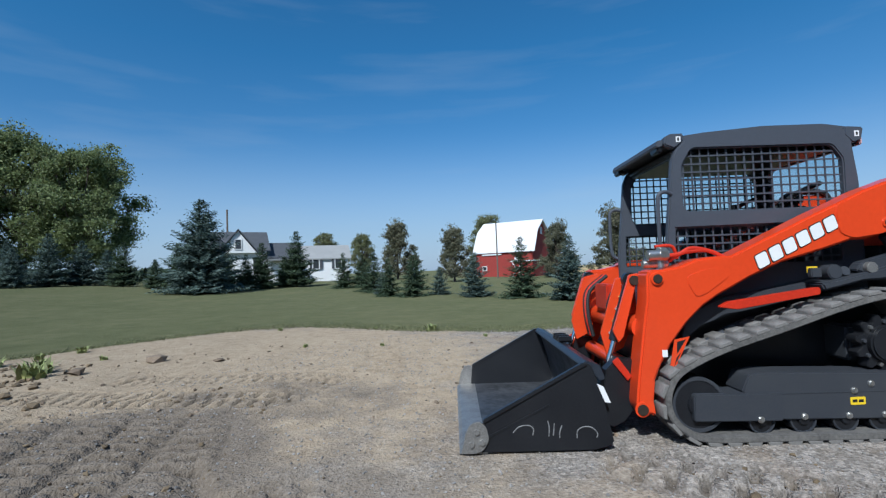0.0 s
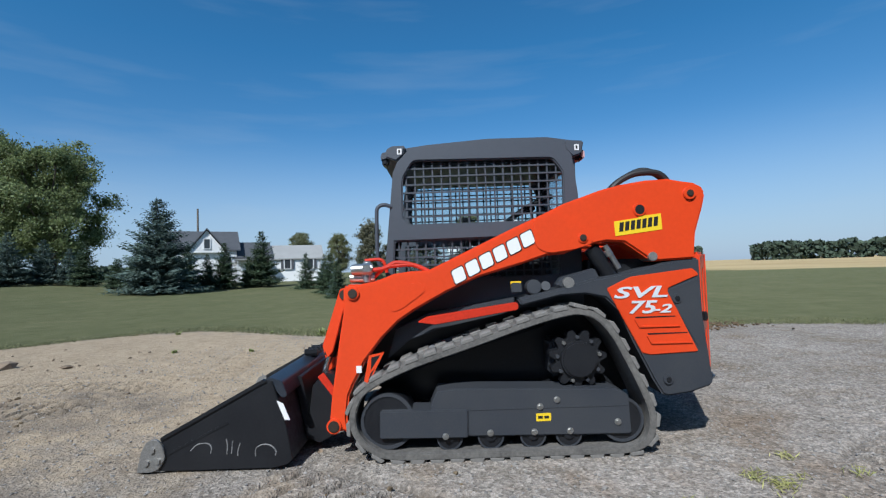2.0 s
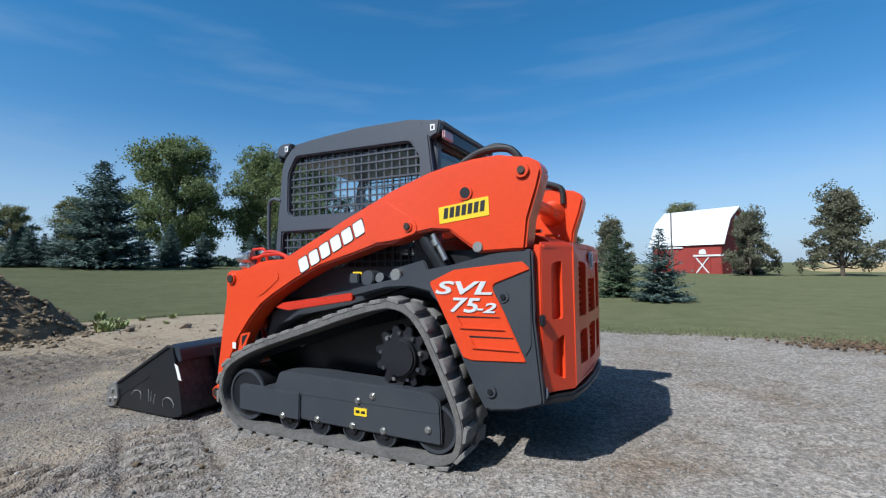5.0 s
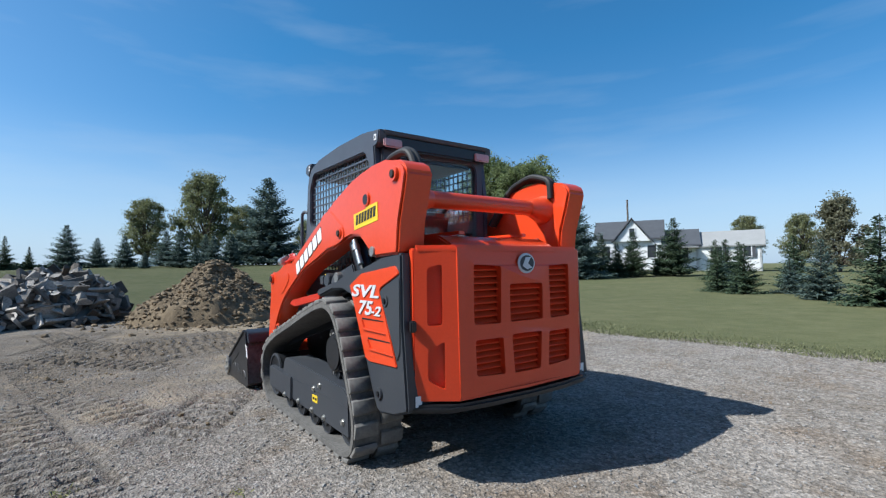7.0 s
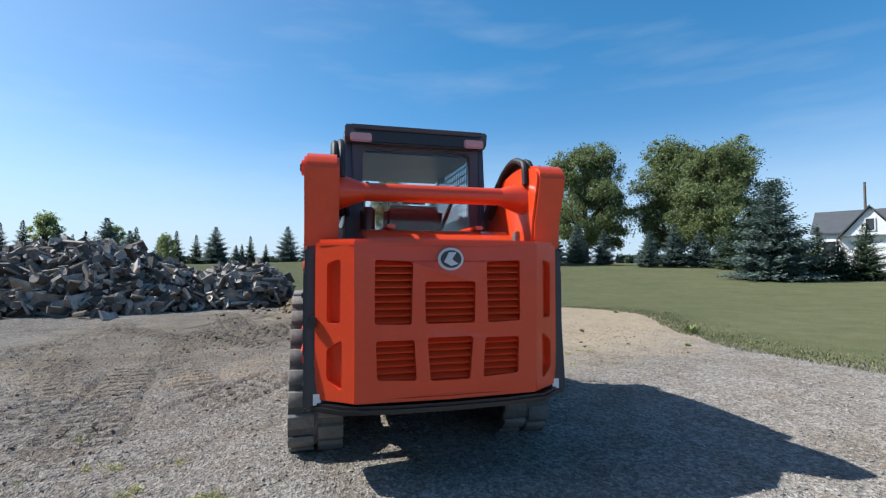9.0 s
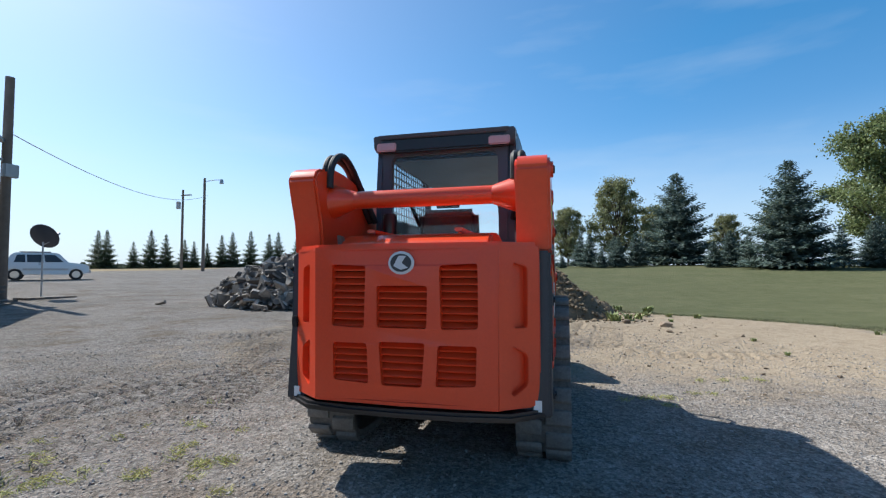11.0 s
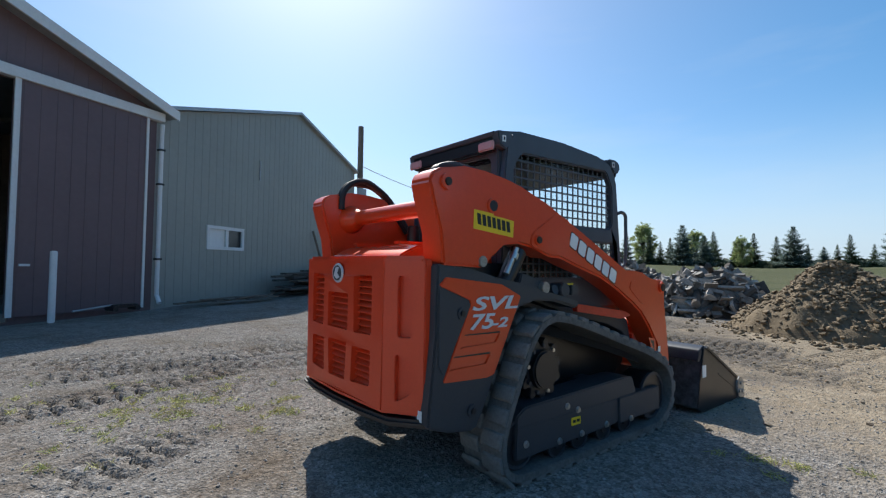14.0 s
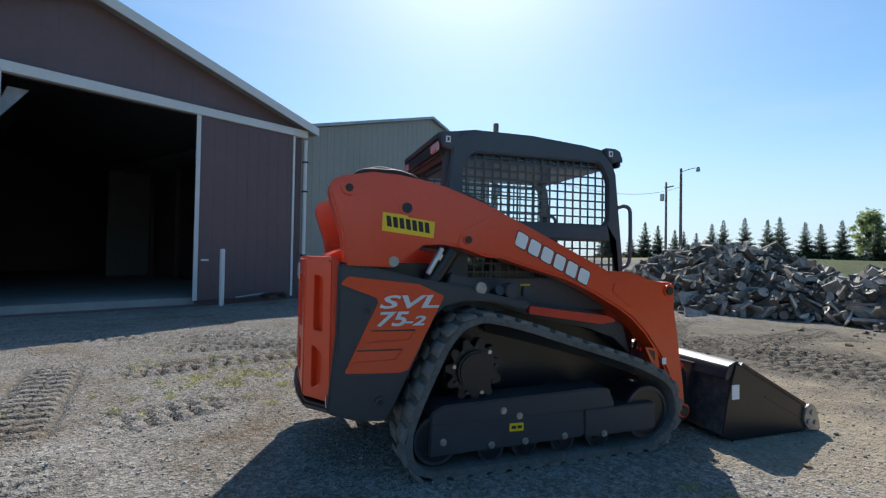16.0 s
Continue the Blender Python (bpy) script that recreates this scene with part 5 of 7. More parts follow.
def broadleaf(name, label, height, spread, seed, material, clumps=110, leaves=55, leaf=0.17, bare=0.28, cone=False):
    """A broad-leaved tree: forked trunk with limbs, and a ragged crown of many leaf clumps."""
    rs = np.random.RandomState(seed)
    tree = thing(name, label, "tree")
    wood, C = bmesh.new(), []
    lean = rs.normal(size=2) * 0.02 * height
    stem = [(lean[0] * f * f, lean[1] * f * f, height * 0.72 * f - 0.2) for f in np.linspace(0, 1, 6)]
    r0 = height * 0.021
    pipe([Vector(p) for p in stem], r0, 9, wood, [r0 * (1 - 0.15 * k) for k in range(6)])
    count = 44
    for k in range(count):
        # each limb carries one lobe of the crown
        v = units(rs, 1)[0]
        f = 0.30 + 0.75 * rs.rand()
        z = bare + (1 - bare) * (0.10 + 0.82 * (k + rs.rand()) / count)
        wide = math.sin(math.pi * min(0.98, max(0.12, (z - bare + 0.10) / (1.10 - bare)))) ** 0.7
        if cone:
            wide = min(1.0, 6 * (z - bare) + 0.2) * (1.04 - z) ** 0.75
        a = k * 2.4 + rs.rand()
        hub = np.array([math.cos(a) * f * wide * spread * 0.85, math.sin(a) * f * wide * spread * 0.85, z * height * 0.95])
        size = height * (0.038 + 0.055 * rs.rand() ** 1.5)
        start = Vector(stem[min(5, max(1, int(6 * z * 0.75)))])
        end = Vector(hub)
        mid = start.lerp(end, 0.5) + Vector((0, 0, -0.03 * height)) + Vector(rs.normal(size=3) * 0.015 * height)
        pipe([start, mid, end], r0 * 0.4, 6, wood, [r0 * 0.42, r0 * 0.28, r0 * 0.12])
        for _ in range(3):
            tip = end + Vector(units(rs, 1)[0] * size * 1.0)
            pipe([mid.lerp(end, 0.6), tip.lerp(end, 0.4), tip], r0 * 0.12, 5, wood, [r0 * 0.14, r0 * 0.10, r0 * 0.04])
        n = clumps // count
        d = units(rs, n) * (0.35 + 0.95 * rs.rand(n, 1)) * size * np.array([1.15, 1.15, 0.85])
        for p in hub + d:
            p[2] = min(p[2], height * 0.99)
            C.append(p + rs.normal(size=(leaves, 3)) * np.array([0.027, 0.027, 0.021]) * height * (0.4 + 0.9 * rs.rand()))
    part("trunk", wood, BARK, tree)
    C = np.concatenate(C)
    n = len(C)
    A, B = units(rs, n) * leaf * (0.6 + 0.8 * rs.rand(n, 1)), units(rs, n)
    B = np.cross(A, B)
    B = B / (np.linalg.norm(B, axis=1, keepdims=True) + 1e-6) * np.linalg.norm(A, axis=1, keepdims=True) * 0.62
    part("crown", quads_mesh("crown", C, A, B, material), material, tree)
    return tree


def plant(master, spots, group):
    """Sets the first tree at the first spot and copies of it at the rest: x, y, scale, turn."""
    for k, (x, y, sc, turn) in enumerate(spots):
        m = Matrix.Translation((x, y, rest(x, y) - 0.02)) @ Matrix.Rotation(radians(turn), 4, "Z") @ Matrix.Diagonal((sc, sc, sc, 1))
        if k == 0:
            master.matrix_basis = m
        else:
            copy_thing(master, m)
    tagged(master, group=group)
    for o in scene.objects:
        if o.parent is None and "label" in o and o["label"] == master["label"]:
            o["group"] = group


def ray_spot(ox, oy, azimuth, far):
    return ox + far * math.cos(radians(azimuth)), oy + far * math.sin(radians(azimuth))


# young spruces in a row on the lawn
blue = spruce("blue_spruce", "small blue-green spruce standing on the mown lawn", 2.3, 0.86, 560, 3, NEEDLEBLUE, 0.085)
plant(blue, [(1.5, 12.3, 0.98, 19), (7.7, 43, 1.48, 167), (-1.6, 16, 0.85, 113), (-3.2, 18.4, 0.61, 159), (-6.2, 20.2, 0.57, 187)], "young spruces on the lawn")
green = spruce("young_spruce", "small dark green spruce standing on the mown lawn", 2.5, 0.86, 560, 11, NEEDLE, 0.085)
plant(green, [(0.1, 14.2, 0.96, 1), (-4.4, 17.6, 0.80, 9), (-5.6, 18.2, 0.76, 61), (-6.9, 22.1, 0.96, 111), (-7.6, 23.4, 0.76, 169), (-10.1, 28.3, 1.05, 40), (-8.9, 28.5, 0.98, 220), (-4.8, 24.1, 1.0, 300)], "young spruces on the lawn")
fir = spruce("full_spruce", "full green spruce standing before the farm houses", 4.8, 1.70, 900, 21, NEEDLE, 0.15)
plant(fir, [(-14.6, 32, 0.90, 170), (-16.2, 29.3, 0.77, 216), (-24.2, 34.5, 0.75, 179), (-28.6, 32.6, 0.83, 189), (-15.4, 31.5, 0.54, 67), (-20.5, 28.5, 0.62, 68), (-24.2, 29.7, 0.50, 31), (-22.2, 29.2, 0.78, 122), (-18.6, 28.9, 0.74, 300), (-16.9, 28.3, 0.58, 15)], "spruces before the houses")
haze = broadleaf("young_tree", "thin-leaved young tree with a brownish green crown", 4.3, 1.95, 31, YOUNGLEAF, 528, 34, 0.055, 0.02, True)
plant(haze, [(-2.4, 35.5, 1.16, 328), (-8.4, 45.9, 1.33, 317), (7.5, 41, 1.14, 231), (13.3, 41.2, 1.44, 13)], "thin young trees")
# tall spruces and broad trees round the far lawn
tall = spruce("tall_spruce", "tall dark blue-green spruce at the lawn's far edge", 9.6, 3.75, 1500, 5, NEEDLEBLUE, 0.27, 0.80)
plant(tall, [(-53.1, 13.6, 1.08, 29), (-41, 19.5, 0.88, 254), (-18.1, 24.8, 0.57, 258)], "tall spruces")
dark = spruce("dark_spruce", "dark green spruce at the lawn's far edge", 6.2, 2.35, 1000, 8, NEEDLEBLUE, 0.20, 0.85)
plant(dark, [(-57.4, -24.7, 0.84, 333), (-62, -24, 0.79, 341), (-59, -13.6, 0.89, 87), (-65.6, -12.4, 0.48, 68), (-59.6, -5.2, 0.89, 213), (-58, -2.6, 0.61, 301), (-52.8, 6.9, 0.66, 75), (-52.5, 3.2, 0.71, 146), (-53.5, 9.8, 0.65, 200), (-54.5, 10.6, 0.74, 254), (-51.7, 18.3, 0.68, 357), (-49.2, 19, 0.56, 97), (-47.5, 17.2, 0.52, 186), (-44.7, 24.9, 0.68, 289), (-43.6, 27.1, 0.84, 11), (-41.5, 25.6, 0.74, 105), (-38.5, 27, 0.68, 211), (-33.7, 28.5, 0.55, 340), (-33.5, 31.3, 0.79, 50), (-32.6, 33.4, 0.71, 129), (-26.3, 33, 0.42, 278), (-31, 34, 0.58, 284), (-36, 30.5, 0.68, 286), (-19.3, 26.8, 0.52, 210), (-51, -0.4, 0.60, 20), (-48.9, 1.1, 0.30, 75), (-48.6, 4, 0.70, 140), (-46.5, 5, 0.42, 200), (-47.2, 6.7, 0.60, 260), (-48.9, 8.6, 0.68, 320), (-44.1, 14.6, 0.48, 15), (-45.5, 16.4, 0.66, 100), (-44, 17.5, 0.58, 175)], "dark spruces")
oak = broadleaf("broad_tree", "large leafy tree with a spreading green crown", 18.0, 6.6, 41, LEAF, 792, 80, 0.14, 0.06)
plant(oak, [(-52.8, 33.8, 0.96, 33), (-47.6, 44.2, 1.01, 168), (-41.1, 44.5, 0.90, 319)], "large broad trees")
ash = broadleaf("open_tree", "open-crowned tree with olive leaves and visible limbs", 13.0, 4.2, 52, LEAFDULL, 396, 64, 0.12, 0.10)
plant(ash, [(-62, 8.3, 0.98, 274), (-61.5, 2, 0.68, 347), (-65.7, 13.7, 0.71, 359), (-61, 27, 0.68, 128), (-57.5, 19.9, 0.51, 240), (-19, 56, 0.50, 88), (-14.5, 58, 0.50, 213), (3.2, 71, 0.81, 150)], "open trees")
willow = broadleaf("willow_tree", "pale green willow standing in the spruce row", 8.2, 2.6, 63, WILLOW, 352, 34, 0.12, 0.05)
plant(willow, [(-73, -38.2, 0.91, 131), (-68.2, -21.8, 0.61, 260), (-76, -31, 0.83, 226)], "pale willows")
# the long row of spruces beyond the drive
row = spruce("row_spruce", "dark narrow spruce in a long planted row", 7.6, 2.05, 850, 17, NEEDLE, 0.21, 0.95)
spots, rs = [], np.random.RandomState(5)
for k in range(30):
    f = k / 29
    x, y = -52 - 26 * f, -66 + 56 * f
    spots.append((x + rs.normal() * 0.6, y + rs.normal() * 0.6, (0.96 - 0.24 * f) * (0.72 + 0.42 * rs.rand()), rs.rand() * 360))
plant(row, spots, "long spruce row")


def far_wood(az0, az1, far, height, seed):
    """A distant wood, as one ragged mass of leaf clumps."""
    rs = np.random.RandomState(seed)
    n = 7000
    a = np.radians(az0 + (az1 - az0) * rs.rand(n))
    d = far + 30 * rs.rand(n)
    top = height * (0.72 + 0.5 * (wave(a * 60, a * 0, 1.0, seed, 3) + 0.5))
    z = top * rs.rand(n) ** 0.8 - 0.6
    C = np.stack([d * np.cos(a), d * np.sin(a), z], 1)
    A = units(rs, n) * (1.1 + 1.3 * rs.rand(n, 1))
    B = np.cross(A, units(rs, n))
    B = B / (np.linalg.norm(B, axis=1, keepdims=True) + 1e-6) * np.linalg.norm(A, axis=1, keepdims=True) * 0.8
    tagged(new("far_wood", quads_mesh("far_wood", C, A, B, FARLEAF)), "distant dark green wood along the horizon", "woodland", kind="stuff")


far_wood(61, 70.5, 430, 13, 3)
far_wood(20, 56.5, 400, 13, 4)
far_wood(120, 145, 330, 9, 6)
far_wood(176, 232, 420, 9, 7)


# weeds and tufts
def tuft(name, label, n, height, spread, seed, material, wide=0.012):
    rs = np.random.RandomState(seed)
    verts, faces = [], []
    for i in range(n):
        a, r = rs.rand() * 2 * math.pi, spread * rs.rand() ** 0.7 * 0.5
        p = np.array([r * math.cos(a), r * math.sin(a), -0.01])
        lean = np.array([math.cos(a + rs.normal()), math.sin(a + rs.normal()), 0]) * (0.3 + 0.6 * rs.rand())
        h = height * (0.45 + 0.7 * rs.rand())
        mid, tip = p + np.array([0, 0, h * 0.6]) + lean * h * 0.25, p + np.array([0, 0, h * 0.9]) + lean * h * 0.8
        side = np.cross(lean, (0, 0, 1.0))
        side = side / np.linalg.norm(side) * wide * (0.6 + 0.8 * rs.rand())
        k = len(verts)
        verts += [p - side * 0.7, p + side * 0.7, mid + side, mid - side, tip]
        faces += [(k, k + 1, k + 2, k + 3), (k + 3, k + 2, k + 4)]
    return tagged(new(name, raw_mesh(name, verts, faces, material)), label, "weed", kind="stuff")


weed = tuft("weed_clump", "low green weed clump growing in the dirt", 46, 0.24, 0.28, 4, WEED, 0.022)
spots = [(-3.0, 5.35), (-5.0, 3.8), (-3.72, 3.75), (-6.3, 6.2), (-8.9, 4.0), (-9.1, 3.4), (-2.0, 4.4), (-7.9, 3.2), (-9.3, 2.9), (-4.2, 5.9), (-10.2, 3.1), (-10.8, 2.4), (-7.9, 2.0), (-8.1, 2.35), (-8.4, 2.6)]
for k, (x, y) in enumerate(spots):
    sc = (0.7, 0.4, 0.35, 0.5, 0.8, 0.7, 0.35, 0.5, 0.9, 0.4, 1.3, 1.1, 1.5, 1.2, 1.0)[k]
    m = Matrix.Translation((x, y, rest(x, y))) @ Matrix.Rotation(k * 1.3, 4, "Z") @ Matrix.Diagonal((sc, sc, sc, 1))
    if k == 0:
        weed.matrix_basis = m
    else:
        copy_thing(weed, m)
rs = np.random.RandomState(12)
C = []
for cx, cy, n, w in ((1.75, -1.95, 900, 0.36), (2.6, -1.3, 350, 0.4), (-0.9, 1.75, 260, 0.22), (2.3, -2.6, 420, 0.45), (1.12, -1.30, 260, 0.12), (1.5, -1.6, 200, 0.2), (-1.9, 2.2, 120, 0.25), (0.4, -1.9, 80, 0.3)):
    hub = rs.normal(size=(max(4, n // 30), 2)) * w + (cx, cy)
    C.append(hub[rs.randint(0, len(hub), n)] + rs.normal(size=(n, 2)) * 0.035)
C = np.concatenate(C)
n = len(C)
C = np.stack([C[:, 0], C[:, 1], ground_height(C[:, 0], C[:, 1]) + 0.012], 1)
A = np.stack([rs.normal(size=n), rs.normal(size=n), 0.35 + 0.5 * rs.rand(n)], 1)
A = A / np.linalg.norm(A, axis=1, keepdims=True) * (0.014 + 0.03 * rs.rand(n, 1))
B = np.cross(A, units(rs, n))
B = B / (np.linalg.norm(B, axis=1, keepdims=True) + 1e-6) * 0.0035
tagged(new("sparse_grass", quads_mesh("sparse_grass", C, A, B, mat("yellow_grass", (0.30, 0.33, 0.10), (0.42, 0.38, 0.17), rough=0.8, scale=4, fine=30, bump=0, island=0.35, trans=0.2))), "sparse yellow-green grass growing through the gravel", "grass", kind="stuff")
# ragged blades along the lawn's edge and over its near part
rs = np.random.RandomState(77)
n = 26000
bx = rs.uniform(-14, 14, n)
by = lawn_edge(bx) - 0.35 + np.abs(rs.normal(size=n)) * 0.45 + 0.5 * wave(bx, bx * 0.3, 0.9, 5)
bz = ground_height(bx, by)
C = np.stack([bx, by, bz + 0.02], 1)
A = np.stack([rs.normal(size=n) * 0.4, rs.normal(size=n) * 0.4, np.ones(n)], 1) * (0.010 + 0.016 * rs.rand(n, 1))
B = np.cross(A, units(rs, n))
B = B / (np.linalg.norm(B, axis=1, keepdims=True) + 1e-6) * 0.006
tagged(new("lawn_grass", quads_mesh("lawn_grass", C, A, B, mat("grass_blades", (0.110, 0.124, 0.052), (0.17, 0.17, 0.085), rough=0.8, scale=2, fine=20, bump=0, island=0.4))), "short ragged grass along the lawn's edge", "grass", kind="stuff")

# ---- dirt mound, firewood, stones ----
ICO = bmesh.new()
bmesh.ops.create_icosphere(ICO, subdivisions=1, radius=1)
ICO.verts.index_update()
LUMP = (np.array([v.co[:] for v in ICO.verts]), [tuple(v.index for v in f.verts) for f in ICO.faces])
ICO.free()
CHIP = (np.array([(1, 0, 0), (-1, 0, 0), (0, 1, 0), (0, -1, 0), (0, 0, 1), (0, 0, -1)], float), [(0, 2, 4), (2, 1, 4), (1, 3, 4), (3, 0, 4), (2, 0, 5), (1, 2, 5), (3, 1, 5), (0, 3, 5)])


def chip(rs, size, base, flat=0.65):
    """Corner points of a rough lump or stone."""
    v = base * (1 + rs.normal(size=(len(base), 1)) * 0.22) + rs.normal(size=base.shape) * 0.10
    q = np.array(Euler(rs.rand(3) * 6.3).to_matrix())
    v = v @ q * (1, 0.6 + 0.5 * rs.rand(), flat)
    a = rs.rand() * 6.3
    return v @ np.array([[math.cos(a), math.sin(a), 0], [-math.sin(a), math.cos(a), 0], [0, 0, 1]]) * size


def lumps(name, label, category, spots, material):
    rs = np.random.RandomState(len(spots))
    verts, faces = [], []
    for x, y, z, r in spots:
        k = len(verts)
        base = LUMP if r > 0.016 else CHIP
        verts += list(chip(rs, r, base[0]) + (x, y, z))
        faces += [tuple(k + i for i in f) for f in base[1]]
    return tagged(new(name, raw_mesh(name, verts, faces, material)), label, category, kind="stuff")


MX, MY, MR, MH = -9.20, 0.24, 1.62, 1.28


def mound_height(x, y):
    r = np.hypot((x - MX) / (MR * 1.0), (y - MY) / (MR * 1.16)) * (1 + 0.22 * wave(x, y, 0.9, 61))
    z = MH * np.clip(1 - r**1.25, 0, 1) ** 0.8
    return z * (1 + 0.5 * wave(x, y, 1.3, 62)) + np.clip(z * 4, 0, 1) * 0.40 * wave(x, y, 2.6, 63)


ax = np.linspace(-1.25, 1.25, 110)
mx, my = np.meshgrid(MX + MR * ax, MY + MR * 1.15 * ax)
mz = mound_height(mx, my)
base = ground_height(mx, my)
mz = np.where(mz > 0.02, base + mz, base - 0.06)
mi = np.arange(mx.size).reshape(mx.shape)
tagged(new("dirt_mound", raw_mesh("dirt_mound", np.stack([mx, my, mz], -1).reshape(-1, 3), np.stack([mi[:-1, :-1], mi[:-1, 1:], mi[1:, 1:], mi[1:, :-1]], -1).reshape(-1, 4), SOIL, True)), "heap of freshly dug brown soil and clods", "dirt mound")
rs = np.random.RandomState(8)
X, Y, R = MX + rs.normal(size=4200) * 0.85, MY + rs.normal(size=4200) * 0.9, 0.015 + 0.055 * rs.rand(4200) ** 3
lumps("soil_clods", "brown soil clods lying over the mound", "clods", list(zip(X, Y, ground_height(X, Y) + mound_height(X, Y) + R * 0.25, R)), MOUNDCLOD)
X, Y, R = -5.8 + rs.normal(size=800) * 2.6, 1.6 + rs.normal(size=800) * 1.7, 0.005 + 0.022 * rs.rand(800) ** 4
X, Y, R = np.r_[X, -6.9, -5.9, -7.5], np.r_[Y, 2.9, 2.75, 2.2], np.r_[R, 0.13, 0.07, 0.09]
lumps("dirt_clods", "loose clods over the bare dirt", "clods", list(zip(X, Y, ground_height(X, Y) + R * 0.3, R)), CLOD)
X, Y = np.r_[-5.2 + rs.normal(size=260) * 0.7, -4.5 + rs.normal(size=500) * 0.9, -0.8 + rs.normal(size=60) * 0.3], np.r_[-0.8 + rs.normal(size=260) * 0.7, -2.1 + rs.normal(size=500) * 0.6, -1.35 + rs.normal(size=60) * 0.25]
R = 0.006 + 0.024 * rs.rand(len(X)) ** 6
lumps("torn_clods", "small dark clods torn up along the track prints", "clods", list(zip(X, Y, ground_height(X, Y) + R * 0.3, R)), MOUNDCLOD)
a, d = rs.rand(36000) * 6.283, 6.8 * rs.rand(36000) ** 0.6
X, Y, R = 0.5 + d * np.cos(a), -0.4 + d * np.sin(a), 0.0035 + 0.0115 * rs.rand(36000) ** 2.6
keep = Y < lawn_edge(X) - 0.3
X, Y, R = X[keep], Y[keep], R[keep]
lumps("gravel_stones", "loose grey crushed stones over the gravel", "gravel", list(zip(X, Y, ground_height(X, Y) + R * 0.3, R)), STONE)

PX, PY = -10.6, -6.9


def pile_height(x, y):
    main = 1.42 * np.clip(1 - np.hypot((x - PX) / 2.6, (y - PY) / 3.5) ** 2.0, 0, 1) ** 0.8
    end = 1.05 * np.clip(1 - np.hypot((x - PX + 0.5) / 1.5, (y - PY - 3.9) / 1.45) ** 2.0, 0, 1) ** 0.7
    return np.maximum(main, end) * (1 + 0.45 * wave(x, y, 0.55, 71))


def split_log(rs, length, radius, kind):
    """A split billet: a wedge, a half round or a flat slab of wood."""
    prof = {0: [(0, 0), (1, 0.15), (0.85, 0.6), (0.35, 0.85)], 1: [(-0.9, 0), (0.9, 0), (0.75, 0.5), (0.3, 0.8), (-0.3, 0.8), (-0.75, 0.5)], 2: [(-1, 0), (1, 0.05), (0.95, 0.3), (-0.95, 0.35)], 3: [(math.cos(a) * 0.8, math.sin(a) * 0.8) for a in np.linspace(0, 6.283, 8, endpoint=False)]}[kind]
    bm = bmesh.new()
    rings = []
    for f in (-0.5, -0.1, 0.5):
        b = rs.normal(size=2) * 0.05
        rings.append([bm.verts.new((f * length + rs.normal() * 0.012, (u + b[0]) * radius, (v + b[1]) * radius)) for u, v in prof])
    for a, b in zip(rings, rings[1:]):
        for k in range(len(prof)):
            bm.faces.new((a[k], a[(k + 1) % len(prof)], b[(k + 1) % len(prof)], b[k]))
    bm.faces.new(rings[0]), bm.faces.new(rings[-1])
    me = finish("split_log", bm, LOGWOOD, 20)
    me.materials.append(LOGBARK)
    # the outer, rounded side keeps its bark
    for p in me.polygons:
        if kind != 2 and abs(p.normal.x) < 0.6 and p.center.z > 0.35 * radius or kind == 3 and abs(p.normal.x) < 0.6:
            p.material_index = 1
    return me


rs = np.random.RandomState(19)
wood = thing("firewood_pile", "big tumbled heap of weathered grey split firewood", "firewood", (0, 0, 0))
kinds = [split_log(rs, 0.40 + 0.16 * rs.rand(), 0.075 + 0.05 * rs.rand(), (0, 1, 2, 0, 2, 1, 0, 2, 3, 0, 2, 1)[k]) for k in range(12)]
verts, faces, bark, made = [], [], [], 0
while made < 2300:
    x, y = PX + rs.uniform(-3.2, 3.2), PY + rs.uniform(-4.4, 5.2)
    h = float(pile_height(np.array([x]), np.array([y]))[0])
    if h <= 0.03 and (rs.rand() > 0.02 or x < PX or y > PY + 2):
        continue
    low = float(hill(np.array([x]), np.array([y]))[0])
    z = low + h + rs.normal() * 0.06 + 0.02
    me = kinds[rs.randint(12)]
    sc = 0.90 + 0.75 * rs.rand()
    m = Matrix.Translation((x, y, max(z, low + 0.03))) @ Euler((rs.rand() * 6.3, rs.normal() * 0.45, rs.rand() * 6.3)).to_matrix().to_4x4() @ Matrix.Diagonal((sc, sc, sc, 1))
    near = (x - PX) + 0.35 * (y - PY) > 0.6
    made += 1
    if near and len(wood.children) < 300:
        ob = new("split_log", me)
        ob.parent = wood
        ob.matrix_basis = m
    else:
        k = len(verts)
        verts += [m @ v.co for v in me.vertices]
        faces += [tuple(k + i for i in p.vertices) for p in me.polygons]
        bark += [p.material_index for p in me.polygons]
heap = new("log_heap", raw_mesh("log_heap", verts, faces, LOGSTUFF))
heap.data.materials.append(LOGBARK)
heap.data.polygons.foreach_set("material_index", bark)
heap.parent = wood
tagged(heap, "rest of the tumbled split firewood", kind="stuff")
# dark sheet below the top logs; its colour stands in for shade between them
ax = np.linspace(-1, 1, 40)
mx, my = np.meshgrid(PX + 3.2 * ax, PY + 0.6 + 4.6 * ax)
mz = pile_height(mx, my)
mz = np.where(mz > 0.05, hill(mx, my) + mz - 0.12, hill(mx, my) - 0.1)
mi = np.arange(mx.size).reshape(mx.shape)
core = new("log_gap_shade", raw_mesh("log_gap_shade", np.stack([mx, my, mz], -1).reshape(-1, 3), np.stack([mi[:-1, :-1], mi[:-1, 1:], mi[1:, 1:], mi[1:, :-1]], -1).reshape(-1, 4), BARK))
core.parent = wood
tagged(core, "dark sheet under the logs, coloured as the shade inside the heap")
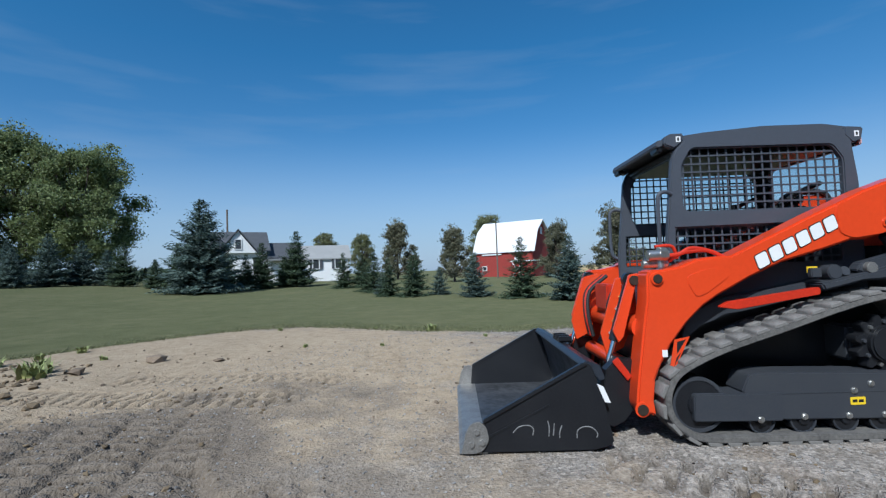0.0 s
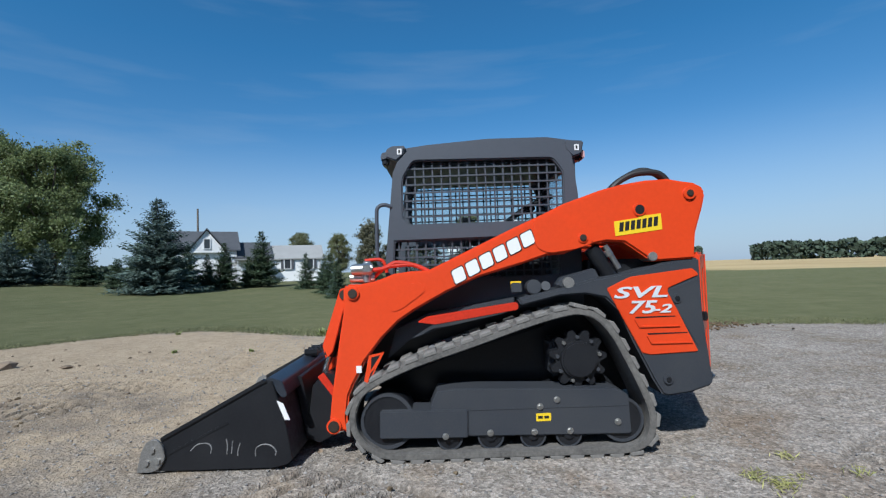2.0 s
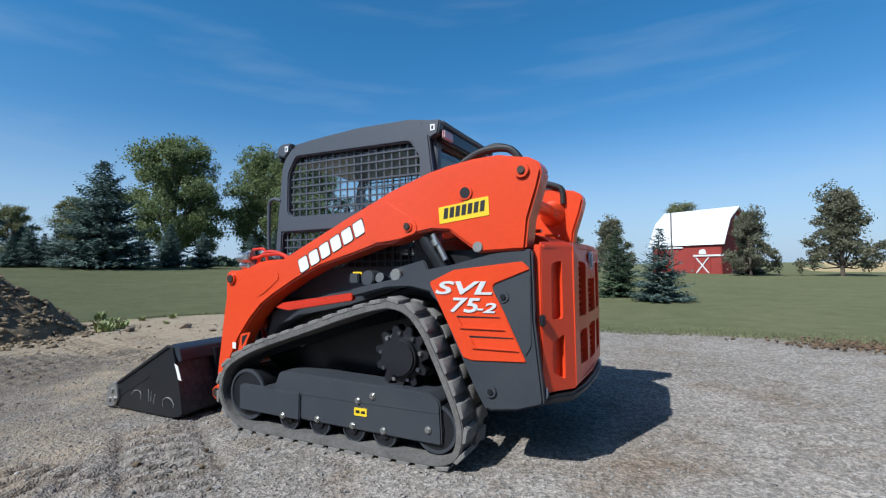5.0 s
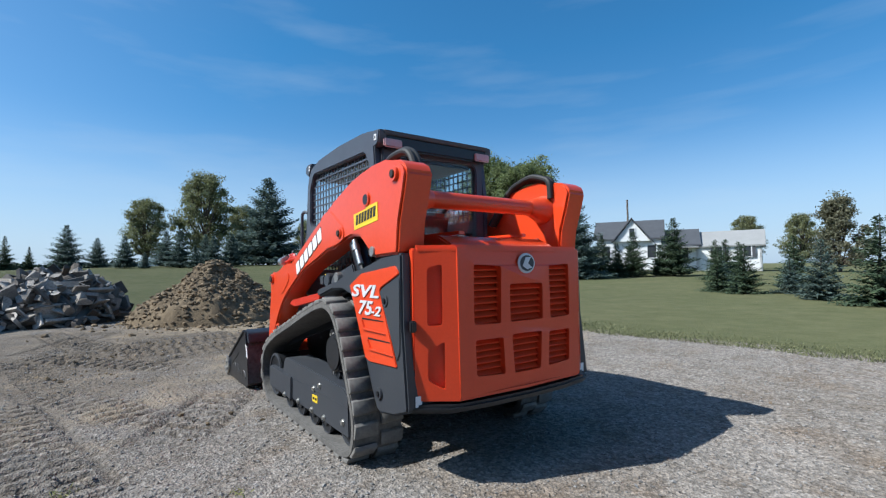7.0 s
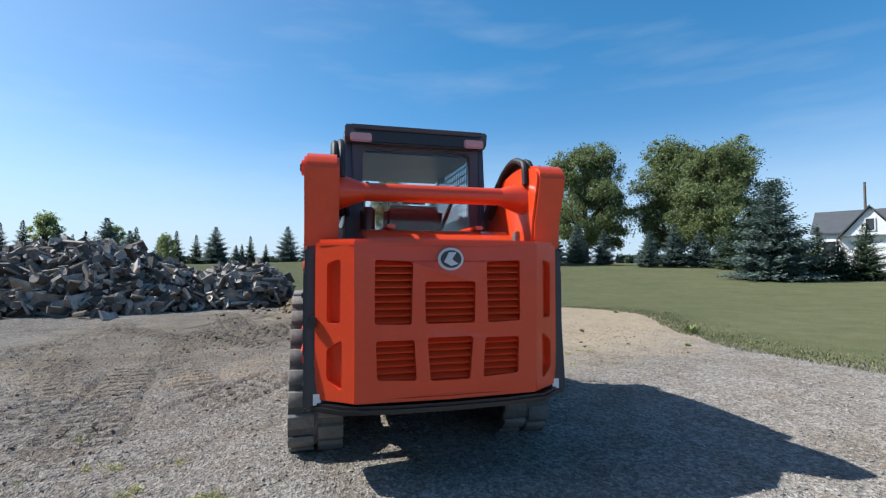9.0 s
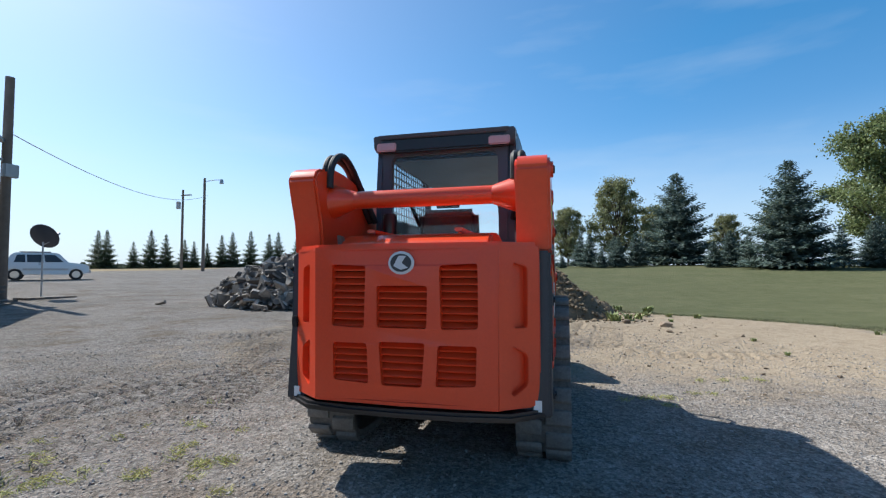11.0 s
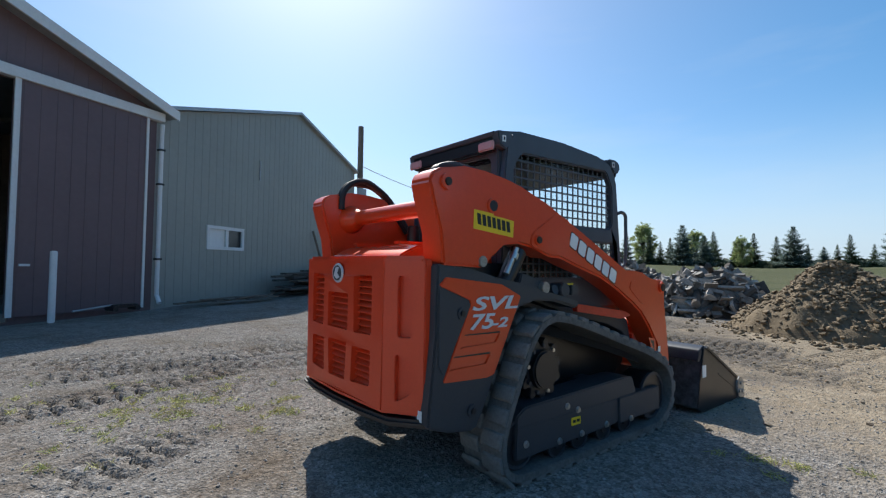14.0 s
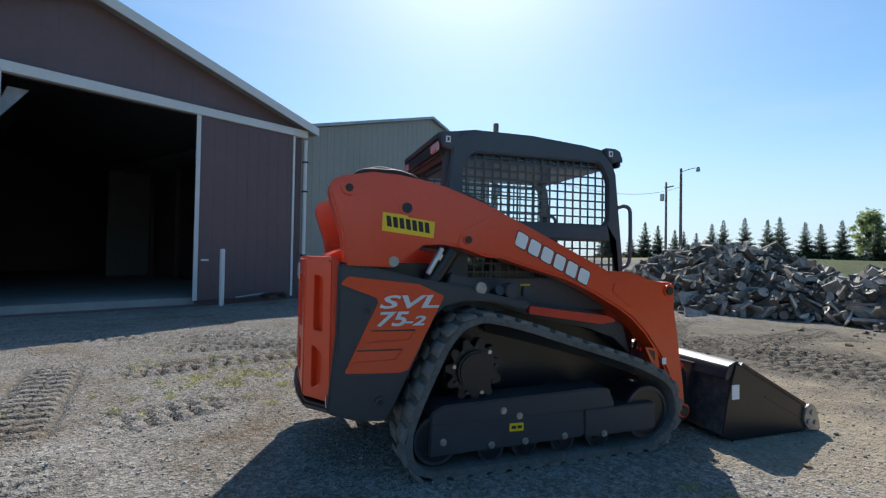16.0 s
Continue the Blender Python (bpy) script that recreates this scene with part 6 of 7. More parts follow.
# leaf litter by the lawn's edge
spots = [(4.0 + rs.normal() * 0.45, 4.9 + rs.normal() * 0.22) for _ in range(360)]
X, Y = np.array(spots).T
lumps("leaf_litter", "small heap of dry brown leaves at the lawn's edge", "leaves", list(zip(X, Y, ground_height(X, Y) + 0.01 + 0.03 * rs.rand(360), 0.012 + 0.022 * rs.rand(360))), mat("dry_leaves", (0.16, 0.10, 0.055), (0.07, 0.05, 0.032), rough=0.9, scale=8, fine=60, bump=0, island=0.4))

# ---- buildings ----
def frame_of(ox, oy, oz, dx, dy):
    """A wall's own axes: u along the wall, w outwards to the yard, z up."""
    d = Vector((dx, dy, 0)).normalized()
    n = Vector((-d.y, d.x, 0))

    def place(u, z, w=0.0):
        p = Vector((ox, oy, oz)) + d * u + n * w
        return (p.x, p.y, p.z + z)

    return place


def wall_box(place, u0, u1, z0, z1, w0, w1, bevel=0.0):
    return slab([(u0, z0), (u1, z0), (u1, z1), (u0, z1)], [], lambda u, v, w: place(u, v, w0 + w), w1 - w0, bevel)


def ribbed(name, material, parent, label, place, loop, holes, w, pitch, rise=0.006):
    """A sheet-steel wall with shallow upright ribs, each as tall as the outline allows."""
    wall = part(name, slab(loop, holes, lambda u, v, t: place(u, v, w - 0.12 + t), 0.12), material, parent, label)
    us, vs = [p[0] for p in loop], [p[1] for p in loop]

    def top(u):
        best = 0
        for (a, b), (c, d) in zip(loop, loop[1:] + loop[:1]):
            if min(a, c) <= u <= max(a, c) and abs(a - c) > 1e-6:
                best = max(best, b + (d - b) * (u - a) / (c - a))
        return best

    u = min(us) + pitch / 2
    while u < max(us):
        spans = [(min(vs), top(u) - 0.02)]
        for h in holes:
            hu = [p[0] for p in h]
            hv = [p[1] for p in h]
            if min(hu) - 0.03 < u < max(hu) + 0.03:
                spans = [s for a, b in spans for s in ((a, min(hv)), (max(hv), b)) if s[1] - s[0] > 0.05]
        for a, b in spans:
            part("rib", slab([(u - 0.02, a), (u + 0.02, a), (u + 0.02, b), (u - 0.02, b)], [], lambda p, q, t: place(p, q, w + t), rise), material, wall)
        u += pitch
    return wall


# machine hall with sliding doors
HX, HY, HS = 1.08, -10.56, 0.93
hall = thing("machine_hall", "dark maroon steel machine hall with tall open sliding doors", "barn", (HX, HY, 0.0))
hp = frame_of(0, 0, 0, 0.875, 0.484)
HZ, EAVE, RIDGE, MID, WIDE = 0.0, 5.15, 7.08, 5.5, 11.0
ribbed("gable_wall", MAROON, hall, "dark maroon ribbed gable wall", hp, [(0, 0), (0, EAVE + 0.1), (MID, RIDGE + 0.04), (WIDE, EAVE + 0.1), (WIDE, 0)], [[(2.95, 0.05), (6.90, 0.05), (6.90, 4.97), (2.95, 4.97)]], 0.0, 0.30)
part("side_wall", slab([(-22, 0), (-0.13, 0), (-0.13, EAVE + 0.13), (-22, EAVE + 0.13)], [], lambda u, v, w: hp(0.02 + w, v, u), 0.12), MAROON, hall)
part("side_wall", slab([(-22, 0), (-0.13, 0), (-0.13, EAVE + 0.13), (-22, EAVE + 0.13)], [], lambda u, v, w: hp(WIDE - 0.14 + w, v, u), 0.12), MAROON, hall)
part("back_wall", slab([(0.1, 0), (WIDE - 0.1, 0), (WIDE - 0.1, EAVE + 0.16), (MID, RIDGE + 0.05), (0.1, EAVE + 0.16)], [], lambda u, v, w: hp(u, v, -22.2 + w), 0.2), MAROON, hall)
part("hall_floor", wall_box(hp, 0.1, WIDE - 0.1, 0.0, 0.22, -22, -0.1), CONCRETE, hall)
for a, b in (((-0.35, EAVE - 0.05), (MID, RIDGE)), ((MID, RIDGE), (WIDE + 0.35, EAVE - 0.05))):
    part("roof", slab([a, b, (b[0], b[1] + 0.14), (a[0], a[1] + 0.14)], [], lambda u, v, w: hp(u, v, -22.4 + w), 22.75), GALV, hall, "grey steel roof sheet")
    part("roof_trim", slab([(a[0], a[1] - 0.06), (b[0], b[1] - 0.06), (b[0], b[1] + 0.18), (a[0], a[1] + 0.18)], [], lambda u, v, w: hp(u, v, 0.36 + w), 0.05), TRIMWHITE, hall, "white gable trim")
part("door_track", wall_box(hp, -0.1, WIDE, 4.96, 5.18, 0.02, 0.20, 0.01), TRIMWHITE, hall, "white door track cover")
leaf_r = ribbed("sliding_door", MAROON, hall, "dark maroon sliding door leaf", hp, [(0.35, 0.16), (0.35, 4.98), (3.05, 4.98), (3.05, 0.16)], [], 0.13, 0.30)
part("door_stile", wall_box(hp, 2.98, 3.08, 0.16, 4.98, 0.13, 0.165), TRIMWHITE, leaf_r, "white door edge")
part("door_stile", wall_box(hp, 0.30, 0.36, 0.16, 4.98, 0.13, 0.16), TRIMWHITE, leaf_r, "white door edge")
part("door_handle", wall_box(hp, 2.72, 2.90, 1.18, 1.23, 0.15, 0.19), TRIMWHITE, leaf_r)
leaf_l = ribbed("sliding_door", MAROON, hall, "dark maroon sliding door leaf", hp, [(6.80, 0.16), (6.80, 4.98), (10.4, 4.98), (10.4, 0.16)], [], 0.13, 0.30)
part("door_stile", wall_box(hp, 6.76, 6.86, 0.16, 4.98, 0.13, 0.165), TRIMWHITE, leaf_l, "white door edge")
part("door_handle", wall_box(hp, 6.96, 7.14, 1.18, 1.23, 0.15, 0.19), TRIMWHITE, leaf_l)
part("roof_brace", slab([(6.28, 4.82), (6.63, 4.82), (6.80, 4.3), (6.80, 4.05)], [], lambda u, v, w: hp(u, v, -0.5 + w), 0.10), GALV, hall, "pale diagonal door brace")
for u in np.arange(-21, 0, 3.6):
    part("hall_post", wall_box(hp, 0.16, 0.34, 0.2, EAVE, u, u + 0.15), POLEWOOD, hall)
    part("hall_post", wall_box(hp, WIDE - 0.34, WIDE - 0.16, 0.2, EAVE, u, u + 0.15), POLEWOOD, hall)
part("downspout", pipe([hp(-0.08, 4.9, 0.12), hp(-0.08, 4.6, 0.10), hp(-0.08, 0.45, 0.10), hp(-0.02, 0.25, 0.30)], 0.055, 10), TRIMWHITE, hall, "white rain downspout")
for z in (4.2, 3.3, 1.35):
    part("downspout_strap", wall_box(hp, -0.15, -0.01, z, z + 0.05, 0.03, 0.165), BLACK, hall)
bol = thing("steel_bollard", "thin white-grey steel bollard before the sliding door", "bollard", (HX, HY, 0.0))
part("bollard_pipe", rod(hp(2.60, 0.05, 0.75), hp(2.60, 1.50, 0.75), 0.062, 16, bevel=0.015), TRIMWHITE, bol)
jack = thing("floor_jack", "low dark floor jack lying by the door", "jack", (HX, HY, 0.0))
jb = wall_box(hp, 0.95, 1.55, 0.26, 0.34, 0.75, 0.95, 0.02)
for u in (1.0, 1.5):
    merge(jb, rod(hp(u, 0.25, 0.70), hp(u, 0.25, 1.0), 0.06, 14))
part("jack_body", jb, BLACK, jack)
part("jack_handle", rod(hp(1.5, 0.33, 0.85), hp(2.3, 0.26, 0.9), 0.02, 8), GALV, jack)

# lower wing with a gable towards the yard
wing = thing("shop_wing", "beige steel sided shop wing with a low gable and small windows", "building", (HX, HY, 0.0))
wp = frame_of(0, 0, 0, -0.790, -0.613)


def wside(u, z, w=0.0):
    return wp(u, z, -w)


WL = [(0.0, 0), (0.0, 5.27), (6.80, 7.30), (12.18, 6.04), (12.18, 0)]
WINS = [[(1.95, 1.76), (3.52, 1.76), (3.52, 2.37), (1.95, 2.37)], [(9.98, 1.97), (11.58, 1.97), (11.58, 2.59), (9.98, 2.59)]]
ribbed("gable_wall", SIDING, wing, "beige ribbed steel wall", wside, WL, WINS, 0.0, 0.30)
part("side_wall", slab([(-14, 0), (0, 0), (0, 5.98), (-14, 5.98)], [], lambda u, v, w: wside(12.06 + w, v, u), 0.12), SIDING, wing)
part("back_wall", wall_box(wside, 0.1, 12.05, 0, 5.3, -14.2, -14.05), SIDING, wing)
for a, b in (((-0.05, 5.28), (6.80, 7.31)), ((6.80, 7.31), (12.38, 6.00))):
    part("roof", slab([a, b, (b[0], b[1] + 0.10), (a[0], a[1] + 0.10)], [], lambda u, v, w: wside(u, v, -14.3 + w), 14.45), GALV, wing, "grey steel roof sheet")
for k, h in enumerate(WINS):
    u0, u1, z0, z1 = h[0][0], h[1][0], h[0][1], h[2][1]
    win = part("shop_window", slab([(u0 - 0.06, z0 - 0.06), (u1 + 0.06, z0 - 0.06), (u1 + 0.06, z1 + 0.06), (u0 - 0.06, z1 + 0.06)], [[(u0 + 0.04, z0 + 0.04), ((u0 + u1) / 2 - 0.03, z0 + 0.04), ((u0 + u1) / 2 - 0.03, z1 - 0.04), (u0 + 0.04, z1 - 0.04)], [((u0 + u1) / 2 + 0.03, z0 + 0.04), (u1 - 0.04, z0 + 0.04), (u1 - 0.04, z1 - 0.04), ((u0 + u1) / 2 + 0.03, z1 - 0.04)]], lambda u, v, w: wside(u, v, -0.02 + w), 0.06), TRIMWHITE, wing, "white sliding window")
    part("pane", wall_box(wside, u0, u1, z0, z1, -0.06, -0.045), PANE, win)
    part("blind", wall_box(wside, u0 + 0.03, u0 + (u1 - u0) * (0.62 if k == 0 else 0.3), z0 + 0.03, z1 - 0.03, -0.043, -0.040), CLAPBOARD, win, "pale curtain behind the pane")
part("conduit", pipe([wside(4.35, 4.9, 0.03), wside(4.35, 4.2, 0.03)], 0.03, 8), GALV, wing)
# stacked lumber and scrap along the wall
lum = thing("lumber_stack", "dark stack of weathered boards against the wall", "lumber", (HX, HY, 0.0))
rs = np.random.RandomState(3)
for k in range(34):
    u0, h, d = 4.0 + rs.rand() * 3.2, 0.20 + 0.075 * (k // 3) * (0.8 + 0.3 * rs.rand()), 0.2 + 0.42 * (k % 3) + 0.1 * rs.rand()
    part("board", wall_box(wside, u0, u0 + 1.6 + 2.2 * rs.rand(), h, h + 0.05 + 0.04 * rs.rand(), d, d + 0.15 + 0.25 * rs.rand(), 0.006), OLDBOARD, lum)
prop = thing("leaning_post", "dark post leaning on the beige wall", "post", (HX, HY, 0.0))
part("post", rod(wside(8.6, 0.2, 0.55), wside(7.96, 2.69, 0.10), 0.05, 8), POLEWOOD, prop)
scrap = thing("scrap_boards", "low scattered boards on the ground by the wall", "boards", (HX, HY, 0.0))
for k in range(7):
    u0 = 0.2 + 0.35 * k
    part("board", wall_box(wside, u0, u0 + 1.5, 0.20 + 0.03 * (k % 3), 0.235 + 0.03 * (k % 3), 0.5 + 0.1 * k, 0.68 + 0.1 * k, 0.004), POLEWOOD, scrap)

for ob in (hall, bol, jack, wing, lum, prop, scrap):
    ob.scale = (HS, HS, HS)

# pole at the wing's corner, its cable, dish
PXY = (-8.20, -17.55)
pole = thing("corner_pole", "weathered wooden utility pole at the wing's corner", "utility pole", (PXY[0], PXY[1], 0.1))
part("shaft", rod((0, 0, 0), (0, 0, 7.8), 0.16, 14, r2=0.13), POLEWOOD, pole)
part("insulator", rod((0.1, 0, 4.9), (0.28, 0.05, 4.9), 0.05, 10), GALV, pole)
part("meter_box", box(-0.22, 0.22, 0.10, 0.28, 4.3, 4.75, 0.02), GALV, pole)
cable = thing("overhead_cable", "thin sagging overhead cable between the poles", "cable", (0, 0, 0))
P0, P1 = Vector((PXY[0], PXY[1], 6.0)), Vector((-38.0, -35.2, 9.3))
part("strand", pipe([P0.lerp(P1, f) - Vector((0, 0, 9 * f * (1 - f) * 0.55)) for f in np.linspace(0, 1, 24)], 0.018, 5), GALV, cable)
dish = thing("satellite_dish", "grey satellite dish on a thin steel mast", "satellite dish", (-9.15, -17.10, 0.25))
part("mast", rod((0, 0, -0.05), (0, 0, 2.0), 0.03, 10), GALV, dish)
bowl = bmesh.new()
rings = []
for r in (0.02, 0.14, 0.26, 0.36):
    rings.append([bowl.verts.new((r * math.cos(a), r * 1.08 * math.sin(a), 0.55 * r * r)) for a in np.linspace(0, 6.2832, 28, endpoint=False)])
for a, b in zip(rings, rings[1:]):
    for k in range(28):
        bowl.faces.new((a[k], a[(k + 1) % 28], b[(k + 1) % 28], b[k]))
bowl.faces.new(rings[0])
bmesh.ops.solidify(bowl, geom=bowl.faces, thickness=0.012)
tilt = Vector((-0.75, -0.35, 0.55)).to_track_quat("Z", "Y").to_matrix().to_4x4()
part("bowl", turned(bowl, Matrix.Translation((0, 0, 2.16)) @ tilt @ Matrix.Scale(1.25, 4)), CABGREY, dish, "grey dish bowl seen from behind")
part("feed_arm", pipe([(0.05, 0.1, 1.90), (-0.30, 0.0, 2.05), (-0.62, -0.15, 2.32)], 0.016, 8), GALV, dish)
part("feed_horn", rod((-0.57, -0.13, 2.30), (-0.68, -0.19, 2.36), 0.045, 10), GALV, dish)
mats = thing("ground_planks", "flat boards lying at the dish mast", "boards", (-8.9, -16.7, rest(-8.9, -16.7) + 0.01))
for k in range(3):
    part("board", box(-0.9, 0.7, -0.3 + 0.25 * k, -0.1 + 0.25 * k, 0, 0.05, 0.006), POLEWOOD, mats)

# yard poles
for x, y, h, lamp in ((-37.8, -35.4, 9.9, True), (-44.5, -44.4, 10.0, False)):
    p = thing("utility_pole", "tall wooden yard pole with a lamp arm" if lamp else "tall wooden yard pole with a transformer can", "utility pole", (x, y, rest(x, y) - 0.1))
    part("shaft", rod((0, 0, 0), (0, 0, h), 0.17, 12, r2=0.12), POLEWOOD, p)
    if lamp:
        part("lamp_arm", pipe(smooth_path([(0, 0, h - 0.4), (-0.3, 0.8, h - 0.2), (-0.55, 1.5, h - 0.15)], 4), 0.04, 8), GALV, p)
        part("lamp_head", rod((-0.6, 1.6, h - 0.10), (-0.6, 1.6, h - 0.55), 0.14, 12, r2=0.22), GALV, p)
    else:
        part("transformer", rod((0.3, -0.35, h - 2.4), (0.3, -0.35, h - 1.5), 0.26, 14, bevel=0.04), GALV, p)
        part("cross_arm", box(-0.1, 0.1, -0.2, 1.2, h - 0.75, h - 0.62), POLEWOOD, p)
far_pole = thing("utility_pole", "thin distant utility pole behind the house", "utility pole", (-25.6, 43.6, 0.2))
part("shaft", rod((0, 0, 0), (0, 0, 8.0), 0.13, 8, r2=0.09), POLEWOOD, far_pole)
lane_pole = thing("utility_pole", "thin distant utility pole beside the barn", "utility pole", (1.9, 42.45, 0.0))
part("shaft", rod((0, 0, 0), (0, 0, 5.7), 0.08, 8, r2=0.06), POLEWOOD, lane_pole)


# red barn
def house(name, label, category, cx, cy, turn, length, depth, eave, ridge, wallmat, roofmat, z0=0.0, over=0.35, gambrel=None, lap=0.0):
    """A gabled house: four walls and two roof slopes; its long side faces its own -y, the gables face +-x."""
    h = thing(name, label, category, (cx, cy, rest(cx, cy) + z0))
    h.rotation_euler[2] = radians(turn)
    L, D = length / 2, depth / 2
    gable = [(-D, 0), (D, 0), (D, eave)] + ([(gambrel[0] * D, gambrel[1]), (0, ridge), (-gambrel[0] * D, gambrel[1])] if gambrel else [(0, ridge)]) + [(-D, eave)]
    for s in (-1, 1):
        part("wall", slab(gable, [], lambda u, v, w: (s * L - (w if s > 0 else -w), u, v), 0.15), wallmat, h)
        part("wall", box(-L, L, *sorted((s * D, s * (D - 0.15))), 0, eave), wallmat, h)
    top = [(-D - over * 0.7, eave - 0.2)] + ([(-gambrel[0] * D, gambrel[1])] if gambrel else []) + [(0, ridge)]
    for s in (-1, 1):
        for (a, b), (c, d) in zip(top, top[1:]):
            part("roof", slab([(a * -s, b), (c * -s, d), (c * -s, d + 0.14), (a * -s, b + 0.14)], [], lambda u, v, w: (-L - over + w, u, v), 2 * (L + over)), roofmat, h)
    return h


def opening(h, x, y, z, w, hgt, face, frame_mat, pane_mat, name="window"):
    """A framed window or door on a wall facing -y (face 0), +x (1) or -x (2)."""
    def pl(u, v, t):
        return (x + u, y - t, z + v) if face == 0 else (x + t, y + u, z + v) if face == 1 else (x - t, y - u, z + v)
    f = part(name, slab([(-w / 2 - 0.08, -0.08), (w / 2 + 0.08, -0.08), (w / 2 + 0.08, hgt + 0.08), (-w / 2 - 0.08, hgt + 0.08)], [[(-w / 2, 0), (w / 2, 0), (w / 2, hgt), (-w / 2, hgt)]], lambda u, v, t: pl(u, v, t), 0.06), frame_mat, h)
    part("pane", slab([(-w / 2, 0), (w / 2, 0), (w / 2, hgt), (-w / 2, hgt)], [], lambda u, v, t: pl(u, v, t), 0.02), pane_mat, f)
    return f


barn = house("red_barn", "red board barn with a white steel gambrel roof", "barn", 4.54, 50.2, -30.3, 6.8, 5.75, 2.9, 6.2, BARNRED, ROOFWHITE, -0.05, 0.3, (0.62, 5.0))
part("trim_board", box(3.40, 3.46, -2.87, 2.87, 1.65, 1.80), TRIMWHITE, barn, "white trim board")
bd = opening(barn, 1.63, -2.89, 0.05, 1.3, 1.5, 0, BARNRED, BARNRED, "barn_door")
for s in (-1, 1):
    part("door_brace", slab([(-0.64, 0.75 - 0.72 * s), (-0.50, 0.75 - 0.72 * s), (0.64, 0.75 + 0.72 * s), (0.50, 0.75 + 0.72 * s)], [], lambda u, v, t: (1.63 + u, -2.97 - t, 0.05 + v), 0.03), TRIMWHITE, bd, "white crossed board")
part("door_rail", box(0.8, 3.38, -2.99, -2.87, 1.63, 1.79), TRIMWHITE, barn, "white door rail")
part("door_rail", box(-2.6, -0.2, -2.99, -2.87, 2.45, 2.60), TRIMWHITE, barn, "white door rail")
part("arch_window", slab([(-0.32, 0)] + [(0.32 * math.cos(a), 0.2 + 0.26 * math.sin(a)) for a in np.linspace(math.pi, 0, 9)] + [(0.32, 0)], [], lambda u, v, t: (1.63 + u, -2.87 - t, 1.86 + v), 0.06), TRIMWHITE, barn, "small white arched window")
opening(barn, -2.3, -2.89, 0.8, 0.4, 0.4, 0, TRIMWHITE, PANE)
opening(barn, 3.42, -0.1, 4.75, 0.45, 0.6, 1, TRIMWHITE, TRIMWHITE)
# white cottage with a grey roof
c1 = Vector((-16.5, 45.4))
cottage = house("white_cottage", "small white clapboard house with a grey roof", "house", c1.x, c1.y, 19, 5.3, 4.0, 2.75, 4.2, CLAPBOARD, GREYROOF, -0.05, 0.3)
for x in (-0.6, 1.6):
    opening(cottage, x, -2.1, 1.5, 0.55, 1.05, 0, TRIMWHITE, PANE)
    for s in (-1, 1):
        part("shutter", box(x + s * 0.5 - 0.13, x + s * 0.5 + 0.13, -2.14, -2.10, 1.45, 2.6), SHINGLE, cottage, "dark shutter")
opening(cottage, -2.82, 0.2, 1.5, 0.6, 1.05, 2, TRIMWHITE, PANE)
# farmhouse with dark shingles and a white cross gable
c2 = Vector((-24.2, 41.6))
farm = house("farmhouse", "white farmhouse with dark shingle roof and a front gable", "house", c2.x, c2.y, 29, 6.2, 4.8, 3.7, 5.75, CLAPBOARD, SHINGLE, -0.05, 0.35)
part("cross_gable", slab([(-1.7, 3.3), (1.7, 3.3), (0, 5.75)], [], lambda u, v, w: (0.4 + u, -2.8 + w, v), 2.4), CLAPBOARD, farm, "white front gable")
for s in (-1, 1):
    part("roof", slab([(s * 1.95, 3.15), (s * 0.0, 5.85), (s * 0.0, 5.99), (s * 2.05, 3.2)], [], lambda u, v, w: (0.4 + u, -3.05 + w, v), 2.7), SHINGLE, farm)
opening(farm, 0.4, -2.82, 3.75, 0.5, 1.0, 0, TRIMWHITE, PANE)
for x in (-2.2, 2.2):
    opening(farm, x, -2.4, 1.4, 0.8, 1.4, 0, TRIMWHITE, PANE)
c3 = Vector((-20.3, 43.6))
annex = house("house_annex", "low white house wing with a dark shingle roof", "house", c3.x, c3.y, 29, 3.4, 4.2, 2.9, 4.5, CLAPBOARD, SHINGLE, -0.05, 0.3)
opening(annex, 0.5, -2.1, 1.2, 0.7, 1.3, 0, TRIMWHITE, PANE)
part("porch_post", box(-1.6, -1.48, -3.3, -3.18, 0, 2.45), TRIMWHITE, annex)
part("porch_roof", box(-1.7, 1.7, -3.4, -2.1, 2.45, 2.57), GREYROOF, annex)
# the houses are small and low
farm.scale, annex.scale, cottage.scale = (0.95, 0.95, 0.85), (0.95, 0.95, 0.87), (1, 1, 0.87)
shed = house("distant_shed", "long low white shed far across the lawn", "shed", *ray_spot(3.3, -2.1, 176.0, 150), -4, 9, 6, 2.3, 3.0, CLAPBOARD, ROOFWHITE, -0.05)

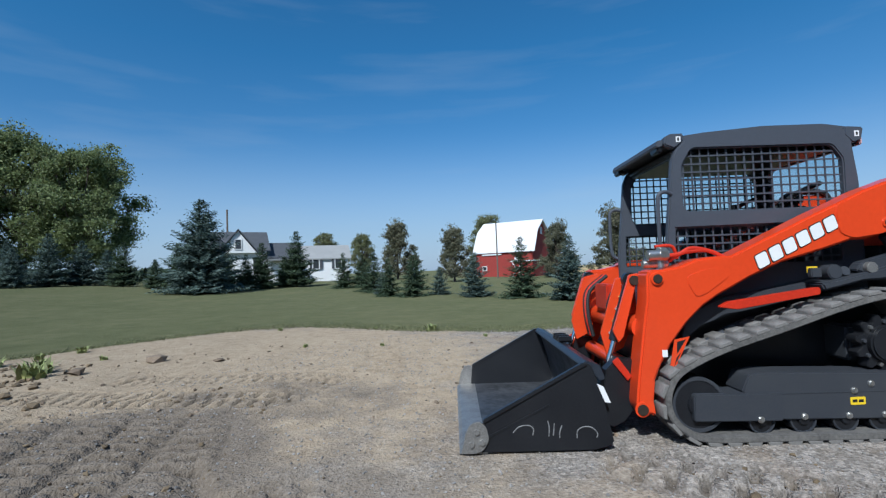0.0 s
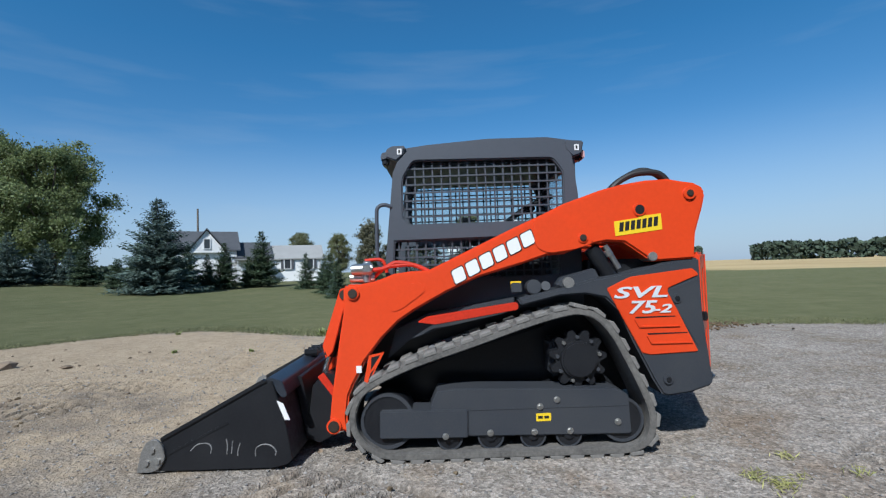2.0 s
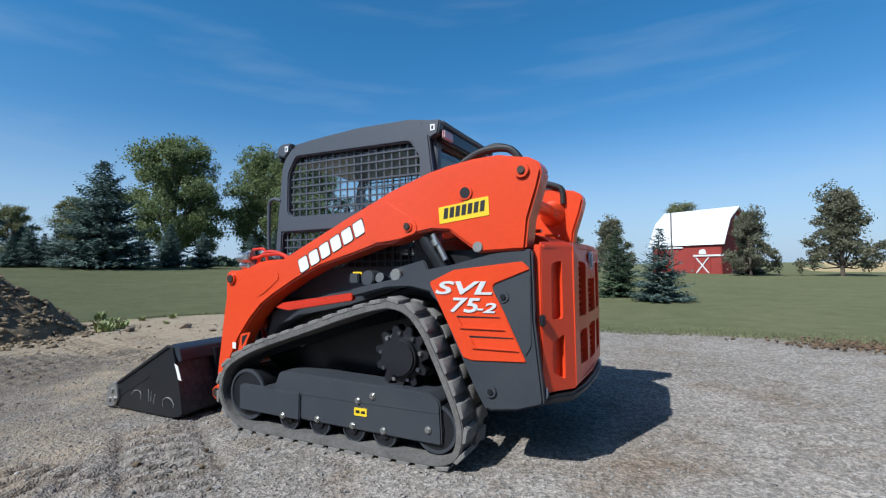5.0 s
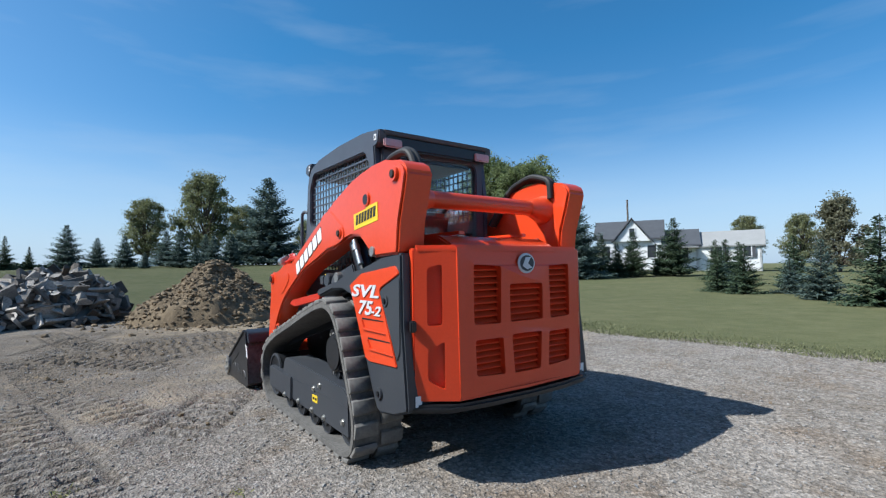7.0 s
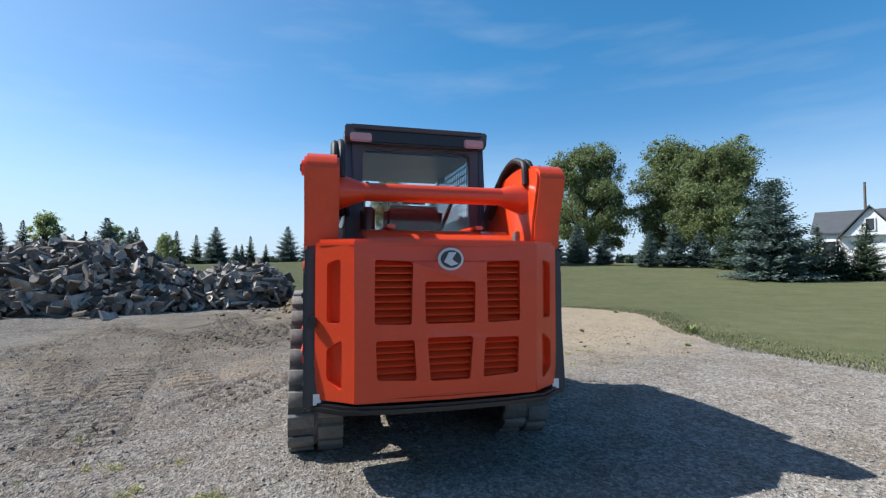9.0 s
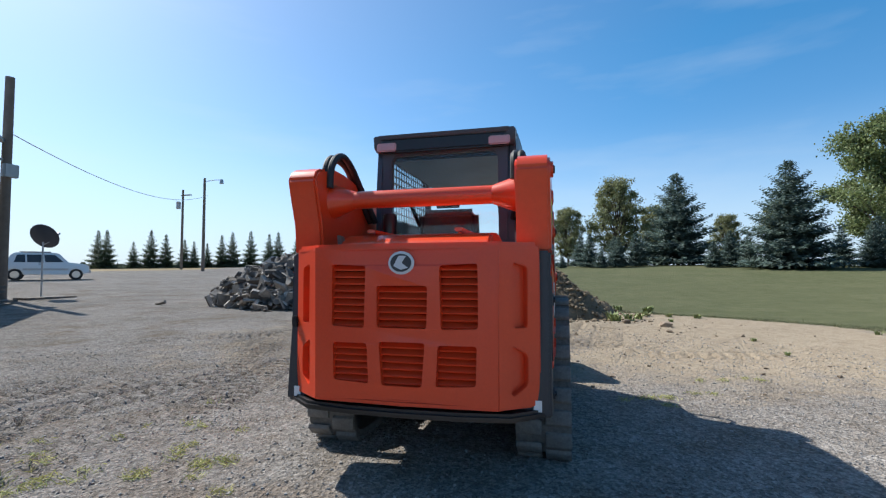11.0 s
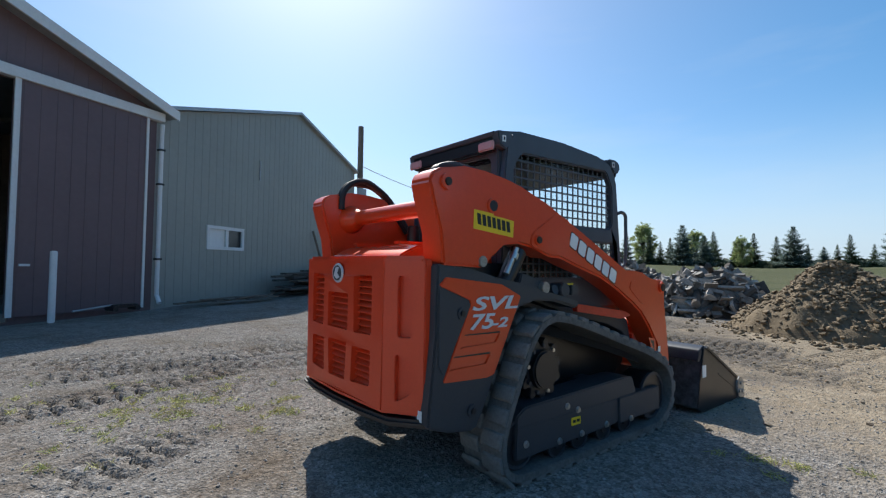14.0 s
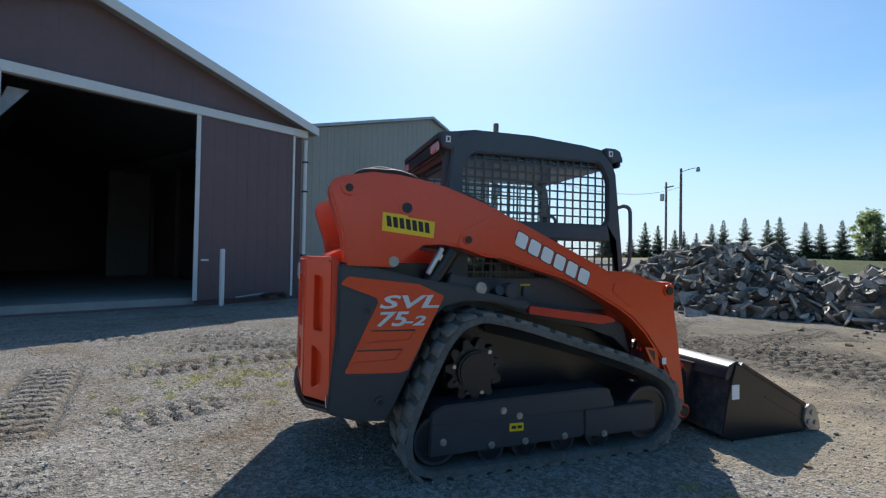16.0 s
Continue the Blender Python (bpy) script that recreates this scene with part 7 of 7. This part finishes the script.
# silver estate car on the drive
def suv(x, y, turn):
    c = thing("parked_car", "silver four-door off-road car parked on the drive", "car", (x, y, rest(x, y)))
    c.rotation_euler[2] = radians(turn)
    body = [(-2.2, 0.45), (-2.22, 0.85), (-2.12, 1.02), (-1.95, 1.05), (-1.62, 1.66), (-1.45, 1.72), (0.35, 1.74), (0.62, 1.68), (1.10, 1.12), (1.95, 1.02), (2.16, 0.90), (2.2, 0.45), (1.85, 0.38), (1.78, 0.62), (1.5, 0.74), (1.22, 0.62), (1.14, 0.34), (-1.10, 0.34), (-1.18, 0.62), (-1.46, 0.74), (-1.74, 0.62), (-1.82, 0.40)]
    bm = side_plate(body, -0.86, 0.86)
    for v in bm.verts:
        if v.co.z > 1.08:
            v.co.y *= 1 - 0.22 * min(1, (v.co.z - 1.08) / 0.6)
    part("body", soften(bm, 0.04, 2, 40), SILVERCAR, c, "silver painted body", 40)
    for s in (-1, 1):
        for loop in ([(-1.52, 1.12), (-1.40, 1.58), (-1.02, 1.60), (-0.98, 1.12)], [(-0.90, 1.12), (-0.94, 1.60), (-0.20, 1.61), (-0.12, 1.12)], [(-0.04, 1.12), (-0.12, 1.61), (0.42, 1.60), (0.86, 1.14)]):
            part("window", slab(loop, [], lambda u, v, w: (u, s * (0.872 - 0.20 * max(0, (v - 1.08)) / 0.6 + (w if s > 0 else w)), v), 0.012), PANE, c, "dark side window")
        part("door_trim", box(-1.1, 1.1, *sorted((s * 0.862, s * 0.885)), 0.62, 0.74, 0.006), GALV, c)
        for xw in (-1.46, 1.5):
            tyre = part("wheel", rod((xw, s * 0.68, 0.35), (xw, s * 0.90, 0.35), 0.355, 26, bevel=0.04), HOSE, c, "black tyre")
            part("rim", rod((xw, s * 0.89, 0.35), (xw, s * 0.915, 0.35), 0.22, 18, bevel=0.02), ZINC, tyre, "silver rim")
        part("tail_lamp", box(-2.24, -2.18, *sorted((s * 0.62, s * 0.80)), 0.88, 1.02, 0.01), REDPAINT, c)
        part("headlamp", box(2.12, 2.19, *sorted((s * 0.50, s * 0.78)), 0.78, 0.92, 0.01), CHROME, c)
        part("roof_rail", pipe([(-1.3, s * 0.56, 1.78), (0.2, s * 0.56, 1.79)], 0.02, 6), BLACK, c)
    part("bumper", box(2.12, 2.27, -0.82, 0.82, 0.42, 0.66, 0.04), GALV, c)
    part("bumper", box(-2.28, -2.15, -0.82, 0.82, 0.42, 0.66, 0.04), GALV, c)


suv(-19.5, -31.3, 143)
